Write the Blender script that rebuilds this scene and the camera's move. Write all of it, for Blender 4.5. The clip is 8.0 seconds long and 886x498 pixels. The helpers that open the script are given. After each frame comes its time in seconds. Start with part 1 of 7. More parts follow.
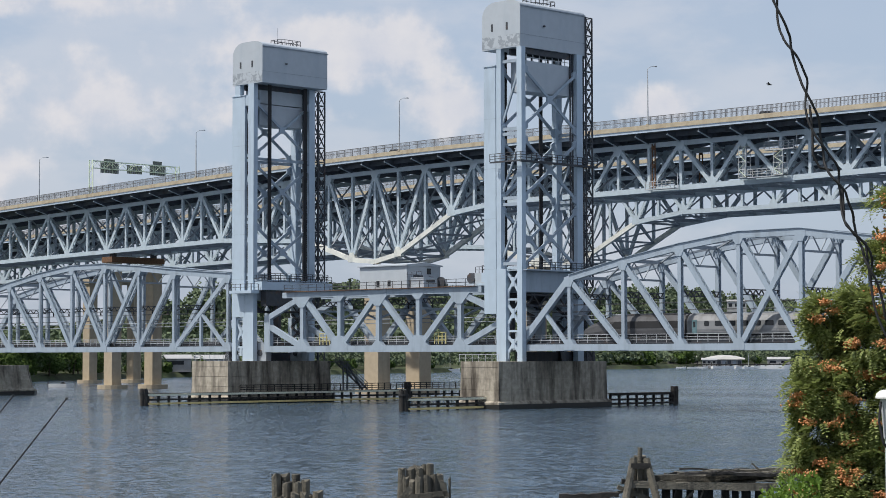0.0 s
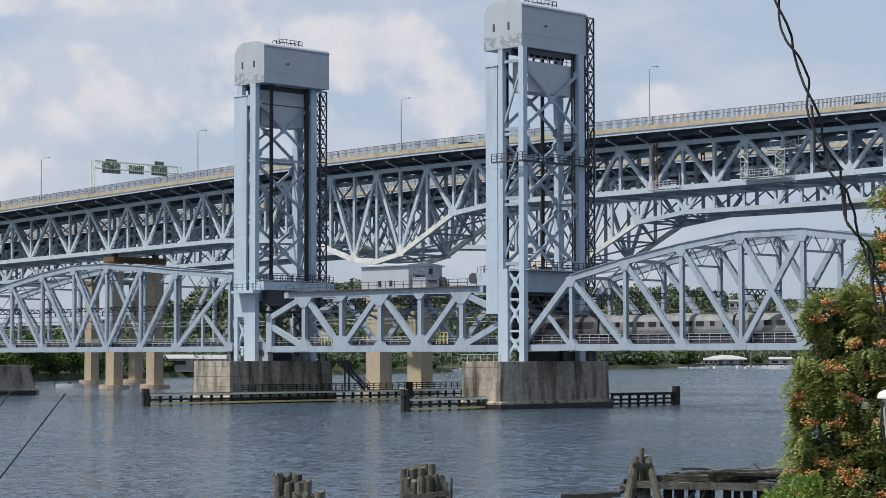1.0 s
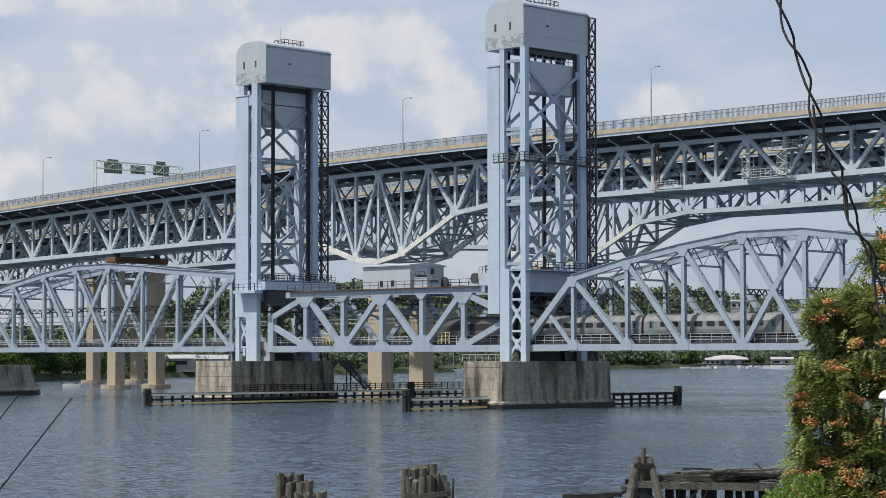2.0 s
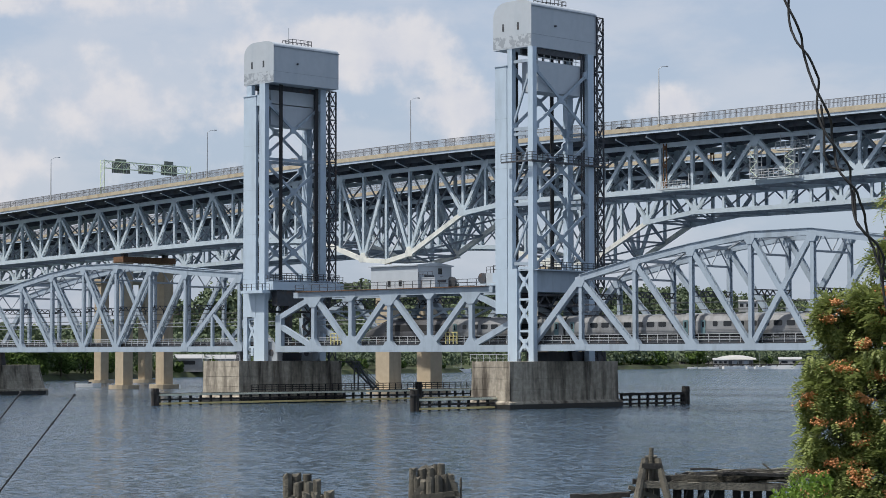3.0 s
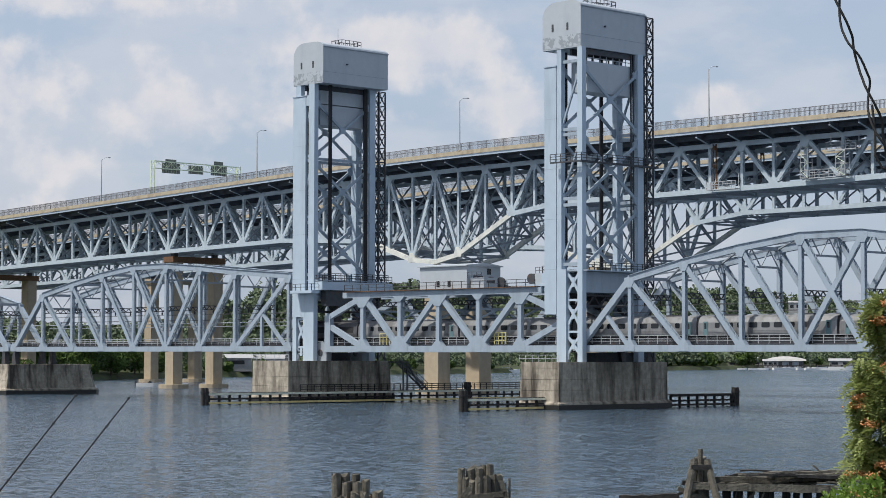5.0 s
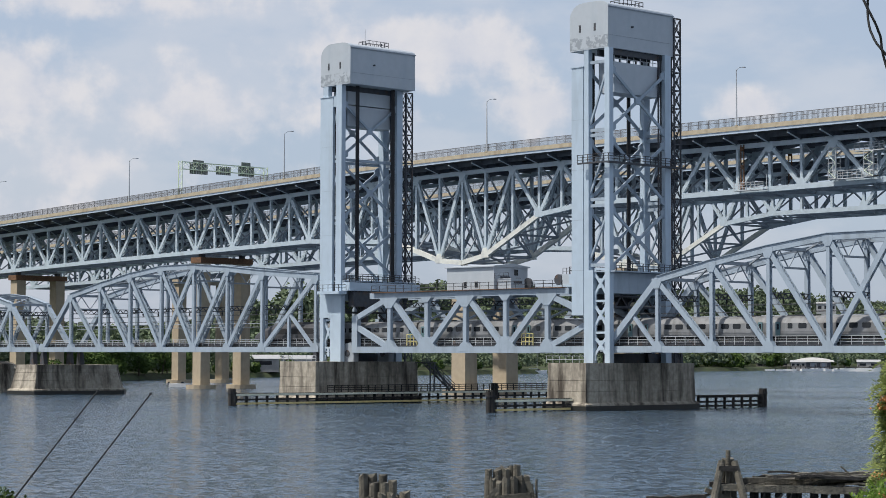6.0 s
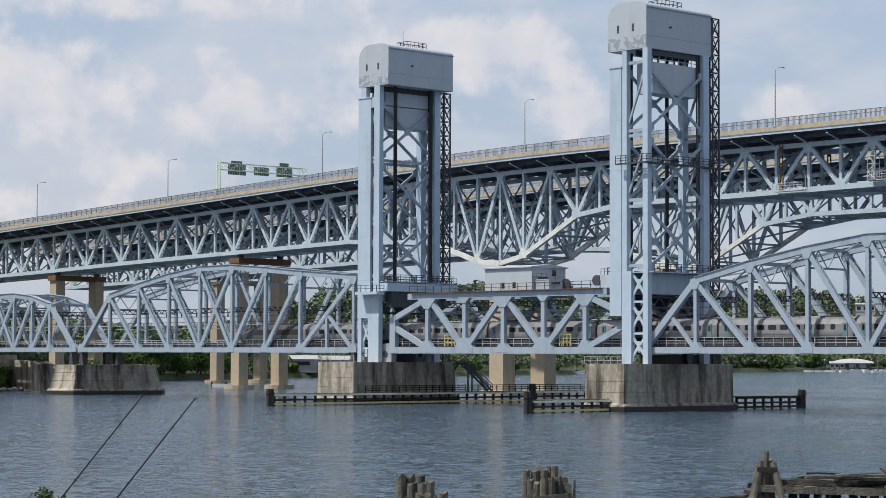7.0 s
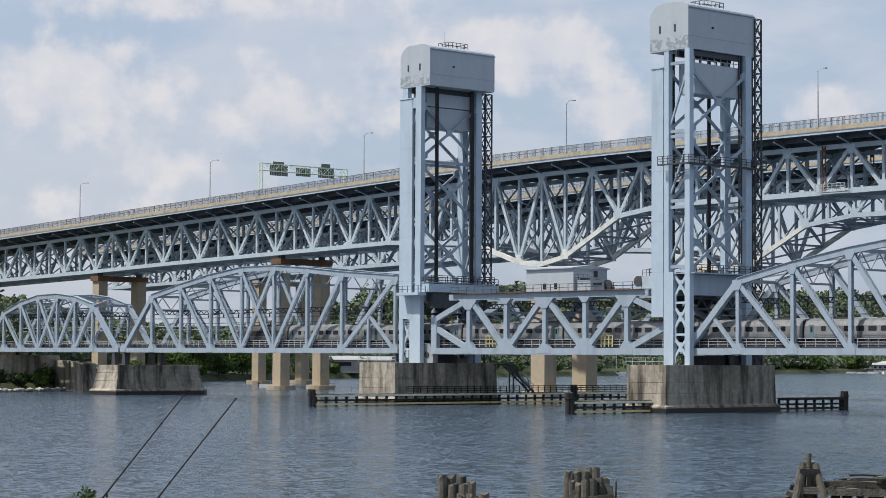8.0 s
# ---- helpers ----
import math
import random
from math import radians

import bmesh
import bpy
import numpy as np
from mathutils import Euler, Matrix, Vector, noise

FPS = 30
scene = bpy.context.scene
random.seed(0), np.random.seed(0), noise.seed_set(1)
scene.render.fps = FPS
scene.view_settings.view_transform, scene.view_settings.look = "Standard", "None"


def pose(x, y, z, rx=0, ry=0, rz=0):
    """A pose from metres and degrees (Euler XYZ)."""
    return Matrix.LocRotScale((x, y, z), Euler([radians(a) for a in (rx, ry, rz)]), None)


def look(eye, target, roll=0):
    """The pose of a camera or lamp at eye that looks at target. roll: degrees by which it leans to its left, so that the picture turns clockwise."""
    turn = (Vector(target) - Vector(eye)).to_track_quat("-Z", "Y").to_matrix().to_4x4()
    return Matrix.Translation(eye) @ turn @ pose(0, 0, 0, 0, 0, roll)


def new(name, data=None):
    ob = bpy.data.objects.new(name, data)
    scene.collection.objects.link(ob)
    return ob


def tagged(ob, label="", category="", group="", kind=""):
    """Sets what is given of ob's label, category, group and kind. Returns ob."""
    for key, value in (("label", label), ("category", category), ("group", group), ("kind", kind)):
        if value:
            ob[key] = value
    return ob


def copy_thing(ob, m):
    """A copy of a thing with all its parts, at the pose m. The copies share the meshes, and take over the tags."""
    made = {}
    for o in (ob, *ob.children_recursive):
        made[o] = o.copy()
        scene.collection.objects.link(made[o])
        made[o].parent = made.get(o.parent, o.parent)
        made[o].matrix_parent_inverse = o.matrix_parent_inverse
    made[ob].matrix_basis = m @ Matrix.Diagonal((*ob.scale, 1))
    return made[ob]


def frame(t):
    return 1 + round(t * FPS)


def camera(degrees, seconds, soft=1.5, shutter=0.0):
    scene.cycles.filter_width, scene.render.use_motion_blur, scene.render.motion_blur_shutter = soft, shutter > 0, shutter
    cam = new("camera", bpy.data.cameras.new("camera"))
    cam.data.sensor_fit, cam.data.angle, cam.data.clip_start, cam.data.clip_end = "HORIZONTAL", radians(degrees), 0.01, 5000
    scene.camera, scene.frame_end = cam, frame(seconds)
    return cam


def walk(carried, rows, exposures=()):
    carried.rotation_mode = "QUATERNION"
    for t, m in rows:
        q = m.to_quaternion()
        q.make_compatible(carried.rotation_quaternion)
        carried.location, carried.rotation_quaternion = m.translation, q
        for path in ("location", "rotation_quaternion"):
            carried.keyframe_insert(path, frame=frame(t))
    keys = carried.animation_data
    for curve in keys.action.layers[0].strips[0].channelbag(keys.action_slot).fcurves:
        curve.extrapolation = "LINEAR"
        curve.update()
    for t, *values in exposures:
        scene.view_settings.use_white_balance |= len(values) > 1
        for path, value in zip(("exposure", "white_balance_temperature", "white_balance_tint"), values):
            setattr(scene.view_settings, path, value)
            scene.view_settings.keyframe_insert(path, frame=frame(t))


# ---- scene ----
cam = camera(23.75, 8.0, soft=0.75)
EYE = (284.7, -246.5, 8.44)
TURNS = [
    (0.0, 44.340, 2.870, 0.085), (0.5, 44.364, 2.870, 0.083), (1.0, 44.388, 2.870, 0.084), (1.5, 44.410, 2.870, 0.080),
    (3.0, 44.642, 2.870, 0.057), (3.5, 44.863, 2.871, 0.026), (4.0, 45.073, 2.871, 0.009), (4.5, 45.544, 2.872, -0.050),
    (6.0, 46.704, 2.899, -0.153), (6.5, 47.185, 2.905, -0.182), (7.0, 47.731, 2.913, -0.225), (7.5, 48.316, 2.916, -0.290),
    (8.0, 48.855, 2.929, -0.323),
]
walk(cam, [(t, pose(*EYE, 90 + pitch, roll, yaw)) for t, yaw, pitch, roll in TURNS])

# ---- light ----
SUN_AZ, SUN_EL = radians(-152), radians(58)      # the sun stands behind the camera's left shoulder
sun_way = Vector((math.sin(SUN_AZ) * math.cos(SUN_EL), math.cos(SUN_AZ) * math.cos(SUN_EL), math.sin(SUN_EL)))
sun = new("sun", bpy.data.lights.new("sun", "SUN"))
sun.data.energy, sun.data.angle, sun.data.color = 4.1, radians(1.5), (1.0, 0.95, 0.87)
sun.matrix_world = look(sun_way * 900, (0, 0, 0))
scene.view_settings.exposure = 0.1

world = bpy.data.worlds.new("sky")
scene.world = world
world.use_nodes = True


def sky_nodes():
    nt = world.node_tree
    nt.nodes.clear()
    N, L = nt.nodes.new, nt.links.new
    sky = N("ShaderNodeTexSky")
    sky.sky_type, sky.sun_disc = "NISHITA", False
    sky.sun_elevation, sky.sun_rotation = SUN_EL, SUN_AZ
    sky.air_density, sky.dust_density, sky.ozone_density, sky.altitude = 1.0, 2.0, 1.0, 5
    co = N("ShaderNodeTexCoord")
    # cumulus banks: noise on the sky's direction, flattened towards the horizon
    mp = N("ShaderNodeMapping")
    mp.inputs["Scale"].default_value = (9.0, 9.0, 22.0)
    mp.inputs["Location"].default_value = (CLOUD_X, CLOUD_Y, CLOUD_Z)
    L(co.outputs["Generated"], mp.inputs["Vector"])
    n1 = N("ShaderNodeTexNoise")
    n1.inputs["Scale"].default_value, n1.inputs["Detail"].default_value, n1.inputs["Roughness"].default_value = 1.0, 9.0, 0.56
    L(mp.outputs[0], n1.inputs["Vector"])
    ramp = N("ShaderNodeMapRange")
    ramp.inputs["From Min"].default_value, ramp.inputs["From Max"].default_value = 0.43, 0.60
    ramp.interpolation_type = "SMOOTHSTEP"
    # the bank of cloud is thicker downriver
    lean = N("ShaderNodeVectorMath")
    lean.operation = "DOT_PRODUCT"
    lean.inputs[1].default_value = (-0.30, -0.29, -0.10)
    L(co.outputs["Generated"], lean.inputs[0])
    total = N("ShaderNodeMath")
    total.operation = "ADD"
    L(n1.outputs["Fac"], total.inputs[0])
    L(lean.outputs["Value"], total.inputs[1])
    L(total.outputs[0], ramp.inputs["Value"])
    # body of the clouds: warmer and brighter tops, greyer bases
    n2 = N("ShaderNodeTexNoise")
    n2.inputs["Scale"].default_value, n2.inputs["Detail"].default_value = 2.4, 6.0
    L(mp.outputs[0], n2.inputs["Vector"])
    tint = N("ShaderNodeMix")
    tint.data_type = "RGBA"
    tint.inputs[6].default_value, tint.inputs[7].default_value = (*CLOUD_LOW, 1), (*CLOUD_HIGH, 1)
    L(n2.outputs["Fac"], tint.inputs[0])
    base = N("ShaderNodeMix")
    base.data_type = "RGBA"
    base.inputs[0].default_value = HAZE
    base.inputs[7].default_value = (*HAZE_COLOUR, 1)
    L(sky.outputs[0], base.inputs[6])
    # single cumulus clouds, each an ellipse in bearing and height whose rim is broken up by noise
    xyz = N("ShaderNodeSeparateXYZ")
    L(co.outputs["Generated"], xyz.inputs[0])

    def sum_(op, a, b=None, k=None):
        n = N("ShaderNodeMath")
        n.operation = op
        L(a, n.inputs[0])
        if b is not None:
            L(b, n.inputs[1])
        elif k is not None:
            n.inputs[1].default_value = k
        return n.outputs[0]

    bearing = sum_("MULTIPLY", sum_("ARCTAN2", sum_("MULTIPLY", xyz.outputs[0], k=-1.0), xyz.outputs[1]), k=57.2958)
    height = sum_("MULTIPLY", sum_("ARCSINE", xyz.outputs[2]), k=57.2958)
    place = N("ShaderNodeCombineXYZ")
    L(bearing, place.inputs[0])
    L(height, place.inputs[1])
    puff = N("ShaderNodeTexNoise")
    puff.inputs["Scale"].default_value, puff.inputs["Detail"].default_value, puff.inputs["Roughness"].default_value = 0.75, 8.0, 0.55
    L(place.outputs[0], puff.inputs["Vector"])
    field = None
    for b0, e0, wb, he, k in CUMULUS:
        sub = N("ShaderNodeVectorMath")
        sub.operation = "SUBTRACT"
        sub.inputs[1].default_value = (b0, e0, 0)
        L(place.outputs[0], sub.inputs[0])
        mul = N("ShaderNodeVectorMath")
        mul.operation = "MULTIPLY"
        mul.inputs[1].default_value = (1 / wb, 1 / he, 0)
        L(sub.outputs[0], mul.inputs[0])
        size = N("ShaderNodeVectorMath")
        size.operation = "LENGTH"
        L(mul.outputs[0], size.inputs[0])
        fall = N("ShaderNodeMath")
        fall.operation = "MULTIPLY_ADD"
        fall.inputs[1].default_value, fall.inputs[2].default_value = -k, k
        L(size.outputs["Value"], fall.inputs[0])
        field = fall.outputs[0] if field is None else sum_("MAXIMUM", field, fall.outputs[0])
    lumps = N("ShaderNodeMath")
    lumps.operation = "MULTIPLY_ADD"
    lumps.inputs[1].default_value, lumps.inputs[2].default_value = 3.0, -1.45
    L(puff.outputs["Fac"], lumps.inputs[0])
    edge = N("ShaderNodeMapRange")
    edge.interpolation_type = "SMOOTHSTEP"
    edge.inputs["From Min"].default_value, edge.inputs["From Max"].default_value = -0.1, 0.95
    L(sum_("ADD", field, lumps.outputs[0]), edge.inputs["Value"])
    veil = sum_("ADD", sum_("MULTIPLY", ramp.outputs[0], k=0.32), k=0.15)
    glow = N("ShaderNodeMix")
    glow.data_type = "RGBA"
    glow.inputs[6].default_value, glow.inputs[7].default_value = (*CUMULUS_SHADE, 1), (*CUMULUS_COLOUR, 1)
    shade = N("ShaderNodeMapRange")
    shade.inputs["From Min"].default_value, shade.inputs["From Max"].default_value = 0.35, 0.65
    L(puff.outputs["Fac"], shade.inputs["Value"])
    L(shade.outputs[0], glow.inputs[0])
    mix = N("ShaderNodeMix")
    mix.data_type = "RGBA"
    L(veil, mix.inputs[0])
    L(base.outputs[2], mix.inputs[6])
    L(tint.outputs[2], mix.inputs[7])
    bright = N("ShaderNodeMix")
    bright.data_type = "RGBA"
    L(sum_("MULTIPLY", edge.outputs[0], k=0.85), bright.inputs[0])
    L(mix.outputs[2], bright.inputs[6])
    L(glow.outputs[2], bright.inputs[7])
    bg = N("ShaderNodeBackground")
    bg.inputs["Strength"].default_value = SKY_STRENGTH
    L(bright.outputs[2], bg.inputs["Color"])
    out = N("ShaderNodeOutputWorld")
    L(bg.outputs[0], out.inputs["Surface"])


SKY_STRENGTH = 0.1
# bearing, height, half width, half height in degrees, firmness
CUMULUS = [(58.88, 7.16, 2.89, 1.64, 1.5), (59.62, 7.70, 1.35, 0.87, 1.2), (47.38, 8.23, 4.43, 1.16, 1.5), (45.54, 8.54, 1.35, 0.96, 1.3), (44.16, 6.70, 1.54, 0.96, 1.5), (53.52, 6.70, 3.66, 1.44, 0.9),
           (56.63, 5.10, 1.73, 0.87, 0.9), (55.80, 9.45, 6.16, 0.58, 0.9), (38.43, 6.75, 1.16, 0.54, 1.4), (51.07, 6.78, 3.08, 1.16, 0.5), (57.76, 3.87, 5.78, 0.77, 0.6)]
CUMULUS_COLOUR, CUMULUS_SHADE = (7.1, 6.95, 7.15), (5.9, 6.05, 6.75)
CLOUD_X, CLOUD_Y, CLOUD_Z = 0.0, 0.0, 0.0
CLOUD_LOW, CLOUD_HIGH = (5.2, 5.65, 6.5), (7.35, 7.15, 7.3)
HAZE, HAZE_COLOUR = 0.6, (4.3, 5.35, 7.1)
sky_nodes()


# ---- materials ----
def material(name, colour, rough=0.6, metal=0.0, grain=0.0, grain_scale=3.0, stain=None, stain_scale=0.35, stain_min=0.55,
             stain_max=0.75, streak=1.0, bump=0.0, bump_scale=20.0, vary=0.0, spec=0.5):
    """A surface with two scales of variation: fine grain, and larger stains drawn out upright by streak."""
    m = bpy.data.materials.new(name)
    m.use_nodes = True
    nt = m.node_tree
    N, L = nt.nodes.new, nt.links.new
    b = nt.nodes["Principled BSDF"]
    b.inputs["Roughness"].default_value, b.inputs["Metallic"].default_value = rough, metal
    b.inputs["Specular IOR Level"].default_value = spec
    rgb = N("ShaderNodeRGB")
    rgb.outputs[0].default_value = (*colour, 1)
    out = rgb.outputs[0]
    geo = N("ShaderNodeNewGeometry")
    mp = N("ShaderNodeMapping")
    mp.inputs["Scale"].default_value = (1, 1, 1 / streak)
    L(geo.outputs["Position"], mp.inputs["Vector"])
    if vary:
        info = N("ShaderNodeObjectInfo")
        rng = N("ShaderNodeMapRange")
        rng.inputs["To Min"].default_value, rng.inputs["To Max"].default_value = 1 - vary, 1 + vary
        L(info.outputs["Random"], rng.inputs["Value"])
        hsv = N("ShaderNodeHueSaturation")
        L(rng.outputs[0], hsv.inputs["Value"])
        L(out, hsv.inputs["Color"])
        out = hsv.outputs[0]
    if grain:
        n = N("ShaderNodeTexNoise")
        n.inputs["Scale"].default_value, n.inputs["Detail"].default_value = grain_scale, 6
        L(geo.outputs["Position"], n.inputs["Vector"])
        rng = N("ShaderNodeMapRange")
        rng.inputs["From Min"].default_value, rng.inputs["From Max"].default_value = 0.3, 0.7
        rng.inputs["To Min"].default_value, rng.inputs["To Max"].default_value = 1 - grain, 1 + grain
        L(n.outputs["Fac"], rng.inputs["Value"])
        hsv = N("ShaderNodeHueSaturation")
        L(rng.outputs[0], hsv.inputs["Value"])
        L(out, hsv.inputs["Color"])
        out = hsv.outputs[0]
    if stain:
        n = N("ShaderNodeTexNoise")
        n.inputs["Scale"].default_value, n.inputs["Detail"].default_value, n.inputs["Roughness"].default_value = stain_scale, 8, 0.6
        L(mp.outputs[0], n.inputs["Vector"])
        rng = N("ShaderNodeMapRange")
        rng.inputs["From Min"].default_value, rng.inputs["From Max"].default_value = stain_min, stain_max
        L(n.outputs["Fac"], rng.inputs["Value"])
        mix = N("ShaderNodeMix")
        mix.data_type = "RGBA"
        mix.inputs[7].default_value = (*stain, 1)
        L(rng.outputs[0], mix.inputs[0])
        L(out, mix.inputs[6])
        out = mix.outputs[2]
    L(out, b.inputs["Base Color"])
    if bump:
        n = N("ShaderNodeTexNoise")
        n.inputs["Scale"].default_value, n.inputs["Detail"].default_value = bump_scale, 5
        L(geo.outputs["Position"], n.inputs["Vector"])
        bp = N("ShaderNodeBump")
        bp.inputs["Strength"].default_value = bump
        bp.inputs["Distance"].default_value = 0.05
        L(n.outputs["Fac"], bp.inputs["Height"])
        L(bp.outputs[0], b.inputs["Normal"])
    return m


STEEL = material("blue grey bridge paint", (0.32, 0.385, 0.455), 0.5, grain=0.05, grain_scale=0.8, stain=(0.22, 0.26, 0.30), stain_scale=0.5, stain_min=0.5, stain_max=0.8, streak=5)
STEEL_LIGHT = material("pale blue tower paint", (0.42, 0.51, 0.60), 0.45, grain=0.04, grain_scale=0.6, stain=(0.32, 0.38, 0.44), stain_scale=0.4, stain_min=0.52, stain_max=0.85, streak=6)
# weathered, and toned darker to deepen the shade on inner bracing
STEEL_OLD_SHADED = material("weathered grey paint, darkened for inner shade", (0.29, 0.325, 0.365), 0.6, grain=0.08, grain_scale=1.0, stain=(0.24, 0.20, 0.18), stain_scale=0.45, stain_min=0.6, stain_max=0.85, streak=4)
STEEL_HWY = material("highway truss paint", (0.44, 0.52, 0.58), 0.55, grain=0.07, grain_scale=0.7, stain=(0.24, 0.21, 0.20), stain_scale=0.3, stain_min=0.62, stain_max=0.9, streak=3)
# near black also puts the shade of decks and tower insides into the colour
STEEL_DARK = material("dark steel and shaded framing", (0.05, 0.055, 0.065), 0.6, grain=0.2, grain_scale=1.5, stain=(0.10, 0.06, 0.04), stain_scale=0.8)
HOUSE = material("light grey cladding", (0.42, 0.46, 0.50), 0.5, grain=0.03, grain_scale=1.0, stain=(0.35, 0.40, 0.45), stain_scale=0.4, stain_min=0.5, stain_max=0.85, streak=5)
CONCRETE = material("stained concrete pier", (0.385, 0.345, 0.28), 0.9, grain=0.22, grain_scale=1.4, stain=(0.06, 0.049, 0.038), stain_scale=0.5, stain_min=0.44, stain_max=0.66, streak=7, bump=0.25, bump_scale=3)
CONCRETE_TAN = material("tan concrete column", (0.41, 0.34, 0.245), 0.9, grain=0.08, grain_scale=0.8, stain=(0.26, 0.21, 0.15), stain_scale=0.25, stain_min=0.55, stain_max=0.8, streak=6, bump=0.3, bump_scale=2)
CONCRETE_DECK = material("buff concrete parapet", (0.44, 0.38, 0.28), 0.9, grain=0.12, grain_scale=1.0, stain=(0.30, 0.24, 0.17), stain_scale=0.5, stain_min=0.5, stain_max=0.75, streak=3)
ASPHALT = material("asphalt", (0.06, 0.06, 0.06), 0.9, grain=0.2, grain_scale=2)
TIMBER = material("weathered dark timber", (0.026, 0.024, 0.022), 0.9, grain=0.35, grain_scale=3, stain=(0.11, 0.10, 0.09), stain_scale=1.2, streak=6, bump=0.6, bump_scale=12, vary=0.25)
TIMBER_GREY = material("silvered piling timber", (0.115, 0.105, 0.083), 0.9, grain=0.3, grain_scale=4, stain=(0.03, 0.028, 0.025), stain_scale=2.5, stain_min=0.5, stain_max=0.7, streak=8, bump=0.8, bump_scale=14, vary=0.3)
FENDER_PALE = material("pale fender wale", (0.72, 0.72, 0.58), 0.8, grain=0.12, grain_scale=1.0, stain=(0.35, 0.33, 0.27), stain_scale=0.8, stain_min=0.58, stain_max=0.8)
FENDER_YELLOW = material("faded yellow fender wale", (0.78, 0.62, 0.28), 0.8, grain=0.12, grain_scale=1.0, stain=(0.35, 0.28, 0.16), stain_scale=0.8, stain_min=0.58, stain_max=0.8)
YELLOW = material("safety yellow paint", (0.60, 0.53, 0.24), 0.6, grain=0.1)
SILVER = material("brushed steel coach side", (0.25, 0.255, 0.26), 0.42, 0.3, grain=0.12, grain_scale=0.7, stain=(0.13, 0.125, 0.12), stain_scale=0.7, stain_min=0.5, stain_max=0.75, streak=4)
LOCO_GREY = material("sooty dark grey locomotive paint", (0.085, 0.085, 0.09), 0.4, 0.1, grain=0.15, grain_scale=0.8, stain=(0.04, 0.038, 0.036), stain_scale=0.5, streak=3)
GLASS_DARK = material("dark train window", (0.015, 0.018, 0.022), 0.12)
BLACK = material("black rubber and soot", (0.02, 0.02, 0.022), 0.7)
TEAL = material("faded teal livery panel", (0.11, 0.19, 0.21), 0.5, grain=0.1)
WHITE = material("white paint", (0.75, 0.75, 0.74), 0.5, grain=0.05)
GALV = material("galvanised steel", (0.46, 0.48, 0.50), 0.55, 0.0, grain=0.1)
RUST = material("rusted brown bearing beam", (0.16, 0.085, 0.045), 0.9, grain=0.25, stain=(0.07, 0.05, 0.04), stain_scale=0.4)
PATCH = material("blotchy touch-up paint", (0.42, 0.46, 0.50), 0.5, grain=0.04, grain_scale=2, stain=(0.27, 0.30, 0.33), stain_scale=1.1, stain_min=0.47, stain_max=0.53)
# sun and water glow on the haunch by the pier, put into the base colour
STEEL_HWY_LIT = material("highway truss paint brightened by reflected light", (0.68, 0.69, 0.64), 0.6, grain=0.06, grain_scale=0.6, stain=(0.40, 0.43, 0.44), stain_scale=0.4, stain_min=0.5, stain_max=0.75)
TIDE = material("black wet tide band", (0.022, 0.022, 0.02), 0.5, grain=0.3, grain_scale=1.5)
RAIL_GREY = material("dull grey railing", (0.13, 0.13, 0.135), 0.7, grain=0.1)
GREEN_SIGN = material("dark back of sign panel", (0.15, 0.17, 0.15), 0.6, grain=0.15)
LAMP_GREEN = material("pale green gantry paint", (0.70, 0.80, 0.60), 0.6, grain=0.1)
# darker than the truss paint: the shade under the deck, put into the base colour
STEEL_SHADED = material("under-deck steel with shade in its colour", (0.11, 0.125, 0.15), 0.7, grain=0.15, grain_scale=0.6, stain=(0.07, 0.06, 0.055), stain_scale=0.4)


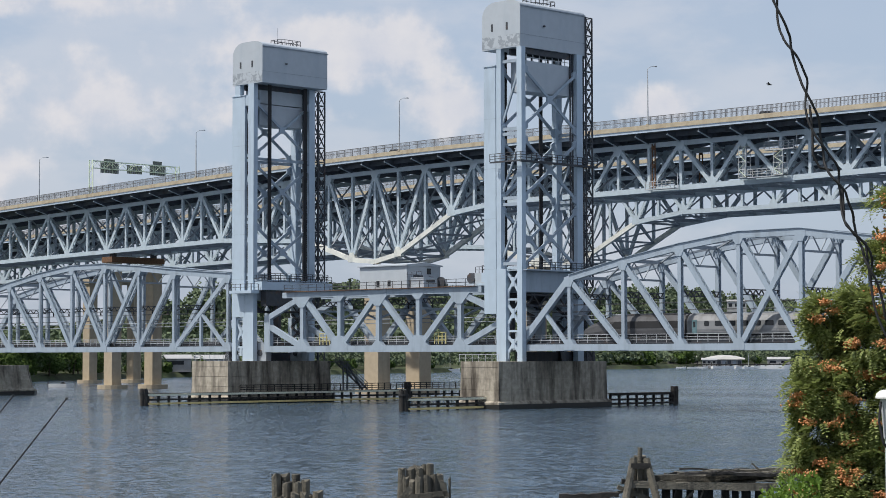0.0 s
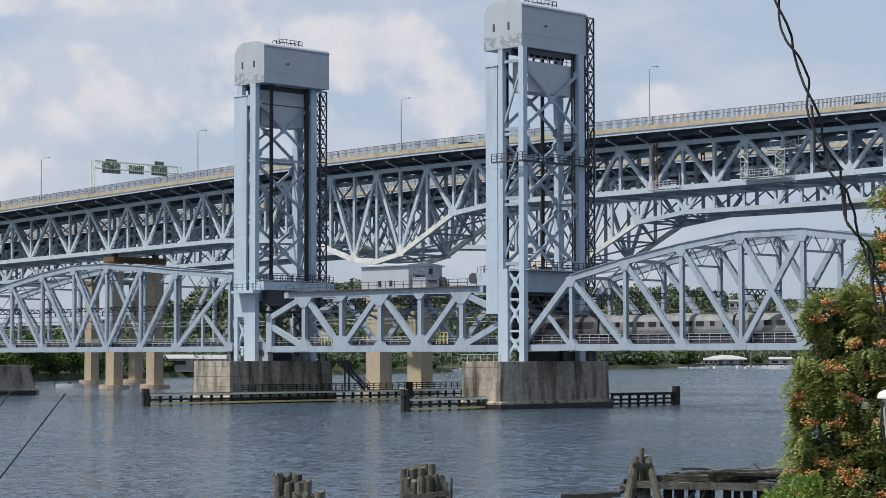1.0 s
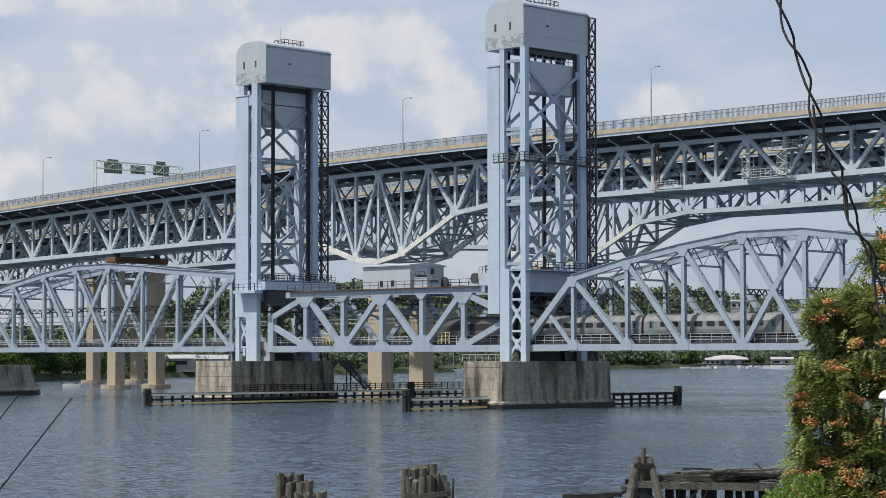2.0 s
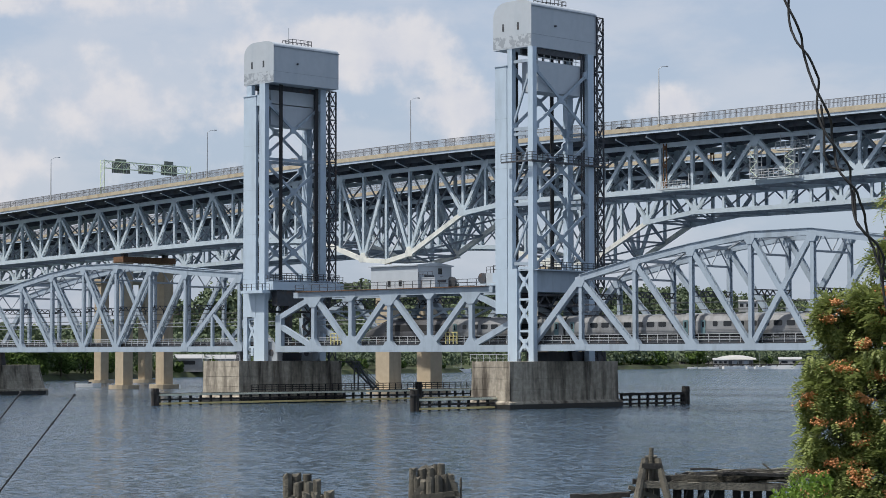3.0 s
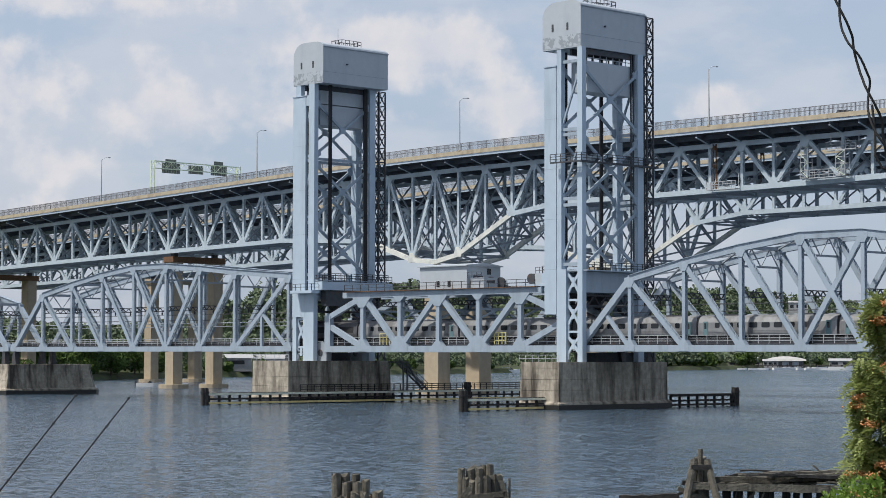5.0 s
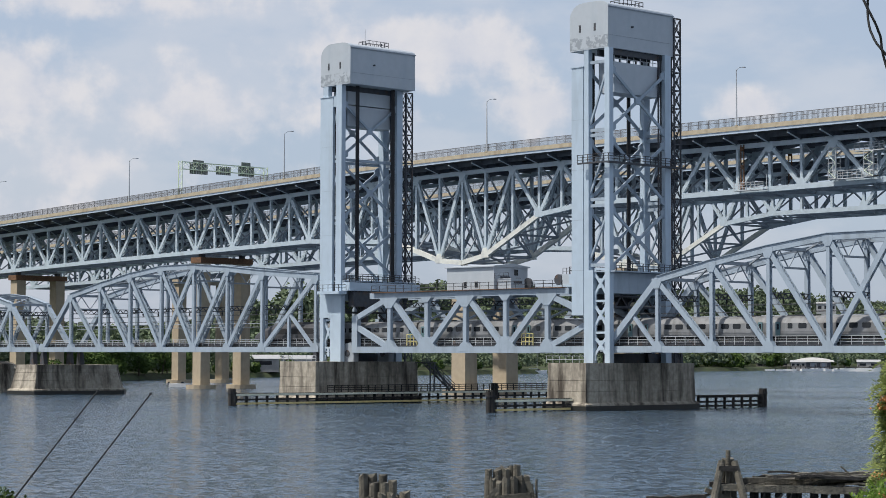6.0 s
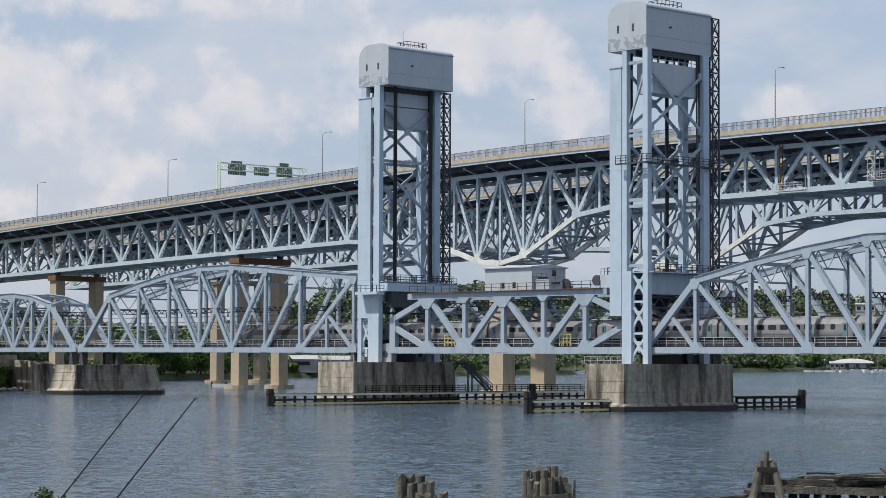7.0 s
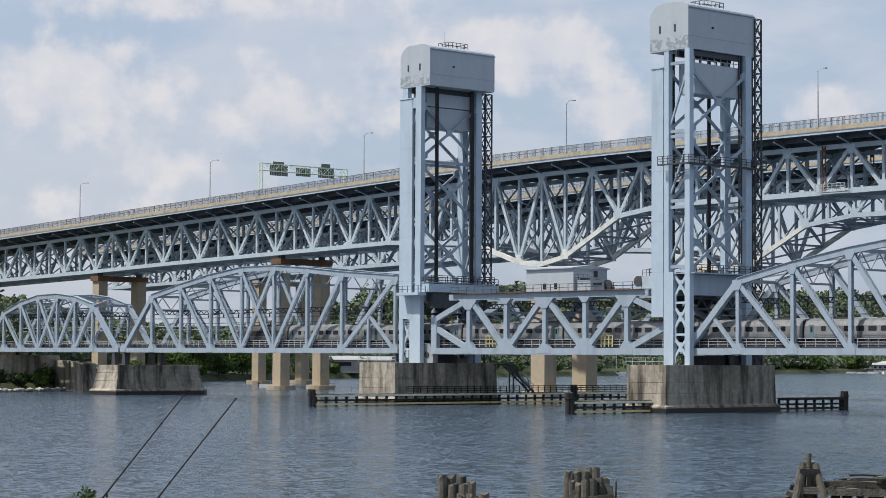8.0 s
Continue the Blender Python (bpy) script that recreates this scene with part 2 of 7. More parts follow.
def water_material():
    m = bpy.data.materials.new("river water")
    m.use_nodes = True
    nt = m.node_tree
    N, L = nt.nodes.new, nt.links.new
    b = nt.nodes["Principled BSDF"]
    b.inputs["Base Color"].default_value = (0.045, 0.074, 0.108, 1)
    b.inputs["Roughness"].default_value, b.inputs["IOR"].default_value = 0.12, 1.33
    geo = N("ShaderNodeNewGeometry")
    # wavelets: three sizes of random slopes, stronger in wind-ruffled patches
    mp = N("ShaderNodeMapping")
    mp.inputs["Rotation"].default_value = (0, 0, radians(-44))
    mp.inputs["Scale"].default_value = (0.8, 1.0, 1.0)
    L(geo.outputs["Position"], mp.inputs["Vector"])
    patch = N("ShaderNodeTexNoise")
    patch.inputs["Scale"].default_value, patch.inputs["Detail"].default_value = 0.022, 3
    L(mp.outputs[0], patch.inputs["Vector"])
    force = N("ShaderNodeMapRange")
    force.inputs["From Min"].default_value, force.inputs["From Max"].default_value = 0.38, 0.62
    force.inputs["To Min"].default_value, force.inputs["To Max"].default_value = 0.45, 1.25
    L(patch.outputs["Fac"], force.inputs["Value"])
    parts_ = []
    for scale, k, detail in ((0.4, 0.75, 3), (1.5, 2.0, 3), (3.8, 1.0, 2)):
        n = N("ShaderNodeTexNoise")
        n.inputs["Scale"].default_value, n.inputs["Detail"].default_value = scale, detail
        L(mp.outputs[0], n.inputs["Vector"])
        sub_ = N("ShaderNodeVectorMath")
        sub_.operation = "SUBTRACT"
        sub_.inputs[1].default_value = (0.5, 0.5, 0.5)
        L(n.outputs["Color"], sub_.inputs[0])
        mul = N("ShaderNodeVectorMath")
        mul.operation = "MULTIPLY"
        mul.inputs[1].default_value = (k, k, 0.0)
        L(sub_.outputs[0], mul.inputs[0])
        parts_.append(mul)
    add = N("ShaderNodeVectorMath")
    L(parts_[0].outputs[0], add.inputs[0])
    L(parts_[1].outputs[0], add.inputs[1])
    add_fine = N("ShaderNodeVectorMath")
    L(add.outputs[0], add_fine.inputs[0])
    L(parts_[2].outputs[0], add_fine.inputs[1])
    gain = N("ShaderNodeVectorMath")
    gain.operation = "SCALE"
    L(add_fine.outputs[0], gain.inputs[0])
    L(force.outputs[0], gain.inputs["Scale"])
    up = N("ShaderNodeVectorMath")
    up.inputs[1].default_value = (0.0, 0.0, 1.0)
    L(gain.outputs[0], up.inputs[0])
    norm = N("ShaderNodeVectorMath")
    norm.operation = "NORMALIZE"
    L(up.outputs[0], norm.inputs[0])
    L(norm.outputs[0], b.inputs["Normal"])
    return m


WATER = water_material()
LAND = material("bank soil and grass", (0.04, 0.046, 0.022), 1.0, grain=0.4, grain_scale=0.4, stain=(0.05, 0.07, 0.02), stain_scale=0.12, stain_min=0.4, stain_max=0.6)
FOREST = material("far woodland", (0.052, 0.072, 0.034), 1.0, grain=0.5, grain_scale=0.12, stain=(0.035, 0.045, 0.03), stain_scale=0.05, stain_min=0.45, stain_max=0.6)
LEAF = material("tree foliage", (0.07, 0.105, 0.025), 0.7, grain=0.45, grain_scale=0.5, vary=0.2)


# ---- mesh helpers ----
def part(name, bm, mat, parent=None, label=""):
    me = bpy.data.meshes.new(name)
    bm.to_mesh(me)
    bm.free()
    me.materials.append(mat)
    ob = new(name, me)
    if parent:
        ob.parent = parent
    if label:
        ob["label"] = label
    return ob


def box(bm, x0, x1, y0, y1, z0, z1):
    v = [bm.verts.new(p) for p in ((x0, y0, z0), (x1, y0, z0), (x1, y1, z0), (x0, y1, z0), (x0, y0, z1), (x1, y0, z1), (x1, y1, z1), (x0, y1, z1))]
    for f in ((3, 2, 1, 0), (4, 5, 6, 7), (0, 1, 5, 4), (1, 2, 6, 5), (2, 3, 7, 6), (3, 0, 4, 7)):
        bm.faces.new([v[i] for i in f])
    return bm


def beam(bm, a, b, w, d, up=(0, 1, 0)):
    """A bar from a to b: d thick along up (as far as it is square to the bar), w across."""
    a, b, up = Vector(a), Vector(b), Vector(up)
    ax = (b - a).normalized()
    s = ax.cross(up)
    if s.length < 1e-4:
        s = ax.cross(Vector((0.3, 0.2, 1)))
    s.normalize()
    u = s.cross(ax).normalized()
    v = [bm.verts.new(p + s * (i * w / 2) + u * (j * d / 2)) for p in (a, b) for i, j in ((-1, -1), (1, -1), (1, 1), (-1, 1))]
    for f in ((3, 2, 1, 0), (4, 5, 6, 7), (0, 1, 5, 4), (1, 2, 6, 5), (2, 3, 7, 6), (3, 0, 4, 7)):
        bm.faces.new([v[i] for i in f])
    return bm


def laced(bm, a, b, w, d, pitch=0.9, up=(0, 1, 0), bar=0.1):
    """A built-up member: two solid channels w wide, d apart along up, tied by zigzag lacing on both edges."""
    a, b, up = Vector(a), Vector(b), Vector(up)
    ax = (b - a).normalized()
    s = ax.cross(up).normalized()
    u = s.cross(ax).normalized()
    for j in (-1, 1):
        beam(bm, a + u * (j * (d / 2 - 0.05)), b + u * (j * (d / 2 - 0.05)), w, 0.1, up)
    n = max(2, int((b - a).length / pitch))
    for e in (-1, 1):
        for i in range(n):
            p, q = a.lerp(b, i / n), a.lerp(b, (i + 1) / n)
            k = 1 if i % 2 else -1
            beam(bm, p + s * (e * (w / 2 - 0.03)) - u * (k * d / 2), q + s * (e * (w / 2 - 0.03)) + u * (k * d / 2), bar, 0.05, tuple(s))
    return bm


def railing(bm, a, b, h=1.1, step=2.0, bars=2, t=0.07):
    a, b = Vector(a), Vector(b)
    n = max(1, round((b - a).length / step))
    for i in range(n + 1):
        p = a.lerp(b, i / n)
        beam(bm, p, p + Vector((0, 0, h)), t, t)
    for k in range(bars):
        z = Vector((0, 0, h * (k + 1) / bars))
        beam(bm, a + z, b + z, t, t, (0, 0, 1))
    return bm


def tube(bm, pts, r, seg=6, cap=True):
    """A round bar along pts; r is one radius or one for each point."""
    pts = [Vector(p) for p in pts]
    rs = r if isinstance(r, (list, tuple)) else [r] * len(pts)
    rings = []
    for i, p in enumerate(pts):
        ax = (pts[min(i + 1, len(pts) - 1)] - pts[max(i - 1, 0)]).normalized()
        s = ax.cross(Vector((0.13, 0.21, 0.97)) if abs(ax.z) < 0.9 else Vector((1, 0.1, 0))).normalized()
        u = s.cross(ax)
        rings.append([bm.verts.new(p + (s * math.cos(k * 2 * math.pi / seg) + u * math.sin(k * 2 * math.pi / seg)) * rs[i]) for k in range(seg)])
    for g, h in zip(rings, rings[1:]):
        for k in range(seg):
            bm.faces.new((g[k], g[(k + 1) % seg], h[(k + 1) % seg], h[k]))
    if cap:
        bm.faces.new(rings[0][::-1])
        bm.faces.new(rings[-1])
    return bm


def prism(bm, outline, place, depth):
    """A plate: outline of 2D points, placed by place(u, v, w) for w = 0 and w = depth."""
    A = [bm.verts.new(place(u, v, 0)) for u, v in outline]
    B = [bm.verts.new(place(u, v, depth)) for u, v in outline]
    n = len(A)
    bm.faces.new(A)
    bm.faces.new(B[::-1])
    for i in range(n):
        bm.faces.new((A[i], B[i], B[(i + 1) % n], A[(i + 1) % n]))
    bmesh.ops.recalc_face_normals(bm, faces=bm.faces[:])
    return bm


def thing(name, label, category, group="", kind="", at=(0, 0, 0)):
    ob = tagged(new(name), label, category, group, kind)
    ob.location = at
    ob.empty_display_size = 0.1
    return ob


B = bmesh.new

# ---- water and land ----
bm = B()
box(bm, -4200, 4200, -1500, 4200, -6, 0)
river = tagged(part("water", bm, WATER), "dark grey-blue rippled river water", "water", kind="structure")




# ---- railway bridge ----
TRUSS_W = 9.2
ZB = 9.5              # middle of the bottom chords
RAIL_Z = 10.45


def truss_span(label, xs, tops, diags, verts, subs=(), floor=True):
    """A through truss: xs the bottom panel points, tops {index: z} of the top chord, diags pairs (top index, bottom index)."""
    span = thing("truss_span", label, "truss bridge", "spans of the railway bridge")
    idx = sorted(tops)
    for side, y in (("near", 0.0), ("far", TRUSS_W)):
        bm = B()
        beam(bm, (xs[0] - 0.4, y, ZB), (xs[-1] + 0.4, y, ZB), 1.0, 0.75)
        part("bottom_chord", bm, STEEL, span)
        for a, b in zip(idx, idx[1:]):
            bm = B()
            d = Vector((xs[b] - xs[a], 0, tops[b] - tops[a])).normalized() * 0.01
            beam(bm, Vector((xs[a], y, tops[a] - 0.5)) - d, Vector((xs[b], y, tops[b] - 0.5)) + d, 1.0, 0.8)
            beam(bm, (xs[a], y, tops[a] + 0.03), (xs[b], y, tops[b] + 0.03), 0.08, 1.15)
            part("top_chord", bm, STEEL, span)
        for i, z in ((idx[0], tops[idx[0]]), (idx[-1], tops[idx[-1]])):
            e = 0 if i == idx[0] else len(xs) - 1
            if e != i:
                bm = B()
                beam(bm, (xs[i], y, z - 0.5), (xs[e], y, ZB), 1.0, 0.8)
                part("end_post", bm, STEEL, span)
        for i in verts:
            bm = B()
            laced(bm, (xs[i], y, ZB), (xs[i], y, tops[i] - 0.6), 0.62, 0.66, 0.75)
            part("vertical", bm, STEEL, span)
        for i, j in diags:
            bm = B()
            laced(bm, (xs[i], y, tops[i] - 0.6), (xs[j], y, ZB), 0.8, 0.7 if i < j else 0.62, 0.85)
            part("diagonal", bm, STEEL, span)
        for (ax, az), (bx, bz) in subs:
            bm = B()
            beam(bm, (ax, y, az), (bx, y, bz), 0.55, 0.5)
            part("sub_strut", bm, STEEL, span)
        for i in idx:                                  # gusset plates, just proud of the members
            bm = B()
            z = tops[i] - 0.75
            prism(bm, [(-0.95, 0.45), (0.95, 0.45), (0.95, -0.2), (0.45, -1.1), (-0.45, -1.1), (-0.95, -0.2)], lambda u, v, w: (xs[i] + u, y - 0.425 + w, z + v), 0.85)
            part("gusset_plate", bm, STEEL, span)
        for i in range(len(xs)):
            bm = B()
            prism(bm, [(-1.05, -0.42), (1.05, -0.42), (1.05, 0.4), (0.5, 1.25), (-0.5, 1.25), (-1.05, 0.4)], lambda u, v, w: (xs[i] + u, y - 0.425 + w, ZB + v), 0.85)
            part("gusset_plate", bm, STEEL, span)
    for i in idx:                                      # sway frames and top struts
        z = tops[i]
        bm = B()
        laced(bm, (xs[i], 0.3, z - 0.4), (xs[i], TRUSS_W - 0.3, z - 0.4), 0.5, 0.5, 0.8, (1, 0, 0), 0.08)
        part("top_strut", bm, STEEL_OLD_SHADED, span)
        bm = B()
        low = max(17.0, z - 3.2)
        beam(bm, (xs[i], 0.3, low), (xs[i], TRUSS_W - 0.3, low), 0.3, 0.3, (1, 0, 0))
        k = 4
        for s in range(k):
            y0, y1 = 0.3 + (TRUSS_W - 0.6) * s / k, 0.3 + (TRUSS_W - 0.6) * (s + 1) / k
            za, zc = (low, z - 0.6) if s % 2 == 0 else (z - 0.6, low)
            beam(bm, (xs[i], y0, za), (xs[i], y1, zc), 0.14, 0.14, (1, 0, 0))
        part("sway_frame", bm, STEEL_OLD_SHADED, span)
    for a, b in zip(idx, idx[1:]):                     # top lateral bracing
        bm = B()
        for p, q in (((xs[a], 0.3), (xs[b], TRUSS_W - 0.3)), ((xs[a], TRUSS_W - 0.3), (xs[b], 0.3))):
            beam(bm, (*p, tops[a] - 0.45), (*q, tops[b] - 0.45), 0.26, 0.22, (0, 0, 1))
        part("lateral_brace", bm, STEEL_OLD_SHADED, span)
    deck_floor(span, xs[0], xs[-1], xs)
    return span


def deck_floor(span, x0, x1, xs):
    # floor steel is near black to hold the shade inside the deck
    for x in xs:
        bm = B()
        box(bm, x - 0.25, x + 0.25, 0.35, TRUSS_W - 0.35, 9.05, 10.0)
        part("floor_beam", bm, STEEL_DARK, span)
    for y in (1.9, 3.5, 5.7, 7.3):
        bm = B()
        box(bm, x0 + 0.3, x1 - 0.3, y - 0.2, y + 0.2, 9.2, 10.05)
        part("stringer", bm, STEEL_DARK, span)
    bm = B()
    n = int((x1 - x0 - 1) / 0.62)
    for i in range(n):
        x = x0 + 0.6 + i * 0.62
        for c in (2.75, 6.5):
            box(bm, x - 0.12, x + 0.12, c - 1.35, c + 1.35, 10.06, 10.28)
    tagged(part("sleepers", bm, TIMBER, span, "dark timber track sleepers"), kind="stuff")
    for c in (2.75, 6.5):
        for s in (-0.76, 0.76):
            bm = B()
            box(bm, x0 + 0.2, x1 - 0.2, c + s - 0.04, c + s + 0.04, 10.28, RAIL_Z)
            part("rail", bm, STEEL_DARK, span)
    for y, z, r in ((2.75, 15.1, 0.035), (6.5, 15.1, 0.035), (2.75, 16.2, 0.035), (6.5, 16.2, 0.035), (TRUSS_W - 0.7, 14.6, 0.09), (TRUSS_W - 0.7, 13.9, 0.07)):
        bm = B()
        tube(bm, [(x0 + 0.2, y, z), (x1 - 0.2, y, z)], r, 6)
        part("overhead_wire" if r < 0.05 else "service_pipe", bm, STEEL_DARK if r < 0.05 else STEEL_OLD_SHADED, span)
    for x in xs[1:-1]:                                 # lattice beams that carry the contact wires
        bm = B()
        for z in (17.0, 17.75):
            beam(bm, (x + 0.5, 0.3, z), (x + 0.5, TRUSS_W - 0.3, z), 0.14, 0.3, (1, 0, 0))
        for k in range(12):
            ya, yb = 0.4 + k * 0.7, 1.1 + k * 0.7
            beam(bm, (x + 0.5, ya, 17.0 if k % 2 else 17.75), (x + 0.5, yb, 17.75 if k % 2 else 17.0), 0.09, 0.2, (1, 0, 0))
        cb = part("catenary_beam", bm, STEEL_DARK, span, "dark lattice beam over the tracks")
        for y in (2.75, 6.5):
            bm = B()
            tube(bm, [(x + 0.5, y, 17.0), (x + 0.5, y, 16.65), (x + 0.5, y, 16.5), (x + 0.5, y, 16.2)], [0.05, 0.16, 0.16, 0.05], 7)
            part("insulator", bm, BLACK, cb)
    for y in (1.15, TRUSS_W - 1.15):
        bm = B()
        box(bm, x0 + 0.3, x1 - 0.3, y - 0.12, y + 0.12, 9.9, 10.85)
        part("cable_trough", bm, STEEL_DARK, span)
    for y in (0.62, TRUSS_W - 0.62):
        bm = B()
        box(bm, x0 + 0.3, x1 - 0.3, y - 0.2, y + 0.25, 10.1, 10.2)
        part("walkway", bm, STEEL_DARK, span)
        bm = B()
        railing(bm, (x0 + 0.4, y - 0.15, 10.2), (x1 - 0.4, y - 0.15, 10.2), 1.25, 1.9, 3, 0.06)
        part("walkway_railing", bm, GALV, span)


TP = 10.73
xs_r = [60.6 + TP * k for k in range(10)]
tops_r = {1: 20.7, 2: 22.95, 3: 24.75, 4: 26.1, 5: 26.15, 6: 24.75, 7: 22.95, 8: 20.7}
diag_r = [(1, 2), (2, 3), (3, 4), (4, 5), (5, 4), (6, 5), (7, 6), (8, 7)]
truss_span("blue-grey riveted through truss with curved top chord", xs_r, tops_r, diag_r, range(1, 9),
           [((xs_r[0] + 5.4, ZB + 5.6), (xs_r[1] - 0.6, ZB + 0.5)), ((xs_r[9] - 5.4, ZB + 5.6), (xs_r[8] + 0.6, ZB + 0.5))])
xs_l = [-101.4 + TP * k for k in range(8)] + [-10.6]
tops_l = {1: 21.2, 2: 23.2, 3: 24.9, 4: 26.1, 5: 26.15, 6: 25.4, 7: 24.4, 8: 23.3}
diag_l = [(1, 2), (2, 3), (3, 4), (4, 5), (5, 4), (6, 5), (7, 6), (8, 7)]
truss_span("blue-grey riveted through truss beside the lift tower", xs_l, tops_l, diag_l, range(1, 9),
           [((-18.4, 16.2), (-18.4, ZB)), ((-18.4, 16.2), (-11.6, ZB + 0.6))])
xs_s = [-160.5, -153.0, -145.2, -137.4, -129.2, -121.6, -114.2, -104.3]
tops_s = {1: 18.4, 2: 20.6, 3: 21.9, 4: 22.1, 5: 21.4, 6: 19.7}
truss_span("smaller blue-grey through truss near the bank", xs_s, tops_s, [(1, 2), (2, 3), (3, 4), (4, 3), (5, 4), (6, 5)], range(1, 7))

# ---- lift span ----
LP = 9.566
LIFT_TOP = 18.9
ZL = 9.45


def lift_span():
    span = thing("lift_span", "blue-grey steel lift span lowered between the towers", "lift bridge")
    xs = [LP * k for k in range(7)]
    for y in (0.0, TRUSS_W):
        bm = B()
        beam(bm, (xs[0] + 0.3, y, ZL), (xs[6] - 0.3, y, ZL), 1.1, 0.8)
        part("bottom_chord", bm, STEEL, span)
        bm = B()
        beam(bm, (xs[1] - 5.0, y, LIFT_TOP), (xs[5] + 5.0, y, LIFT_TOP), 1.0, 0.8)
        part("top_chord", bm, STEEL, span)
        for k in range(1, 6):
            bm = B()
            beam(bm, (xs[k], y, ZL), (xs[k], y, LIFT_TOP), 0.85, 0.66)
            part("vertical", bm, STEEL, span)
        for a, b in (((xs[0] + 0.5, 15.0), (xs[1], LIFT_TOP - 0.4)), ((xs[0] + 1.0, 13.4), (xs[1], ZL + 0.3)), ((xs[6] - 0.5, 15.0), (xs[5], LIFT_TOP - 0.4)), ((xs[6] - 1.0, 13.4), (xs[5], ZL + 0.3)),
                     ((xs[1], LIFT_TOP), (xs[2], ZL)), ((xs[2], ZL), (xs[3], LIFT_TOP)), ((xs[3], LIFT_TOP), (xs[4], ZL)), ((xs[4], ZL), (xs[5], LIFT_TOP))):
            bm = B()
            beam(bm, (a[0], y, a[1]), (b[0], y, b[1]), 0.95, 0.7)
            part("diagonal", bm, STEEL, span)
        for x in (xs[0] + 0.5, xs[6] - 0.5):
            bm = B()
            beam(bm, (x, y, ZL - 0.5), (x, y, 15.4), 1.5, 0.85)
            part("end_post", bm, STEEL, span)
        for k, z, s in ((1, LIFT_TOP, -1), (3, LIFT_TOP, -1), (5, LIFT_TOP, -1), (2, ZL, 1), (4, ZL, 1), (1, ZL, 0.8), (5, ZL, 0.8), (3, ZL, 0.6), (2, LIFT_TOP, -0.6), (4, LIFT_TOP, -0.6)):
            bm = B()
            w = 2.3 if abs(s) == 1 else 1.5
            prism(bm, [(-w, -0.53 * s), (w, -0.53 * s), (w, 0.55 * s), (w * 0.3, 2.2 * s), (-w * 0.3, 2.2 * s), (-w, 0.55 * s)], lambda u, v, d: (xs[k] + u, y - 0.43 + d, z + v), 0.86)
            part("gusset_plate", bm, STEEL, span)
    for k in range(1, 6):
        bm = B()
        beam(bm, (xs[k], 0.4, LIFT_TOP), (xs[k], TRUSS_W - 0.4, LIFT_TOP), 0.5, 0.7, (0, 0, 1))
        beam(bm, (xs[k], 0.4, LIFT_TOP - 2.8), (xs[k], TRUSS_W - 0.4, LIFT_TOP - 2.8), 0.35, 0.35, (0, 0, 1))
        for s in (0.4, TRUSS_W - 0.4):
            beam(bm, (xs[k], s, LIFT_TOP - 4.3), (xs[k], 4.6, LIFT_TOP - 2.8), 0.3, 0.3, (1, 0, 0))
        part("sway_frame", bm, STEEL, span)
        if k < 5:
            bm = B()
            beam(bm, (xs[k], 0.4, LIFT_TOP), (xs[k + 1], TRUSS_W - 0.4, LIFT_TOP), 0.3, 0.3, (0, 0, 1))
            beam(bm, (xs[k], TRUSS_W - 0.4, LIFT_TOP), (xs[k + 1], 0.4, LIFT_TOP), 0.3, 0.3, (0, 0, 1))
            part("lateral_brace", bm, STEEL_OLD_SHADED, span)
    bm = B()
    box(bm, xs[1] - 4, xs[5] + 4, -0.9, 0.35, LIFT_TOP + 0.52, LIFT_TOP + 0.62)
    part("top_walkway", bm, RUST, span, "reddish-brown top walkway grating")
    bm = B()
    box(bm, xs[1] - 4, xs[5] + 4, TRUSS_W - 0.4, TRUSS_W + 0.9, LIFT_TOP + 0.52, LIFT_TOP + 0.62)
    part("top_walkway", bm, RUST, span)
    for y in (-0.85, TRUSS_W + 0.85):
        bm = B()
        railing(bm, (xs[1] - 4, y, LIFT_TOP + 0.62), (xs[5] + 4, y, LIFT_TOP + 0.62), 1.15, 2.1, 2, 0.08)
        part("top_railing", bm, STEEL_DARK, span)
    deck_floor(span, xs[0], xs[6], xs)
    return span


lift_span()


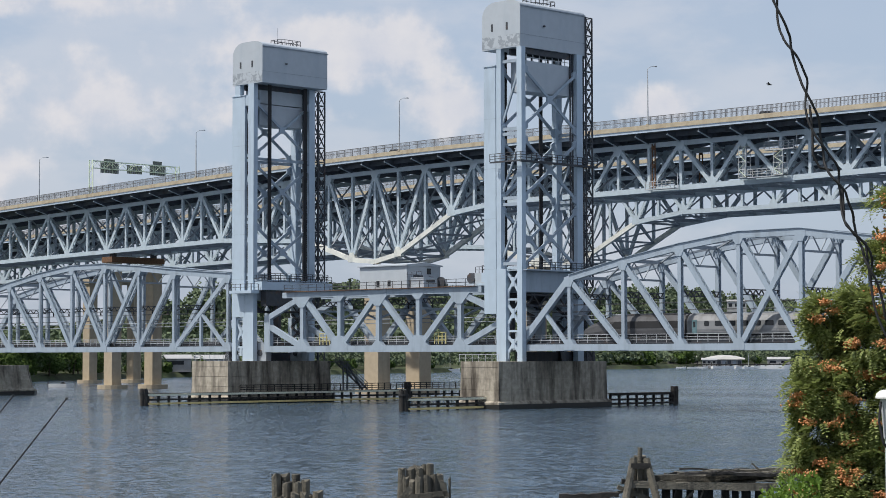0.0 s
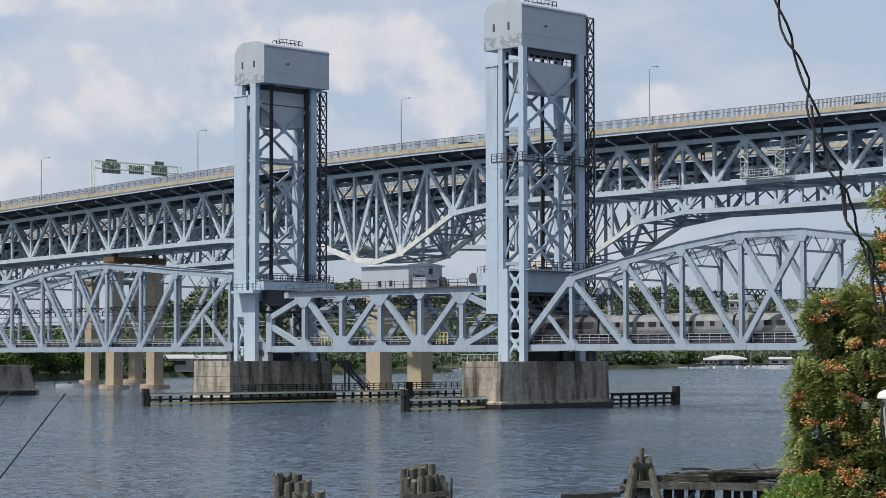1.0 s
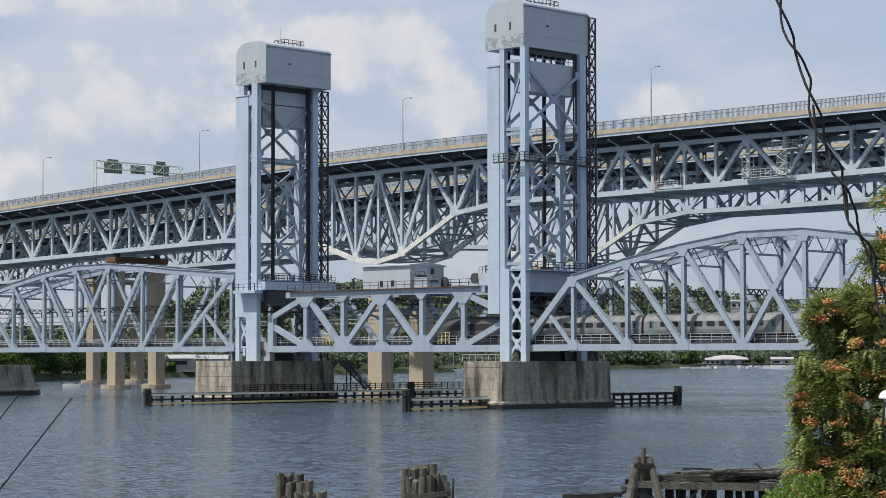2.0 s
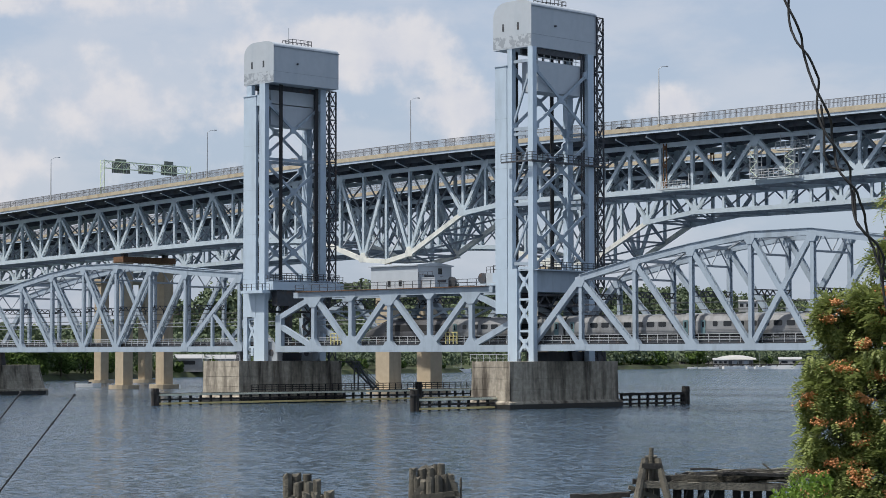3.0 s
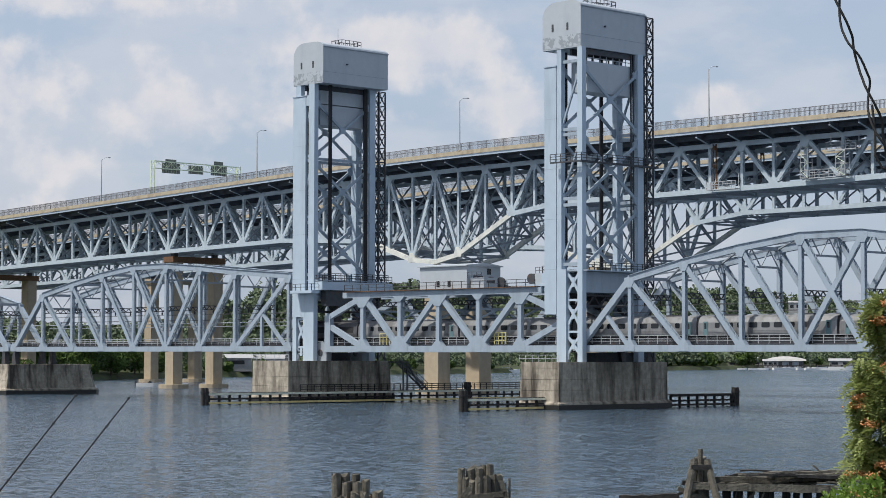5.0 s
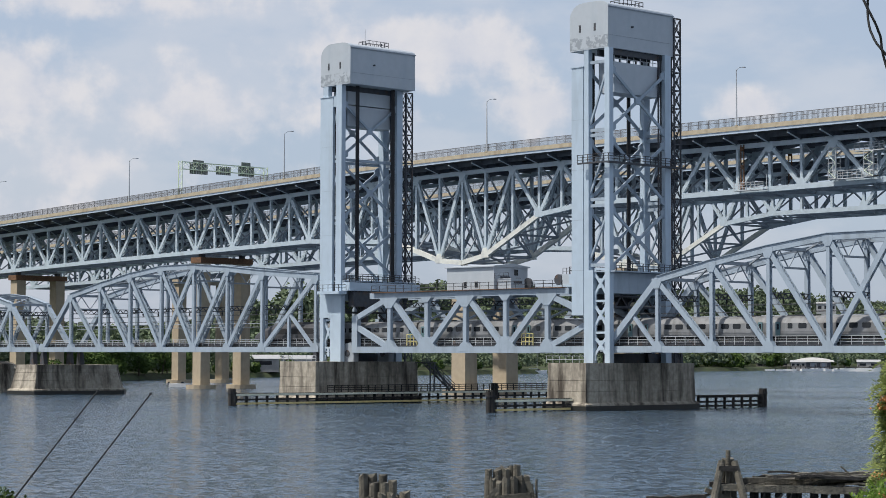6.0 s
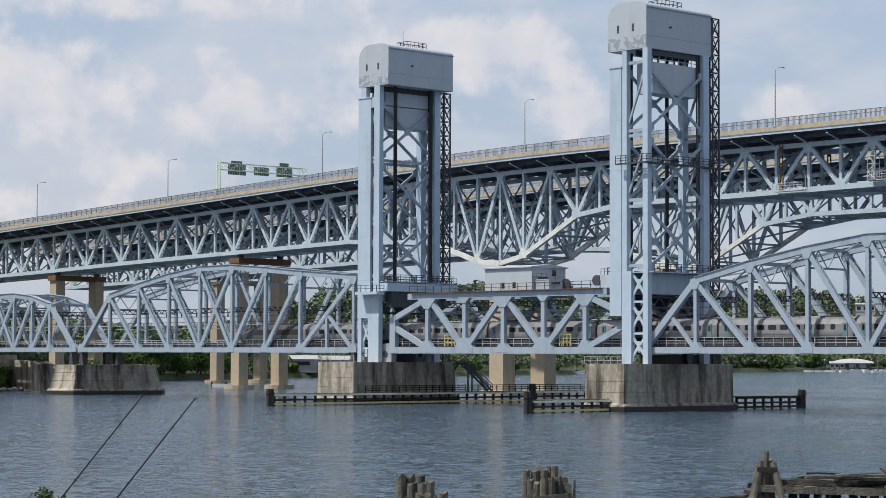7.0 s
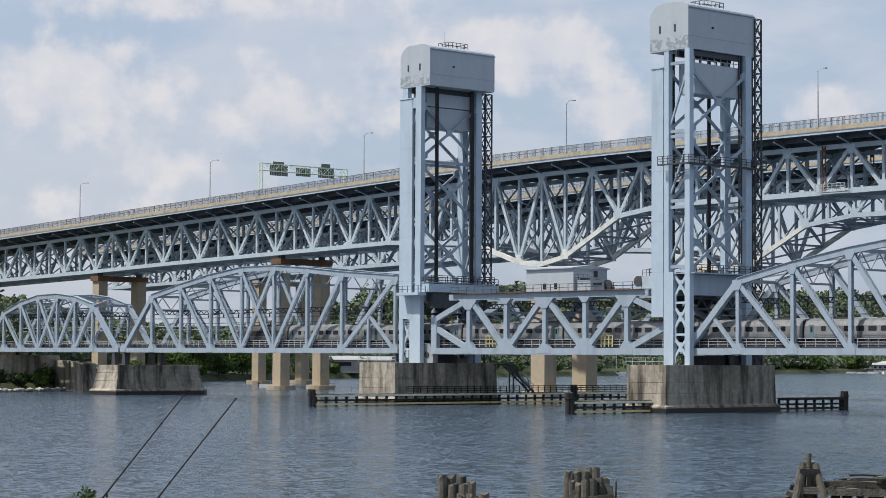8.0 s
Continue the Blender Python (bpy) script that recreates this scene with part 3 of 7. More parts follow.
def control_house():
    ho = thing("control_house", "grey flat-roofed control house on the lift span", "control house")
    x0, x1, y0, y1, z0, z1 = 23.4, 34.8, 0.6, 8.6, LIFT_TOP + 0.66, 23.3
    bm = B()
    box(bm, x0, x1, y0, y1, z0, z1)
    part("wall", bm, HOUSE, ho)
    bm = B()
    prism(bm, [(y0 - 0.35, z1), (y1 + 0.35, z1), (y1 + 0.35, z1 + 0.18), ((y0 + y1) / 2, z1 + 0.65), (y0 - 0.35, z1 + 0.18)], lambda u, v, w: (x0 - 0.3 + w, u, v), x1 - x0 + 0.6)
    part("roof", bm, HOUSE, ho)
    for x in (27.9, 30.6):
        bm = B()
        box(bm, x - 0.38, x + 0.38, y0 - 0.05, y0 + 0.1, z0 + 0.35, z0 + 1.35)
        w = part("window", bm, GLASS_DARK, ho)
        bm = B()
        box(bm, x - 0.46, x + 0.46, y0 - 0.03, y0 + 0.1, z0 + 0.25, z0 + 1.45)
        part("window_frame", bm, GALV, w)
    bm = B()
    box(bm, x1 - 0.1, x1 + 0.04, 5.4, 6.3, z0 + 2.4, z0 + 3.4)
    part("window", bm, GLASS_DARK, ho)
    bm = B()
    box(bm, x1 - 0.1, x1 + 0.04, 2.1, 4.4, z0 + 1.5, z0 + 2.2)
    part("louvre", bm, STEEL_DARK, ho)
    bm = B()
    box(bm, x1 + 0.1, x1 + 3.4, 1.2, 4.4, z0, z0 + 1.75)
    part("machinery_box", bm, HOUSE, ho, "grey machinery box beside the house")
    bm = B()
    box(bm, x1 + 3.41, x1 + 3.46, 1.8, 3.8, z0 + 0.9, z0 + 1.3)
    part("louvre", bm, STEEL_DARK, ho)
    bm = B()
    railing(bm, (x1 + 0.1, 0.6, z0 + 1.75), (x1 + 3.4, 0.6, z0 + 1.75), 0.9, 1.0, 2, 0.06)
    part("railing", bm, STEEL_DARK, ho)
    for y in (5.0, 7.4):
        bm = B()
        tube(bm, [(x1 + 1.3, y - 0.2, z0 + 1.0), (x1 + 1.3, y + 0.2, z0 + 1.0)], 1.0, 14)
        box(bm, x1 + 0.9, x1 + 1.7, y - 0.3, y + 0.3, z0, z0 + 0.5)
        part("cable_drum", bm, STEEL_DARK, ho)


control_house()


def rounded_house(bm, x0, x1, y0, y1, z0, z1, r):
    out = [(x0, z0)]
    for k in range(7):
        a = math.pi - k * math.pi / 12
        out.append((x0 + r + r * math.cos(a), z1 - r * 0.8 + r * 0.8 * math.sin(a)))
    for k in range(7):                                 # the river side has a shallow curve that ends in a sharp eave
        a = math.pi / 2 - k * math.pi / 12
        out.append((x1 - r + r * math.cos(a), z1 - 0.95 + 0.95 * math.sin(a)))
    out.append((x1, z0))
    return prism(bm, out, lambda u, v, w: (u, y0 + w, v), y1 - y0)


def lift_tower(label, left):
    """A lift tower: four box legs, an enclosed guide casing at the near corner, crossed bracing, machine house on top."""
    tw = thing("lift_tower", label, "bridge tower", "lift towers")
    if left:
        hx0, hx1, lx0, lx1, cx0, cx1 = -7.95, 0.25, -7.9, -2.1, -7.95, -4.5
    else:
        hx0, hx1, lx0, lx1, cx0, cx1 = 54.1, 62.35, 57.1, 62.6, 54.5, 57.02
    yn, yf = -1.44, 13.35
    zt = 57.1
    yh = 14.25
    # machine house with a rounded roof
    bm = B()
    rounded_house(bm, hx0, hx1, yn, yh, zt, 64.7, 2.9)
    hs = part("machine_house", bm, HOUSE, tw, "grey clad machine house with rounded roof")
    bm = B()
    box(bm, hx0 + 0.02, hx1 - 0.02, yn - 0.025, yn, zt + 0.2, zt + 2.1)
    part("patched_band", bm, PATCH, hs)
    bm = B()
    box(bm, hx1, hx1 + 0.03, yn, yh, zt + 2.0, zt + 2.06)
    part("cladding_seam", bm, STEEL_OLD_SHADED, hs)
    bm = B()
    box(bm, hx1, hx1 + 0.16, yn - 0.1, yh + 0.1, 63.55, 63.72)
    part("eave", bm, STEEL_OLD_SHADED, hs)
    for dx in (2.2, 5.4):
        bm = B()
        box(bm, hx0 + dx - 0.2, hx0 + dx + 0.2, yn - 0.04, yn + 0.1, zt + 2.9, zt + 4.1)
        part("vent_slot", bm, STEEL_DARK, hs)
    bm = B()
    box(bm, hx1 + 0.002, hx1 + 0.35, 4.0, 4.25, zt + 3.6, zt + 3.85)
    part("floodlight", bm, STEEL_DARK, hs)
    for x in (lx1 - 0.9, lx0 + 2.2):                     # sheave girders under the floor
        bm = B()
        box(bm, x - 0.2, x + 0.2, yn + 0.96, yf - 1.41, zt - 0.95, zt - 0.004)
        part("sheave_girder", bm, STEEL_DARK, hs)
    bm = B()
    for a, b in (((hx0 + 2.4, 5.6), (hx0 + 2.4, 10.3)), ((hx1 - 3, 5.6), (hx1 - 3, 10.3)), ((hx0 + 2.4, 5.6), (hx1 - 3, 5.6)), ((hx0 + 2.4, 10.3), (hx1 - 3, 10.3))):
        railing(bm, (*a, 64.65), (*b, 64.65), 1.2, 1.0, 2, 0.08)
    box(bm, hx0 + 2.4, hx1 - 3, 5.6, 10.3, 64.6, 64.75)
    part("roof_railing", bm, STEEL_DARK, tw)
    bm = B()
    tube(bm, [(hx0 + 4, 5.7, 64.6), (hx0 + 4, 5.7, 68.0)], 0.05, 5)
    part("lightning_rod", bm, GALV, tw)
    # legs
    for ya, yb in ((yn, yn + 0.95), (yf - 1.4, yf)):
        for side in (0, 1):
            bm = B()
            if side:
                box(bm, lx1 - (1.55 if left else 1.05), lx1, ya, yb, 7.3, zt)
            elif left:
                box(bm, lx0, lx0 + 1.0, ya, yb, 7.3, 15.2)
                box(bm, lx0 + 0.6, lx0 + 2.0, ya + 0.05, yb, 15.2, zt)
            else:
                box(bm, lx0, lx0 + 1.0, ya + 0.05, yb, 22.0, zt)
                box(bm, lx0, lx0 + 2.0, ya, yb, 7.3, 22.0)
            part("leg", bm, STEEL_LIGHT, tw)
    if left:                                           # the broad foot beside the perforated web
        bm = B()
        box(bm, -5.0, lx1 - 1.56, yn + 0.004, yn + 0.9, 7.3, 20.0)
        part("leg_foot", bm, STEEL_LIGHT, tw)
    # enclosed guide casing at the near corner
    y0, y1 = yn, yn + (2.0 if left else 1.65)
    zc0, zc1 = (15.2, 55.0) if left else (14.9, 54.4)
    bm = B()
    box(bm, cx0, cx1, y0 - 0.03, y1, zc0, zc1)
    cs = part("guide_casing", bm, STEEL_LIGHT, tw, "smooth pale blue guide casing")
    bm = B()
    box(bm, cx0 - 0.12, cx1 + 0.12, y0 - 0.15, y1 + 0.1, zc1 + 0.004, zc1 + 0.16)
    part("casing_lid", bm, STEEL_LIGHT, cs)
    if left:
        bm = B()
        box(bm, cx1 + 0.01, lx1 - 1.56, y0 + 0.5, y0 + 1.0, 20.0, 53.2)
        part("guide_slot", bm, BLACK, cs)
        bm = B()
        box(bm, cx1 + 0.004, lx1 - 1.56, y0 + 0.05, y0 + 1.0, 53.22, 55.0)
        part("slot_cover", bm, STEEL_LIGHT, cs)
    for z in (22.0, 30.0, 38.0, 46.0):
        bm = B()
        box(bm, cx0 - 0.008, cx1 + 0.008, y0 - 0.038, y1 + 0.008, z, z + 0.05)
        part("casing_seam", bm, STEEL, cs)
    # crossed bracing on the two long faces, three tiers
    tiers = ((53.7, 44.6), (42.4, 33.4), (31.4, 22.5))
    for x in (lx1 - 0.35, lx0 + 0.5):
        for a, b in tiers:
            for p, q in ((a, b), (b, a)):
                bm = B()
                beam(bm, (x, yn + 0.9, p), (x, yf - 1.35, q), 0.46, 0.32 if p > q else 0.26, (1, 0, 0))
                part("cross_brace", bm, STEEL, tw)
            bm = B()
            box(bm, x - 0.18, x + 0.18, 4.95, 6.05, (a + b) / 2 - 0.6, (a + b) / 2 + 0.6)
            part("gusset_plate", bm, STEEL, tw)
            for y, sg in ((yn + 0.95, 1), (yf - 1.4, -1)):
                for z in (a, b):
                    bm = B()
                    prism(bm, [(0, -0.8), (0.8 * sg, -0.3), (0.8 * sg, 0.3), (0, 0.8)], lambda u, v, d: (x - 0.17 + d, y + u, z + v), 0.34)
                    part("gusset_plate", bm, STEEL, tw)
        for z in ((43.6,) if left else ()):
            bm = B()
            beam(bm, (x, yn + 0.9, z), (x, yf - 1.35, z), 0.5, 0.34, (1, 0, 0))
            part("strut", bm, STEEL, tw)
    # narrow faces: one diagonal a tier, struts between, and the perforated web at the foot
    wa, wb = (-6.9, -5.0) if left else (59.1, lx1 - 1.05)
    for y in (yn + 0.5, yf - 0.7):
        a0, a1 = lx0 + (2.0 if left else 1.0), lx1 - (1.55 if left else 1.05)
        for hi, lo in ((55.0, 44.2), (43.4, 33.2), (32.2, 22.8)):
            bm = B()
            beam(bm, (a1, y, hi - 1.6), (a0, y, lo + 0.9), 0.3, 0.3)
            part("side_brace", bm, STEEL, tw)
            for z in (hi, lo):
                bm = B()
                beam(bm, (a0, y, z), (a1, y, z), 0.5, 0.3)
                part("side_strut", bm, STEEL, tw)
        ztop = 15.0 if left else 22.3
        z0 = ztop
        while z0 > 8.6:
            zl = max(z0 - 4.75, 8.0)
            c, zm = (wa + wb) / 2, (z0 + zl) / 2
            for sg in (1, -1):
                for zp in (zl + 0.7, z0 - 1.0):
                    bm = B()
                    beam(bm, (c - sg * (c - wa - 0.1), y, zp), (c - sg * 0.05, y, zm), 0.42, 0.24 + 0.02 * sg)
                    part("web_arm", bm, STEEL_LIGHT, tw)
                for m in (zl, z0):
                    bm = B()
                    e = wa + 0.12 if sg > 0 else wb - 0.12
                    box(bm, e - 0.14, e + 0.14, y - 0.145, y + 0.145, max(m - 1.5, zl - 0.3), min(m + 1.2, z0))
                    part("web_edge", bm, STEEL_LIGHT, tw)
            bm = B()
            box(bm, c - 0.3, c + 0.3, y - 0.15, y + 0.15, zm - 0.75, zm + 0.75)
            part("web_waist", bm, STEEL_LIGHT, tw)
            bm = B()
            box(bm, wa + 0.27, wb - 0.27, y - 0.14, y + 0.14, z0 - 0.35, z0)
            part("web_tie", bm, STEEL_LIGHT, tw)
            z0 = zl - 0.25
    # counterweight hanging under the machine house
    bm = B()
    cz0, cz1 = (49.9, 53.6) if left else (50.2, 55.1)
    box(bm, lx0 + 1.3, lx1 - 0.9, 0.7, 11.7, cz0, cz1)
    cw = part("counterweight", bm, HOUSE, tw, "large grey counterweight block")
    if left:
        bm = B()
        box(bm, lx0 + 1.25, lx1 - 0.75, 0.6, 11.8, cz1 + 0.15, 56.3)
        part("weight_box", bm, HOUSE, cw)
    else:
        bm = B()
        railing(bm, (lx1 - 0.95, 0.8, cz1), (lx1 - 0.95, 11.6, cz1), 1.15, 1.5, 2, 0.09)
        part("railing", bm, GALV, cw)
    for y in (1.6, 3.2, 8.6, 10.2):
        for x in (lx0 + 2.2, lx1 - 2.0):
            bm = B()
            tube(bm, [(x, y, 52), (x, y, zt + 0.2)], 0.14, 6)
            part("hoist_rope", bm, STEEL_DARK, tw)
    for y in (11.0, 11.55):                            # vertical guide rails of the counterweight
        bm = B()
        box(bm, lx1 - 0.75, lx1 - 0.5, y - 0.09, y + 0.09, 21.9, zt)
        part("guide_rail", bm, STEEL_DARK, tw)
    xr = -1.6 if left else 56.0
    for y in (1.6, 10.2):
        for k in range(4):
            bm = B()
            tube(bm, [(xr, y + 0.2 * k, 19.4), (xr, y + 0.2 * k, zt + 0.2)], 0.12, 6)
            part("span_rope", bm, BLACK, tw)
    # dark framing at track level: shade inside the tower, put into the colour
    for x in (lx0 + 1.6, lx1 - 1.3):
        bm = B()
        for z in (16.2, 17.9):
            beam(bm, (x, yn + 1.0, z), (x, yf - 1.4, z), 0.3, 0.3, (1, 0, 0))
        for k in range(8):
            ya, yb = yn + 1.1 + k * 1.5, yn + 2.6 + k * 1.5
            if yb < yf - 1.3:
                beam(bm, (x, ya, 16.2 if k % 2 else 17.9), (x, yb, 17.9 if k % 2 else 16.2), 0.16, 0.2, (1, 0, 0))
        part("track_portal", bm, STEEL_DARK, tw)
    xd = (-1.9, -0.5) if left else (53.9, 56.4)            # deep girder and posts under the machinery platform, added to darken the tower foot
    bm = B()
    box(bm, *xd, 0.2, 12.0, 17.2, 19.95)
    part("shade_girder", bm, STEEL_DARK, tw)
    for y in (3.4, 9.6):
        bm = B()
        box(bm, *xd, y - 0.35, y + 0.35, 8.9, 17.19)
        part("shade_post", bm, STEEL_DARK, tw)
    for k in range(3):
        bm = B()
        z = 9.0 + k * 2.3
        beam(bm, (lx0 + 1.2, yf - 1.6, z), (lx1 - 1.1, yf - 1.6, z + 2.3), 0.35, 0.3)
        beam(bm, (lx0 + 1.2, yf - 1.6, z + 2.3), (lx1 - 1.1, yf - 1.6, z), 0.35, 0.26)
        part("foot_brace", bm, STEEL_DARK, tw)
    # portal girder over the tracks
    bm = B()
    for x in (lx0 + 0.9, lx1 - 0.9):
        box(bm, x - 0.6, x + 0.6, yn + 0.96, yf - 1.41, 18.3, 21.6)
    part("portal_girder", bm, STEEL, tw)
    # mid platform with railing round the tower
    for z in ((39.0,) if not left else ()):
        bm = B()
        box(bm, lx0 - 0.2, lx1 + 1.0, yn - 1.3, yn - 1.02, z - 0.25, z)
        box(bm, lx1 + 0.02, lx1 + 1.0, yn - 1.0, yf + 2.6, z - 0.25, z)
        part("platform", bm, STEEL_DARK, tw)
        bm = B()
        railing(bm, (56.9, yn - 1.25, z), (lx1 + 0.95, yn - 1.25, z), 1.2, 1.2, 3, 0.09)
        railing(bm, (lx1 + 0.95, yn - 1.2, z), (lx1 + 0.95, yf + 2.5, z), 1.2, 1.2, 3, 0.09)
        part("platform_railing", bm, STEEL_DARK, tw)
    # platform at the foot of the shaft
    bm = B()
    box(bm, lx0 - 0.5, lx1 + 0.9, yn + 0.2, yf + 2.6, 21.65, 21.85)
    part("platform", bm, STEEL, tw)
    bm = B()
    railing(bm, (lx1 + 0.85, yn + 0.6, 21.85), (lx1 + 0.85, yf + 2.5, 21.85), 1.2, 1.3, 3, 0.09)
    part("platform_railing", bm, STEEL_DARK, tw)
    # stair shaft: a slim dark lattice beside the far leg
    zt2 = 63.4 if not left else 57.0
    bm = B()
    xa, xb, ya, yb = lx1 - 2.0, lx1 - 0.1, yf + 0.95, yf + 2.5
    for x in (xa, xb):
        for y in (ya, yb):
            beam(bm, (x, y, 7.36), (x, y, zt2), 0.22, 0.22, (1, 0, 0))
    n = 19
    for i in range(n):
        z0, z1 = 7.5 + (zt2 - 7.5) * i / n, 7.5 + (zt2 - 7.5) * (i + 1) / n
        for p, q in (((xb, ya), (xb, yb)), ((xa, ya), (xa, yb)), ((xa, ya), (xb, ya)), ((xa, yb), (xb, yb))):
            beam(bm, (*p, z0), (*q, z1), 0.14, 0.14, (0.5, 0.5, 0))
            beam(bm, (*q, z0), (*p, z1), 0.14, 0.14, (0.5, 0.5, 0))
            beam(bm, (*p, z1), (*q, z1), 0.14, 0.14, (0, 0, 1))
    part("stair_lattice", bm, STEEL_DARK, tw)
    return tw


lift_tower("tall pale blue lift tower with open braced sides", True)
lift_tower("tall pale blue lift tower with mid-height railed platform", False)


# ---- piers and fenders ----
def pier(label, x0, x1, y0, y1, zt, cut=1.2, batter=0.12):
    p = thing("bridge_pier", label, "bridge pier", "piers of the railway bridge")
    def ring(g, z):
        return [(x0 - g + cut, y0 - g, z), (x1 + g, y0 - g, z), (x1 + g, y1 + g - cut, z), (x1 + g - cut, y1 + g, z), (x0 - g, y1 + g, z), (x0 - g, y0 - g + cut, z)]
    bm = B()
    rs = [[bm.verts.new(q) for q in ring(g, z)] for g, z in [(batter + 0.5, -4), (batter + 0.5, 1.0), (batter, 1.3)] + [(batter * (1 - (z - 1.3) / (zt - 2.2)) - g, z + e) for z in (2.9, 4.6) for g, e in ((0, 0), (0.05, 0.02), (0.05, 0.07), (0, 0.09))] + [(0, zt - 0.9)]]
    for a, b in zip(rs, rs[1:]):
        for i in range(6):
            bm.faces.new((a[i], a[(i + 1) % 6], b[(i + 1) % 6], b[i]))
    bm.faces.new(rs[-1])
    bm.faces.new(rs[0][::-1])
    part("shaft", bm, CONCRETE, p)
    bm = B()
    rs = [[bm.verts.new(q) for q in ring(batter + 0.52, z)] for z in (-3.5, 0.75)]
    for i in range(6):
        bm.faces.new((rs[0][i], rs[0][(i + 1) % 6], rs[1][(i + 1) % 6], rs[1][i]))
    part("tide_band", bm, TIDE, p, "black wet tide band at the waterline")
    bm = B()
    a = [bm.verts.new(q) for q in ring(0.03, zt - 0.9)]
    b = [bm.verts.new(q) for q in ring(0.03, zt)]
    for i in range(6):
        bm.faces.new((a[i], a[(i + 1) % 6], b[(i + 1) % 6], b[i]))
    bm.faces.new(b)
    bm.faces.new(a[::-1])
    part("cap", bm, CONCRETE, p)
    return p


pier("streaked grey concrete pier under the lift tower", 54.8, 64.0, -8.4, 18.5, 7.35)
pier("streaked grey concrete pier under the lift tower", -9.5, 1.5, -10.2, 15.0, 7.35)
pier("weathered concrete pier between two truss spans", -107.5, -97.5, -4.0, 18.0, 6.3, 2.0, 0.8)
pier("weathered concrete pier at the far end of the truss", 153.5, 161.0, -4.0, 14.0, 7.35)


def bearings():
    for x in (61.2, 156.6, -101.0, -105.0, -10.4):
        top = 6.3 if x in (-101.0, -105.0) else 7.35
        for y in (0.0, TRUSS_W):
            b = thing("bridge_bearing", "dark steel bearing block on the pier", "bearing", "bridge bearings")
            bm = B()
            prism(bm, [(-0.8, top), (0.8, top), (0.4, 8.97), (-0.4, 8.97)], lambda u, v, w: (x + u, y - 0.5 + w, v), 1.0)
            part("shoe", bm, STEEL_DARK, b)


bearings()


def fender(label, x, y0, y1, tops, rail_from=None, rail_to=None, posts=2.2, wales=True):
    f = thing("pier_fender", label, "fender", "timber fenders")
    n = max(1, round((y1 - y0) / posts))
    for i in range(n + 1):
        y = y0 + (y1 - y0) * i / n
        bm = B()
        box(bm, x - 0.18, x + 0.18, y - 0.16, y + 0.16, -3, tops)
        part("post", bm, TIMBER, f)
    for z, mat, t in ((tops - 0.15, FENDER_PALE if wales else TIMBER, 0.32), (tops * 0.52, TIMBER, 0.3), (0.35, FENDER_YELLOW if wales else TIMBER, 0.32)):
        bm = B()
        box(bm, x + 0.16, x + 0.42, y0 - 0.3, y1 + 0.3, z - t / 2, z + t / 2)
        part("wale", bm, mat, f)
    bm = B()
    box(bm, x - 1.5, x + 0.2, y0, y1, tops - 0.02, tops + 0.1)
    part("catwalk", bm, TIMBER, f)
    if rail_from is not None:
        bm = B()
        railing(bm, (x - 1.3, rail_from, tops + 0.1), (x - 1.3, rail_to, tops + 0.1), 1.15, 1.6, 3, 0.13)
        part("guard_rail", bm, TIMBER, f)
    return f


fender("long dark timber fender with pale and yellow wales", 4.6, -30.0, 47.0, 1.95, -9.0, 46.5)
fender("short dark timber fender with yellow wale before the pier", 61.0, -25.0, -3.9, 1.85)
fender("dark timber fender behind the pier", 63.0, 19.5, 35.3, 2.0, 20.0, 20.1, wales=False)


def dolphin(x, y, top, n=5):
    d = thing("dolphin_pile", "cluster of dark timber dolphin piles", "piles", "dolphin piles")
    for k in range(n):
        bm = B()
        a = k * 2 * math.pi / n
        tube(bm, [(x + 0.42 * math.cos(a), y + 0.42 * math.sin(a), -3), (x + 0.36 * math.cos(a), y + 0.36 * math.sin(a), top - 0.15 * (k % 3))], 0.32, 8)
        part("timber_post", bm, TIMBER, d)
    bm = B()
    tube(bm, [(x, y, top - 0.9), (x, y, top - 0.65)], 0.8, 12)
    part("cable_band", bm, BLACK, d)


dolphin(4.8, -31.0, 2.9)
dolphin(61.2, -26.2, 3.2)
dolphin(63.2, 36.2, 3.1)
dolphin(4.8, 30.5, 3.4)


def pier_railing(x0, x1, y, z):
    r = thing("pier_railing", "thin galvanised railing along the pier top", "railing", "pier railings")
    bm = B()
    railing(bm, (x0, y, z), (x1, y, z), 1.1, 1.3, 2, 0.06)
    part("rails", bm, GALV, r)


pier_railing(55.4, 63.8, -8.2, 7.35)
pier_railing(-8.9, 1.3, -10.0, 7.35)


def machinery(x, y, label):
    m = thing("bearing_machinery", label, "machinery")
    bm = B()
    prism(bm, [(-1.6, 0), (1.4, 0), (1.5, 1.6), (0.6, 3.4), (-0.9, 3.2), (-1.5, 1.8)], lambda u, v, w: (x + u, y + w, 7.35 + v), 1.2)
    part("housing", bm, STEEL_OLD_SHADED, m)
    bm = B()
    tube(bm, [(x - 0.2, y - 0.12, 8.8), (x - 0.2, y + 1.3, 8.8)], 0.6, 14)
    part("wheel", bm, STEEL_DARK, m)


machinery(-1.4, -0.2, "grey span lock machinery on the pier")
machinery(-1.4, 8.2, "grey span lock machinery on the pier")


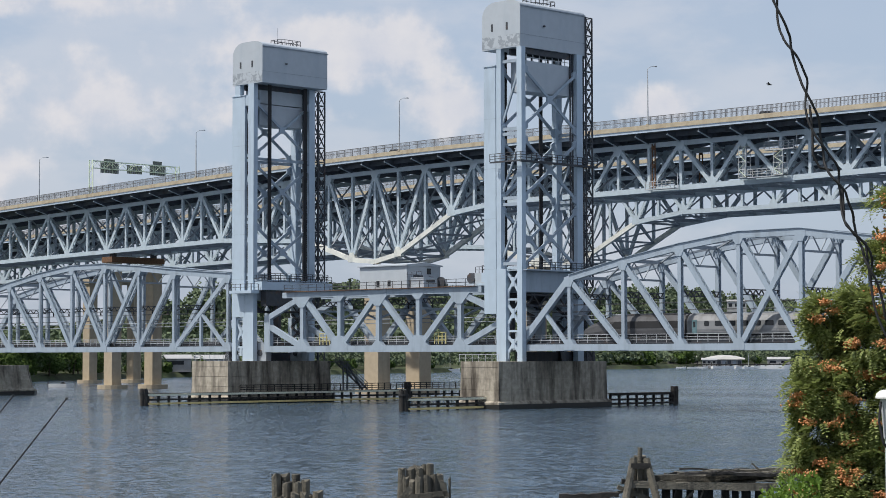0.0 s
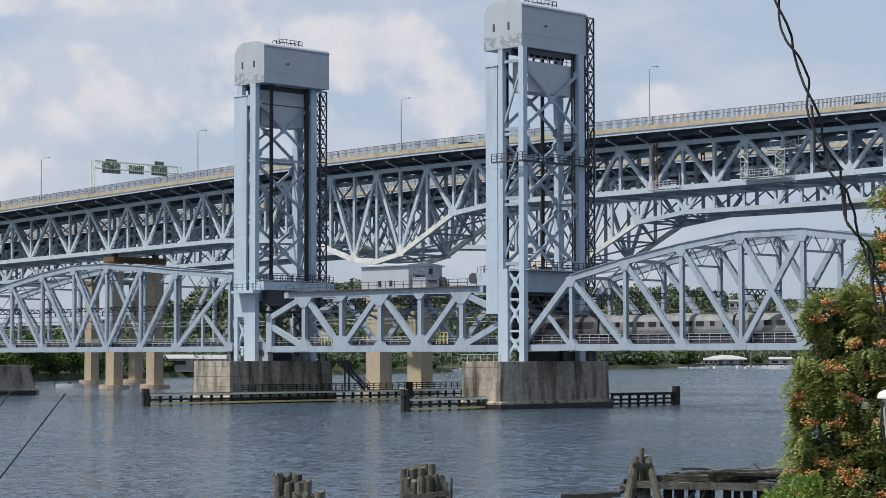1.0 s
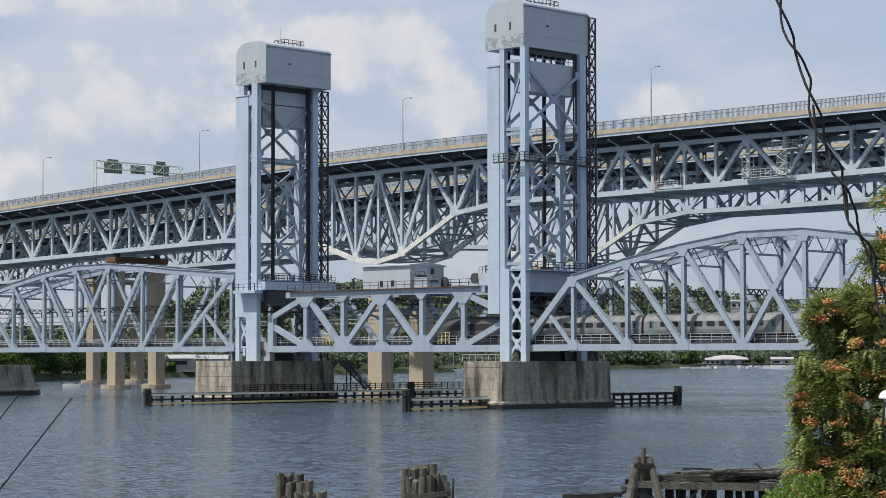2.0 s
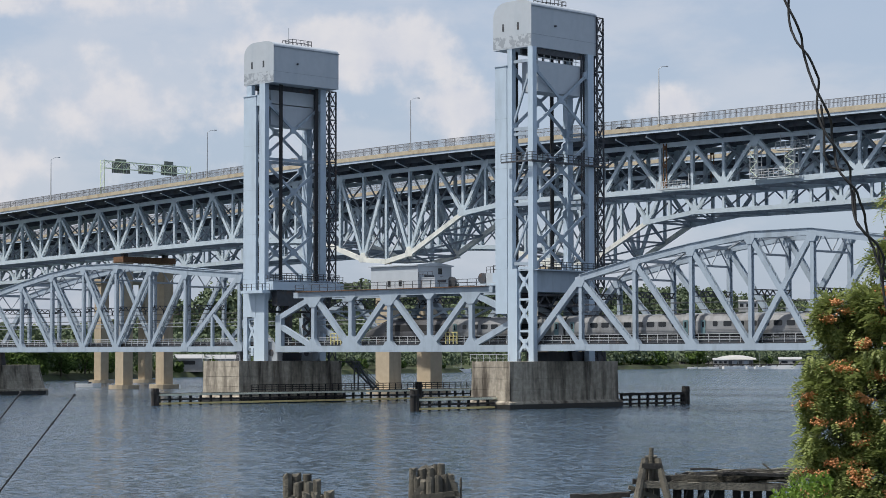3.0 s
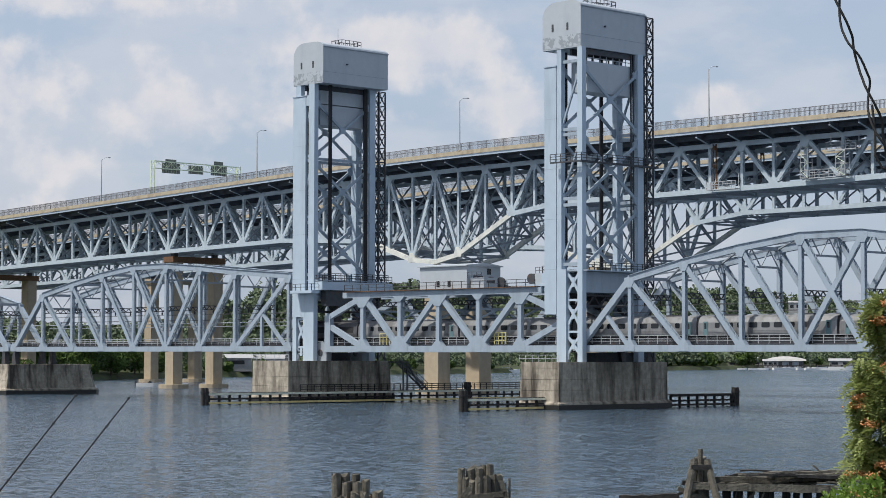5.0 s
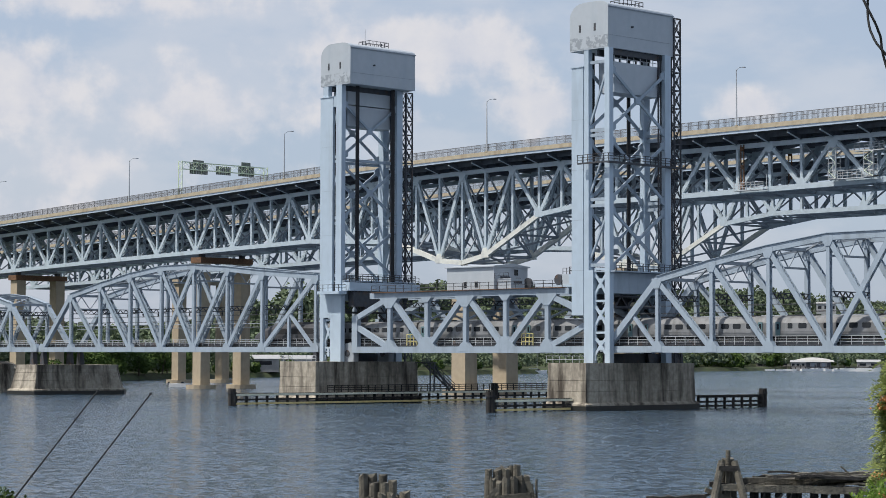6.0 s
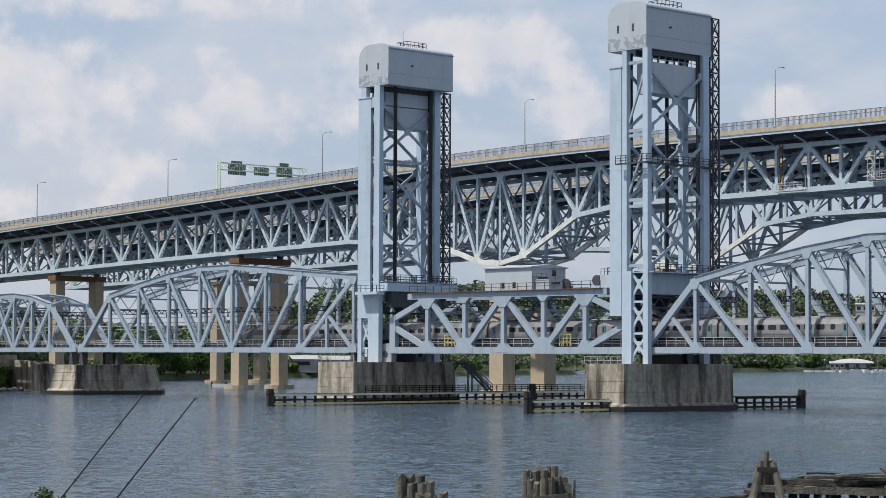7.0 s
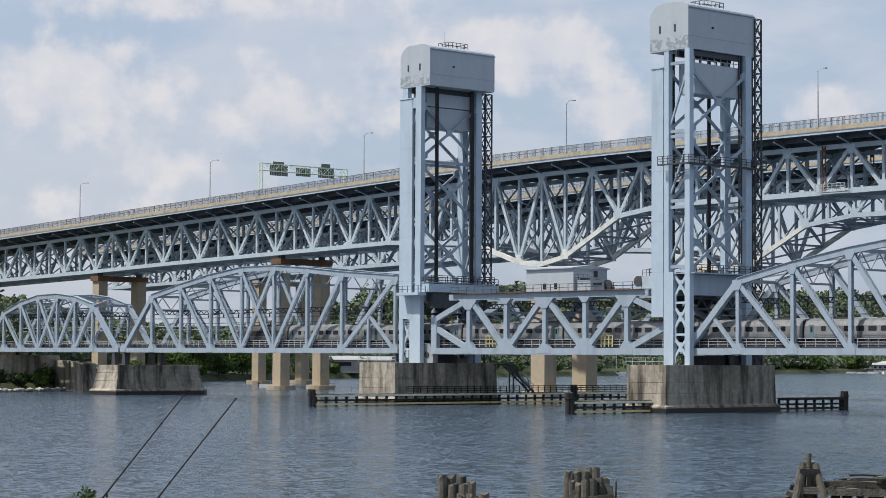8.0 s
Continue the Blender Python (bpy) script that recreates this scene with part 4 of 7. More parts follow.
def end_platform(label, x0, x1, y0, y1, z, t):
    p = thing("tower_platform", label, "platform", "tower platforms")
    bm = B()
    box(bm, x0, x1, y0, y1, z - t, z)
    part("slab", bm, STEEL_LIGHT, p)
    bm = B()
    railing(bm, (x1 - 0.06, y0 + 0.1, z), (x1 - 0.06, y1 - 0.1, z), 1.15, 1.3, 2, 0.08)
    railing(bm, (x0 + 0.1, y0 + 0.06, z), (x1 - 0.1, y0 + 0.06, z), 1.15, 1.3, 2, 0.08)
    part("railing", bm, STEEL_DARK, p)


end_platform("pale blue machinery platform between the tower legs", -3.2, 0.0, -1.2, 15.8, 21.5, 1.5)
end_platform("pale blue machinery platform between the tower legs", 53.6, 56.9, -1.2, 15.8, 21.5, 1.5)
end_platform("small railed landing beside the guide casing", -6.5, -0.5, -3.3, -1.42, 19.9, 0.5)


def pier_stair():
    st = thing("pier_stair", "dark steel stair from the pier down to the fender", "stair")
    for x in (2.2, 3.4):
        bm = B()
        beam(bm, (x, 14.5, 7.2), (x, 21.5, 2.1), 0.3, 0.12, (1, 0, 0))
        part("stringer", bm, STEEL_DARK, st)
        bm = B()
        railing(bm, (x, 14.5, 7.3), (x, 21.5, 2.2), 1.1, 1.6, 2, 0.08)
        part("handrail", bm, STEEL_DARK, st)
    for k in range(17):
        bm = B()
        y, z = 14.8 + k * 0.4, 6.95 - k * 0.29
        box(bm, 2.2, 3.4, y - 0.13, y + 0.13, z - 0.03, z + 0.03)
        part("tread", bm, STEEL_DARK, st)
    bm = B()
    box(bm, 1.6, 5.6, 13.2, 15.0, 7.05, 7.25)
    part("landing", bm, STEEL_DARK, st)
    for q in ((5.3, 13.6), (5.3, 14.6)):
        bm = B()
        beam(bm, (*q, 2.0), (*q, 7.1), 0.2, 0.2)
        part("prop", bm, STEEL_DARK, st)
    bm = B()
    beam(bm, (5.3, 14.6, 6.9), (3.4, 20.0, 2.1), 0.2, 0.2, (1, 0, 0))
    part("brace", bm, STEEL_DARK, st)


pier_stair()


def yellow_gate(x):
    g = thing("safety_gate", "yellow tubular safety gate beside the track", "gate", "safety gates")
    bm = B()
    railing(bm, (x, 0.3, 10.2), (x + 2.6, 0.3, 10.2), 1.9, 0.85, 3, 0.12)
    part("frame", bm, YELLOW, g)


yellow_gate(13.6)
yellow_gate(41.6)


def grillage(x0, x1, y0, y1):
    # near-black girders added to fill the shaded gap between pier and chord
    g = thing("steel_grillage", "dark grillage standing in for shade on the pier top", "girder", "pier grillages")
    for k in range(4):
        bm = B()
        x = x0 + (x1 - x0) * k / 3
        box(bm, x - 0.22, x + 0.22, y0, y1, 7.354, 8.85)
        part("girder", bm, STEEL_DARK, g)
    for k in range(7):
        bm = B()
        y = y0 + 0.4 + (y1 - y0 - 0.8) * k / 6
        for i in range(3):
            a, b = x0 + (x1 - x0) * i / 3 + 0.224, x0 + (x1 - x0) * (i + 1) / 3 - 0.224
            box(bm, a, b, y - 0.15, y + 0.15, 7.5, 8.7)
        part("shade_girder", bm, STEEL_DARK, g)


grillage(59.2, 61.0, 0.9, 17.8)
grillage(-6.0, -4.3, 0.9, 14.4)


def hoist_machinery(x, y, z):
    m = thing("hoist_machinery", "grey hoist cabinet with a black cable drum", "machinery")
    bm = B()
    box(bm, x, x + 2.6, y, y + 2.2, z, z + 1.7)
    part("cabinet", bm, HOUSE, m)
    bm = B()
    railing(bm, (x + 0.1, y + 0.1, z + 1.7), (x + 2.5, y + 0.1, z + 1.7), 1.0, 0.8, 2, 0.07)
    part("railing", bm, STEEL_DARK, m)
    bm = B()
    tube(bm, [(x - 1.1, y + 0.2, z + 0.9), (x - 1.1, y + 1.6, z + 0.9)], 0.85, 16)
    d = part("drum", bm, STEEL_DARK, m)
    bm = B()
    box(bm, x - 1.6, x - 0.6, y + 0.3, y + 1.5, z, z + 0.5)
    part("cradle", bm, STEEL_OLD_SHADED, m)
    bm = B()
    box(bm, x - 2.2, x + 2.7, y - 0.3, y + 2.6, z - 0.35, z - 0.004)
    part("base_plate", bm, STEEL_LIGHT, m)


hoist_machinery(50.8, 0.2, LIFT_TOP + 0.98)


# ---- highway bridges ----
def rail_top(x):
    """Height of the parapet railing: a long grade that eases into a level crown."""
    if x <= -95:
        return 51.75 + 0.0355 * (x + 95)
    if x <= -5:
        u = (x + 95) / 90
        return 51.75 + 0.0355 * 90 * (u - u * u / 2) + 0.1 * u
    return 51.75 + 0.0355 * 45 + 0.1 + 0.0008 * (x + 5)


NODES = [("T", -321), ("B", -312.5), ("T", -304), ("B", -295), ("T", -285.8), ("B", -277), ("T", -268.5), ("B", -260), ("T", -251.5), ("B", -243), ("T", -234.6), ("B", -226), ("T", -217.6), ("B", -209),
         ("T", -200.6), ("B", -192), ("T", -183.6), ("B", -175), ("T", -166.4), ("B", -158), ("T", -149.6), ("B", -141.4), ("T", -133.7), ("B", -126.3), ("T", -119), ("B", -111.5), ("T", -104.4),
         ("B", -97), ("T", -89.5), ("B", -82), ("T", -74.7), ("B", -67.2), ("T", -59.8), ("B", -52.2), ("T", -45), ("B", -37.8), ("T", -29.6), ("B", -21.8), ("T", -15.3), ("B", -8), ("T", 0),
         ("V", 8.2), ("B", 16.6), ("T", 23.4), ("B", 31), ("T", 38.7), ("B", 46.1), ("T", 53.4), ("B", 61.7), ("T", 68), ("B", 76), ("T", 83.2), ("B", 91), ("T", 98.5), ("B", 106), ("T", 113.5), ("B", 121)]


LOW = [(-330, 29.4), (-226, 31.9), (-189, 33.0), (-141, 34.15), (-96, 35.2), (-67, 33.9), (-52.2, 29.2), (-45, 28.6), (-37.8, 30.0), (-21.8, 38.0), (-8, 39.7), (18, 39.75), (57, 40.2), (130, 41.6)]


def low_chord(x):
    for (a, za), (b, zb) in zip(LOW, LOW[1:]):
        if a <= x <= b:
            return za + (zb - za) * (x - a) / (b - a)
    return LOW[-1][1]


def highway_bridge(label, y0, dz, width=14.0):
    br = thing("highway_bridge", label, "highway bridge", "highway bridges")
    Y = (y0, y0 + width)
    top = lambda x: rail_top(x) - 5.0 + dz
    bot = lambda x: low_chord(x) + dz
    xs = [x for _, x in NODES]
    for y in Y:
        for a, b in zip(xs, xs[1:]):
            bm = B()
            beam(bm, (a, y, top(a)), (b, y, top(b)), 0.9, 0.75)
            part("top_chord", bm, STEEL_HWY, br)
            bm = B()
            beam(bm, (a, y, bot(a)), (b, y, bot(b)), 1.0, 0.8)
            # chords by the pier are coloured pale for the light they catch
            part("bottom_chord", bm, STEEL_HWY_LIT if -68 < a and b < -21 else STEEL_HWY, br)
        for (ka, a), (kb, b) in zip(NODES, NODES[1:]):
            bm = B()
            laced(bm, (a, y, bot(a)), (a, y, top(a)), 0.62, 0.6, 1.3)
            part("vertical", bm, STEEL_HWY, br)
            p = [(a, top(a) if ka == "T" else bot(a)), (b, top(b) if kb == "T" else bot(b))]
            if "V" in (ka, kb):
                continue
            bm = B()
            laced(bm, (p[0][0], y, p[0][1]), (p[1][0], y, p[1][1]), 0.75, 0.65, 1.3)
            part("diagonal", bm, STEEL_HWY, br)
        for k, x in NODES:
            if k == "V":
                continue
            z, s = (top(x), -1) if k == "T" else (bot(x), 1)
            bm = B()
            prism(bm, [(-1.1, -0.5 * s), (1.1, -0.5 * s), (1.1, 0.5 * s), (0.5, 1.6 * s), (-0.5, 1.6 * s), (-1.1, 0.5 * s)], lambda u, v, w: (x + u, y - 0.42 + w, z + v), 0.84)
            part("gusset_plate", bm, STEEL_HWY_LIT if k == "B" and -60 < x < -30 else STEEL_HWY, br)
    for (k, x) in NODES:                               # sway frames between the two trusses, and floor beams with cantilever brackets
        bm = B()
        for p, q in (((Y[0], top(x)), (Y[1], bot(x))), ((Y[1], top(x)), (Y[0], bot(x)))):
            beam(bm, (x, p[0], p[1]), (x, q[0], q[1]), 0.28, 0.3 if p[0] < q[0] else 0.26, (1, 0, 0))
        beam(bm, (x, Y[0], bot(x)), (x, Y[1], bot(x)), 0.45, 0.4, (1, 0, 0))
        part("sway_frame", bm, STEEL_OLD_SHADED, br)
        # floor beams and brackets carry the slab's shade in their colour
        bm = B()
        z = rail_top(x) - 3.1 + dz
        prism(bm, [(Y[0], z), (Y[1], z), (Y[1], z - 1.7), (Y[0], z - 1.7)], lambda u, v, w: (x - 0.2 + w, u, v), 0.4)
        part("floor_beam", bm, STEEL_SHADED, br)
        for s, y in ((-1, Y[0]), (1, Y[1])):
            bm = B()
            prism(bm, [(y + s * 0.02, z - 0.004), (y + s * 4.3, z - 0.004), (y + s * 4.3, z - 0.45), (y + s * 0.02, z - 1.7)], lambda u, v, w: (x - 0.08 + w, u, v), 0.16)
            cb = part("cantilever_bracket", bm, STEEL_SHADED, br)
            bm = B()
            beam(bm, (x, y + s * 0.05, z - 1.76), (x, y + s * 4.35, z - 0.51), 0.1, 0.36, (1, 0, 0))
            part("bottom_flange", bm, STEEL_HWY, cb)
    for (ka, a), (kb, b) in zip(NODES, NODES[1:]):     # bottom laterals
        bm = B()
        m = (a + b) / 2
        beam(bm, (a, Y[0], bot(a)), (b, Y[1], bot(b)), 0.4, 0.4, (0, 0, 1))
        beam(bm, (a, Y[1], bot(a)), (b, Y[0], bot(b)), 0.4, 0.4, (0, 0, 1))
        part("lateral_brace", bm, STEEL_OLD_SHADED, br)
    step = [x for x in range(-330, 131, 10)]
    for name, mat, ya, yb, za, zb in (("road_slab", ASPHALT, Y[0] - 4.4, Y[1] + 4.4, -3.0, -2.55), ("parapet", CONCRETE_DECK, Y[0] - 4.75, Y[0] - 4.41, -2.45, -1.6), ("parapet", CONCRETE_DECK, Y[1] + 4.41, Y[1] + 4.75, -2.45, -1.6),
                                      ("fascia_stringer", STEEL_LIGHT, Y[0] - 4.6, Y[0] - 4.41, -3.0, -2.504), ("fascia_stringer", STEEL_LIGHT, Y[1] + 4.41, Y[1] + 4.6, -3.0, -2.504)):
        bm = B()
        ring = []
        for x in step:
            z = rail_top(x) + dz
            ring.append([bm.verts.new((x, y, z + h)) for y, h in ((ya, za), (yb, za), (yb, zb), (ya, zb))])
        for p, q in zip(ring, ring[1:]):
            for i in range(4):
                bm.faces.new((p[i], q[i], q[(i + 1) % 4], p[(i + 1) % 4]))
        bm.faces.new(ring[0])
        bm.faces.new(ring[-1][::-1])
        part(name, bm, mat, br)
    # stringers coloured dark for the shade under the slab
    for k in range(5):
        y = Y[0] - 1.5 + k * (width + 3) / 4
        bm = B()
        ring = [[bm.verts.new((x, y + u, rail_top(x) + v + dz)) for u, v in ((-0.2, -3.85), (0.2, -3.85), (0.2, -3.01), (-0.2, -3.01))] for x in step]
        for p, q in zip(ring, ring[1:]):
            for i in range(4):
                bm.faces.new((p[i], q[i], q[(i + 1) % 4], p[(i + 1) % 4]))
        part("stringer", bm, STEEL_SHADED, br)
    for y in (Y[0] - 4.58, Y[1] + 4.58):               # railing on the parapet
        bm = B()
        for a, b in zip(step, step[1:]):
            for h in (-0.05, -0.7):
                beam(bm, (a, y, rail_top(a) + h + dz), (b, y, rail_top(b) + h + dz), 0.09, 0.09)
            for k in range(4):
                x = a + 2.5 * k
                z = rail_top(x) + dz
                beam(bm, (x, y, z - 1.62), (x, y, z), 0.11, 0.11)
            for k in range(36):
                x = a + 10 / 36 * k
                z = rail_top(x) + dz
                beam(bm, (x, y, z - 1.62), (x, y, z), 0.06, 0.06)
        part("railing", bm, RAIL_GREY, br)
    return br


highway_bridge("blue-grey steel deck truss highway bridge with buff parapet", 70.0, 0.0)
highway_bridge("second blue-grey deck truss highway bridge behind the first", 131.0, 0.8, 16.0)


def highway_pier(x, ys, zt, w=4.3, d=3.7, beam_mat=None):
    p = thing("highway_pier", "tan concrete highway pier on broad footings", "bridge pier", "highway piers")
    for y in ys:
        bm = B()
        box(bm, x, x + w, y, y + d, 0.2, zt - 2.2)
        c = part("column", bm, CONCRETE_TAN, p)
        bm = B()
        out = []
        for k in range(16):
            a = k * math.pi / 8
            out.append((x + w / 2 + math.cos(a) * w * 1.2, y + d / 2 + math.sin(a) * d * 1.25))
        prism(bm, out, lambda u, v, t: (u, v, -3 + t), 4.0)
        part("footing", bm, CONCRETE_TAN, c)
    bm = B()
    box(bm, x - 0.4, x + w + 0.4, ys[0] - 0.5, ys[-1] + d + 0.5, zt - 2.2, zt - 0.8)
    part("cross_beam", bm, beam_mat or CONCRETE_TAN, p)
    for y in (ys[0] + d / 2, ys[-1] + d / 2):
        bm = B()
        box(bm, x + w / 2 - 0.6, x + w / 2 + 0.6, y - 0.6, y + 0.6, zt - 0.8, zt + 0.1)
        part("bearing", bm, STEEL_DARK, p)
    return p


for hx, hy, dz, beam_mat in ((-142.6, (70.0, 82.6), 0, RUST), (-228.0, (70.0, 82.8), 0, RUST), (-48.5, (70.0, 82.6), 0, None), (-313, (70.0, 82.8), 0, None),
                             (-235.5, (131.0, 147.4), 0.8, None), (-57.0, (131.0, 144.5), 0.8, None), (118, (70.0, 86.0), 0, None), (118, (131.0, 147.4), 0.8, None)):
    wide = hx > -60
    highway_pier(hx, hy, low_chord(hx + 2.2) - 0.5 + dz, 4.3 if wide else 3.3, 3.6 if wide else 2.9, beam_mat)


# ---- train ----
def coach(first_x, length, front):
    """One vehicle, its nose end at local x = 0, running towards -x; wheels on the rails."""
    v = thing("locomotive" if front else "train_coach", "sooty dark grey high-speed locomotive with sloping nose" if front else "silver ribbed passenger coach with dark windows",
              "locomotive" if front else "train coach", "" if front else "passenger coaches")
    h0, h1 = 0.95, 3.95
    prof = [(-1.5, h0), (-1.57, 1.6), (-1.5, 2.9), (-1.2, 3.6), (-0.6, h1), (0.6, h1), (1.2, 3.6), (1.5, 2.9), (1.57, 1.6), (1.5, h0)]
    st = [(0.0, 1.0, 1.0), (length, 1.0, 1.0)]
    if front:
        st = [(0.0, 0.72, 0.30), (1.0, 0.86, 0.48), (2.4, 0.95, 0.66), (4.2, 1.0, 0.86), (6.0, 1.0, 1.0), (length, 1.0, 1.0)]
    bm = B()
    rings = [[bm.verts.new((x, y * sy, h0 + (z - h0) * sz)) for y, z in prof] for x, sy, sz in st]
    for a, b in zip(rings, rings[1:]):
        for i in range(10):
            bm.faces.new((a[i], b[i], b[(i + 1) % 10], a[(i + 1) % 10]))
    bm.faces.new(rings[0])
    bm.faces.new(rings[-1][::-1])
    part("body", bm, LOCO_GREY if front else SILVER, v)
    bm = B()
    box(bm, 1.2, length - 0.3, -1.25, 1.25, 0.45, 0.95)
    part("underframe", bm, BLACK, v)
    for c in (3.2, length - 3.2):
        bm = B()
        box(bm, c - 1.7, c + 1.7, -1.2, 1.2, 0.35, 0.7)
        bg = part("bogie", bm, BLACK, v)
        for d in (-1.3, 1.3):
            bm = B()
            tube(bm, [(c + d, -0.8, 0.46), (c + d, 0.8, 0.46)], 0.45, 14)
            part("wheelset", bm, STEEL_DARK, bg)
    if front:
        for s in (-1, 1):
            bm = B()
            prism(bm, [(5.2, 1.9), (19.0, 1.9), (19.0, 2.95), (6.6, 2.95)], lambda a, b, w: (a, s * (1.50 + w), b), 0.08)
            part("side_band", bm, BLACK, v)
        bm = B()
        prism(bm, [(3.0, 3.0), (5.0, 3.75), (5.0, 3.4), (3.2, 2.75)], lambda a, b, w: (a, w - 0.9, b), 1.8)
        part("windscreen", bm, GLASS_DARK, v)
        bm = B()
        box(bm, 7.5, 19.5, -0.8, 0.8, h1 - 0.04, h1 + 0.18)
        part("roof_equipment", bm, STEEL_DARK, v)
    else:
        n = 9
        for s in (-1, 1):
            for k in range(n):
                x = 3.6 + k * (length - 7.2) / (n - 1)
                bm = B()
                hw = 0.42 if k in (0, n - 1) else 0.72
                prism(bm, [(-hw, 0.12), (-hw + 0.12, 0), (hw - 0.12, 0), (hw, 0.12), (hw, 0.64), (hw - 0.12, 0.76), (-hw + 0.12, 0.76), (-hw, 0.64)],
                      lambda a, b, w: (x + a, s * 1.545 - 0.03 + w, 2.1 + b), 0.06)
                part("window", bm, GLASS_DARK, v)
            for x in (1.4, length - 1.4):
                bm = B()
                box(bm, x - 0.42, x + 0.42, s * 1.57 - 0.03, s * 1.57 + 0.03, 1.05, 3.05)
                dr = part("door", bm, TEAL, v, "faded teal coach door")
                bm = B()
                box(bm, x - 0.2, x + 0.2, s * 1.57 - 0.04, s * 1.57 + 0.04, 1.95, 2.8)
                part("door_window", bm, GLASS_DARK, dr)
            bm = B()
            for z in (1.25, 1.45, 1.65):
                box(bm, 2.0, length - 2.0, s * 1.565 - 0.025, s * 1.565 + 0.025, z, z + 0.06)
            part("side_ribs", bm, SILVER, v)
        for a, b in ((2.5, 7.5), (length - 6.5, length - 3.0)):
            bm = B()
            box(bm, a, b, -0.7, 0.7, h1 - 0.04, h1 + 0.16)
            part("roof_unit", bm, STEEL_DARK, v)
        bm = B()
        box(bm, -0.45, 0.0, -1.3, 1.3, 0.9, 3.7)
        part("gangway", bm, BLACK, v)
    return v


NOSE_0, SPEED, CAR = 72.6, 17.2, 25.55
trains = [(coach(0, 20.0, True), 0.0)]
first = coach(0, CAR - 0.45, False)
trains.append((first, 20.4))
for k in range(1, 6):
    trains.append((copy_thing(first, pose(0, 0, 0)), 20.4 + CAR * k))



# ---- far bank, hills and woods ----
SHORE = [(-118, -420), (-128, -160), (-133, -13), (-146, 12), (-168, 40), (-235, 95), (-305, 170), (-345, 258), (-400, 430), (-490, 718), (-590, 998), (-760, 1500), (-900, 2300)]


def shore_at(s):
    k = min(int(s), len(SHORE) - 2)
    a, b = Vector((*SHORE[k], 0)), Vector((*SHORE[k + 1], 0))
    n = (b - a).normalized()
    return a.lerp(b, s - k), Vector((-n.y, n.x, 0))


def rise(s, d):
    """Height of the far bank d metres inland: a low flat strand, then a hill that grows upriver."""
    knots = ((0, 9), (3.5, 16), (5, 33), (6.6, 36), (7.0, 28), (7.35, 14), (8.3, 11), (8.65, 17), (8.85, 34), (9.1, 57), (10, 64), (13, 64))
    for (a, za), (b, zb) in zip(knots, knots[1:]):
        if a <= s <= b:
            top = za + (zb - za) * (s - a) / (b - a)
    k = min(1.0, max(0.0, (d - 22) / (180 if s < 8.3 else 110)))
    if s > 8.3:                                        # upriver the ridge is narrow and falls away behind
        k *= max(0.12, min(1.0, abs(d - 215) / 95 - 0.1))
    p, n = shore_at(s)
    q = p + n * d
    away = math.hypot(q.x - EYE[0], q.y - EYE[1])
    crest = EYE[2] + away * (0.0385 if s < 7.4 else 0.0295) - 9 + 3.5 * noise.noise((s * 2.3, d * 0.006, 7.0)) - max(0.0, d - (480 if s < 7.4 else 300)) * 0.09   # the ridge line stays low and even
    return min(max(crest, 1.5), 1.3 + min(d, 8) * 0.12 + top * k * k * (3 - 2 * k) * (0.85 + 0.3 * noise.noise((s * 1.7, d * 0.004, 2.0))))


bm = B()
grid = []
ds = [-3, 0, 4, 10, 20, 40, 70, 110, 160, 220, 300, 420, 700, 1200]
for i in range(97):
    s = i * 12 / 96
    p, n = shore_at(s)
    grid.append([bm.verts.new((*(p + n * d).xy, rise(s, d) if d > 0 else -1.5)) for d in ds])
for a, b in zip(grid, grid[1:]):
    for j in range(len(ds) - 1):
        bm.faces.new((a[j], b[j], b[j + 1], a[j + 1]))
bmesh.ops.recalc_face_normals(bm, faces=bm.faces[:])
tagged(part("ground_far_bank", bm, LAND), "grassy far river bank rising into wooded hills", "ground", kind="structure")


def island_material(name, dark, light, rough=0.9, through_leaf=0.0):
    m = bpy.data.materials.new(name)
    m.use_nodes = True
    nt = m.node_tree
    N, L = nt.nodes.new, nt.links.new
    b = nt.nodes["Principled BSDF"]
    b.inputs["Roughness"].default_value = rough
    b.inputs["Specular IOR Level"].default_value = 0.25
    g = N("ShaderNodeNewGeometry")
    mix = N("ShaderNodeMix")
    mix.data_type = "RGBA"
    mix.inputs[6].default_value, mix.inputs[7].default_value = (*dark, 1), (*light, 1)
    n = N("ShaderNodeTexNoise")
    n.inputs["Scale"].default_value = 0.35
    L(g.outputs["Position"], n.inputs["Vector"])
    add = N("ShaderNodeMath")
    add.operation = "MULTIPLY_ADD"
    add.inputs[1].default_value, add.inputs[2].default_value = 0.7, -0.05
    L(g.outputs["Random Per Island"], add.inputs[0])
    add2 = N("ShaderNodeMath")
    add2.operation = "MULTIPLY_ADD"
    add2.inputs[1].default_value = 0.5
    L(n.outputs["Fac"], add2.inputs[0])
    L(add.outputs[0], add2.inputs[2])
    L(add2.outputs[0], mix.inputs[0])
    L(mix.outputs[2], b.inputs["Base Color"])
    if through_leaf:
        tr = N("ShaderNodeBsdfTranslucent")
        L(mix.outputs[2], tr.inputs["Color"])
        both = N("ShaderNodeMixShader")
        both.inputs[0].default_value = through_leaf
        L(b.outputs[0], both.inputs[1])
        L(tr.outputs[0], both.inputs[2])
        L(both.outputs[0], nt.nodes["Material Output"].inputs["Surface"])
    return m


WOODS = island_material("mixed woodland crowns", (0.070, 0.095, 0.060), (0.145, 0.185, 0.105))
SHORE_LEAF = island_material("shore tree leaves", (0.030, 0.060, 0.015), (0.10, 0.155, 0.035))
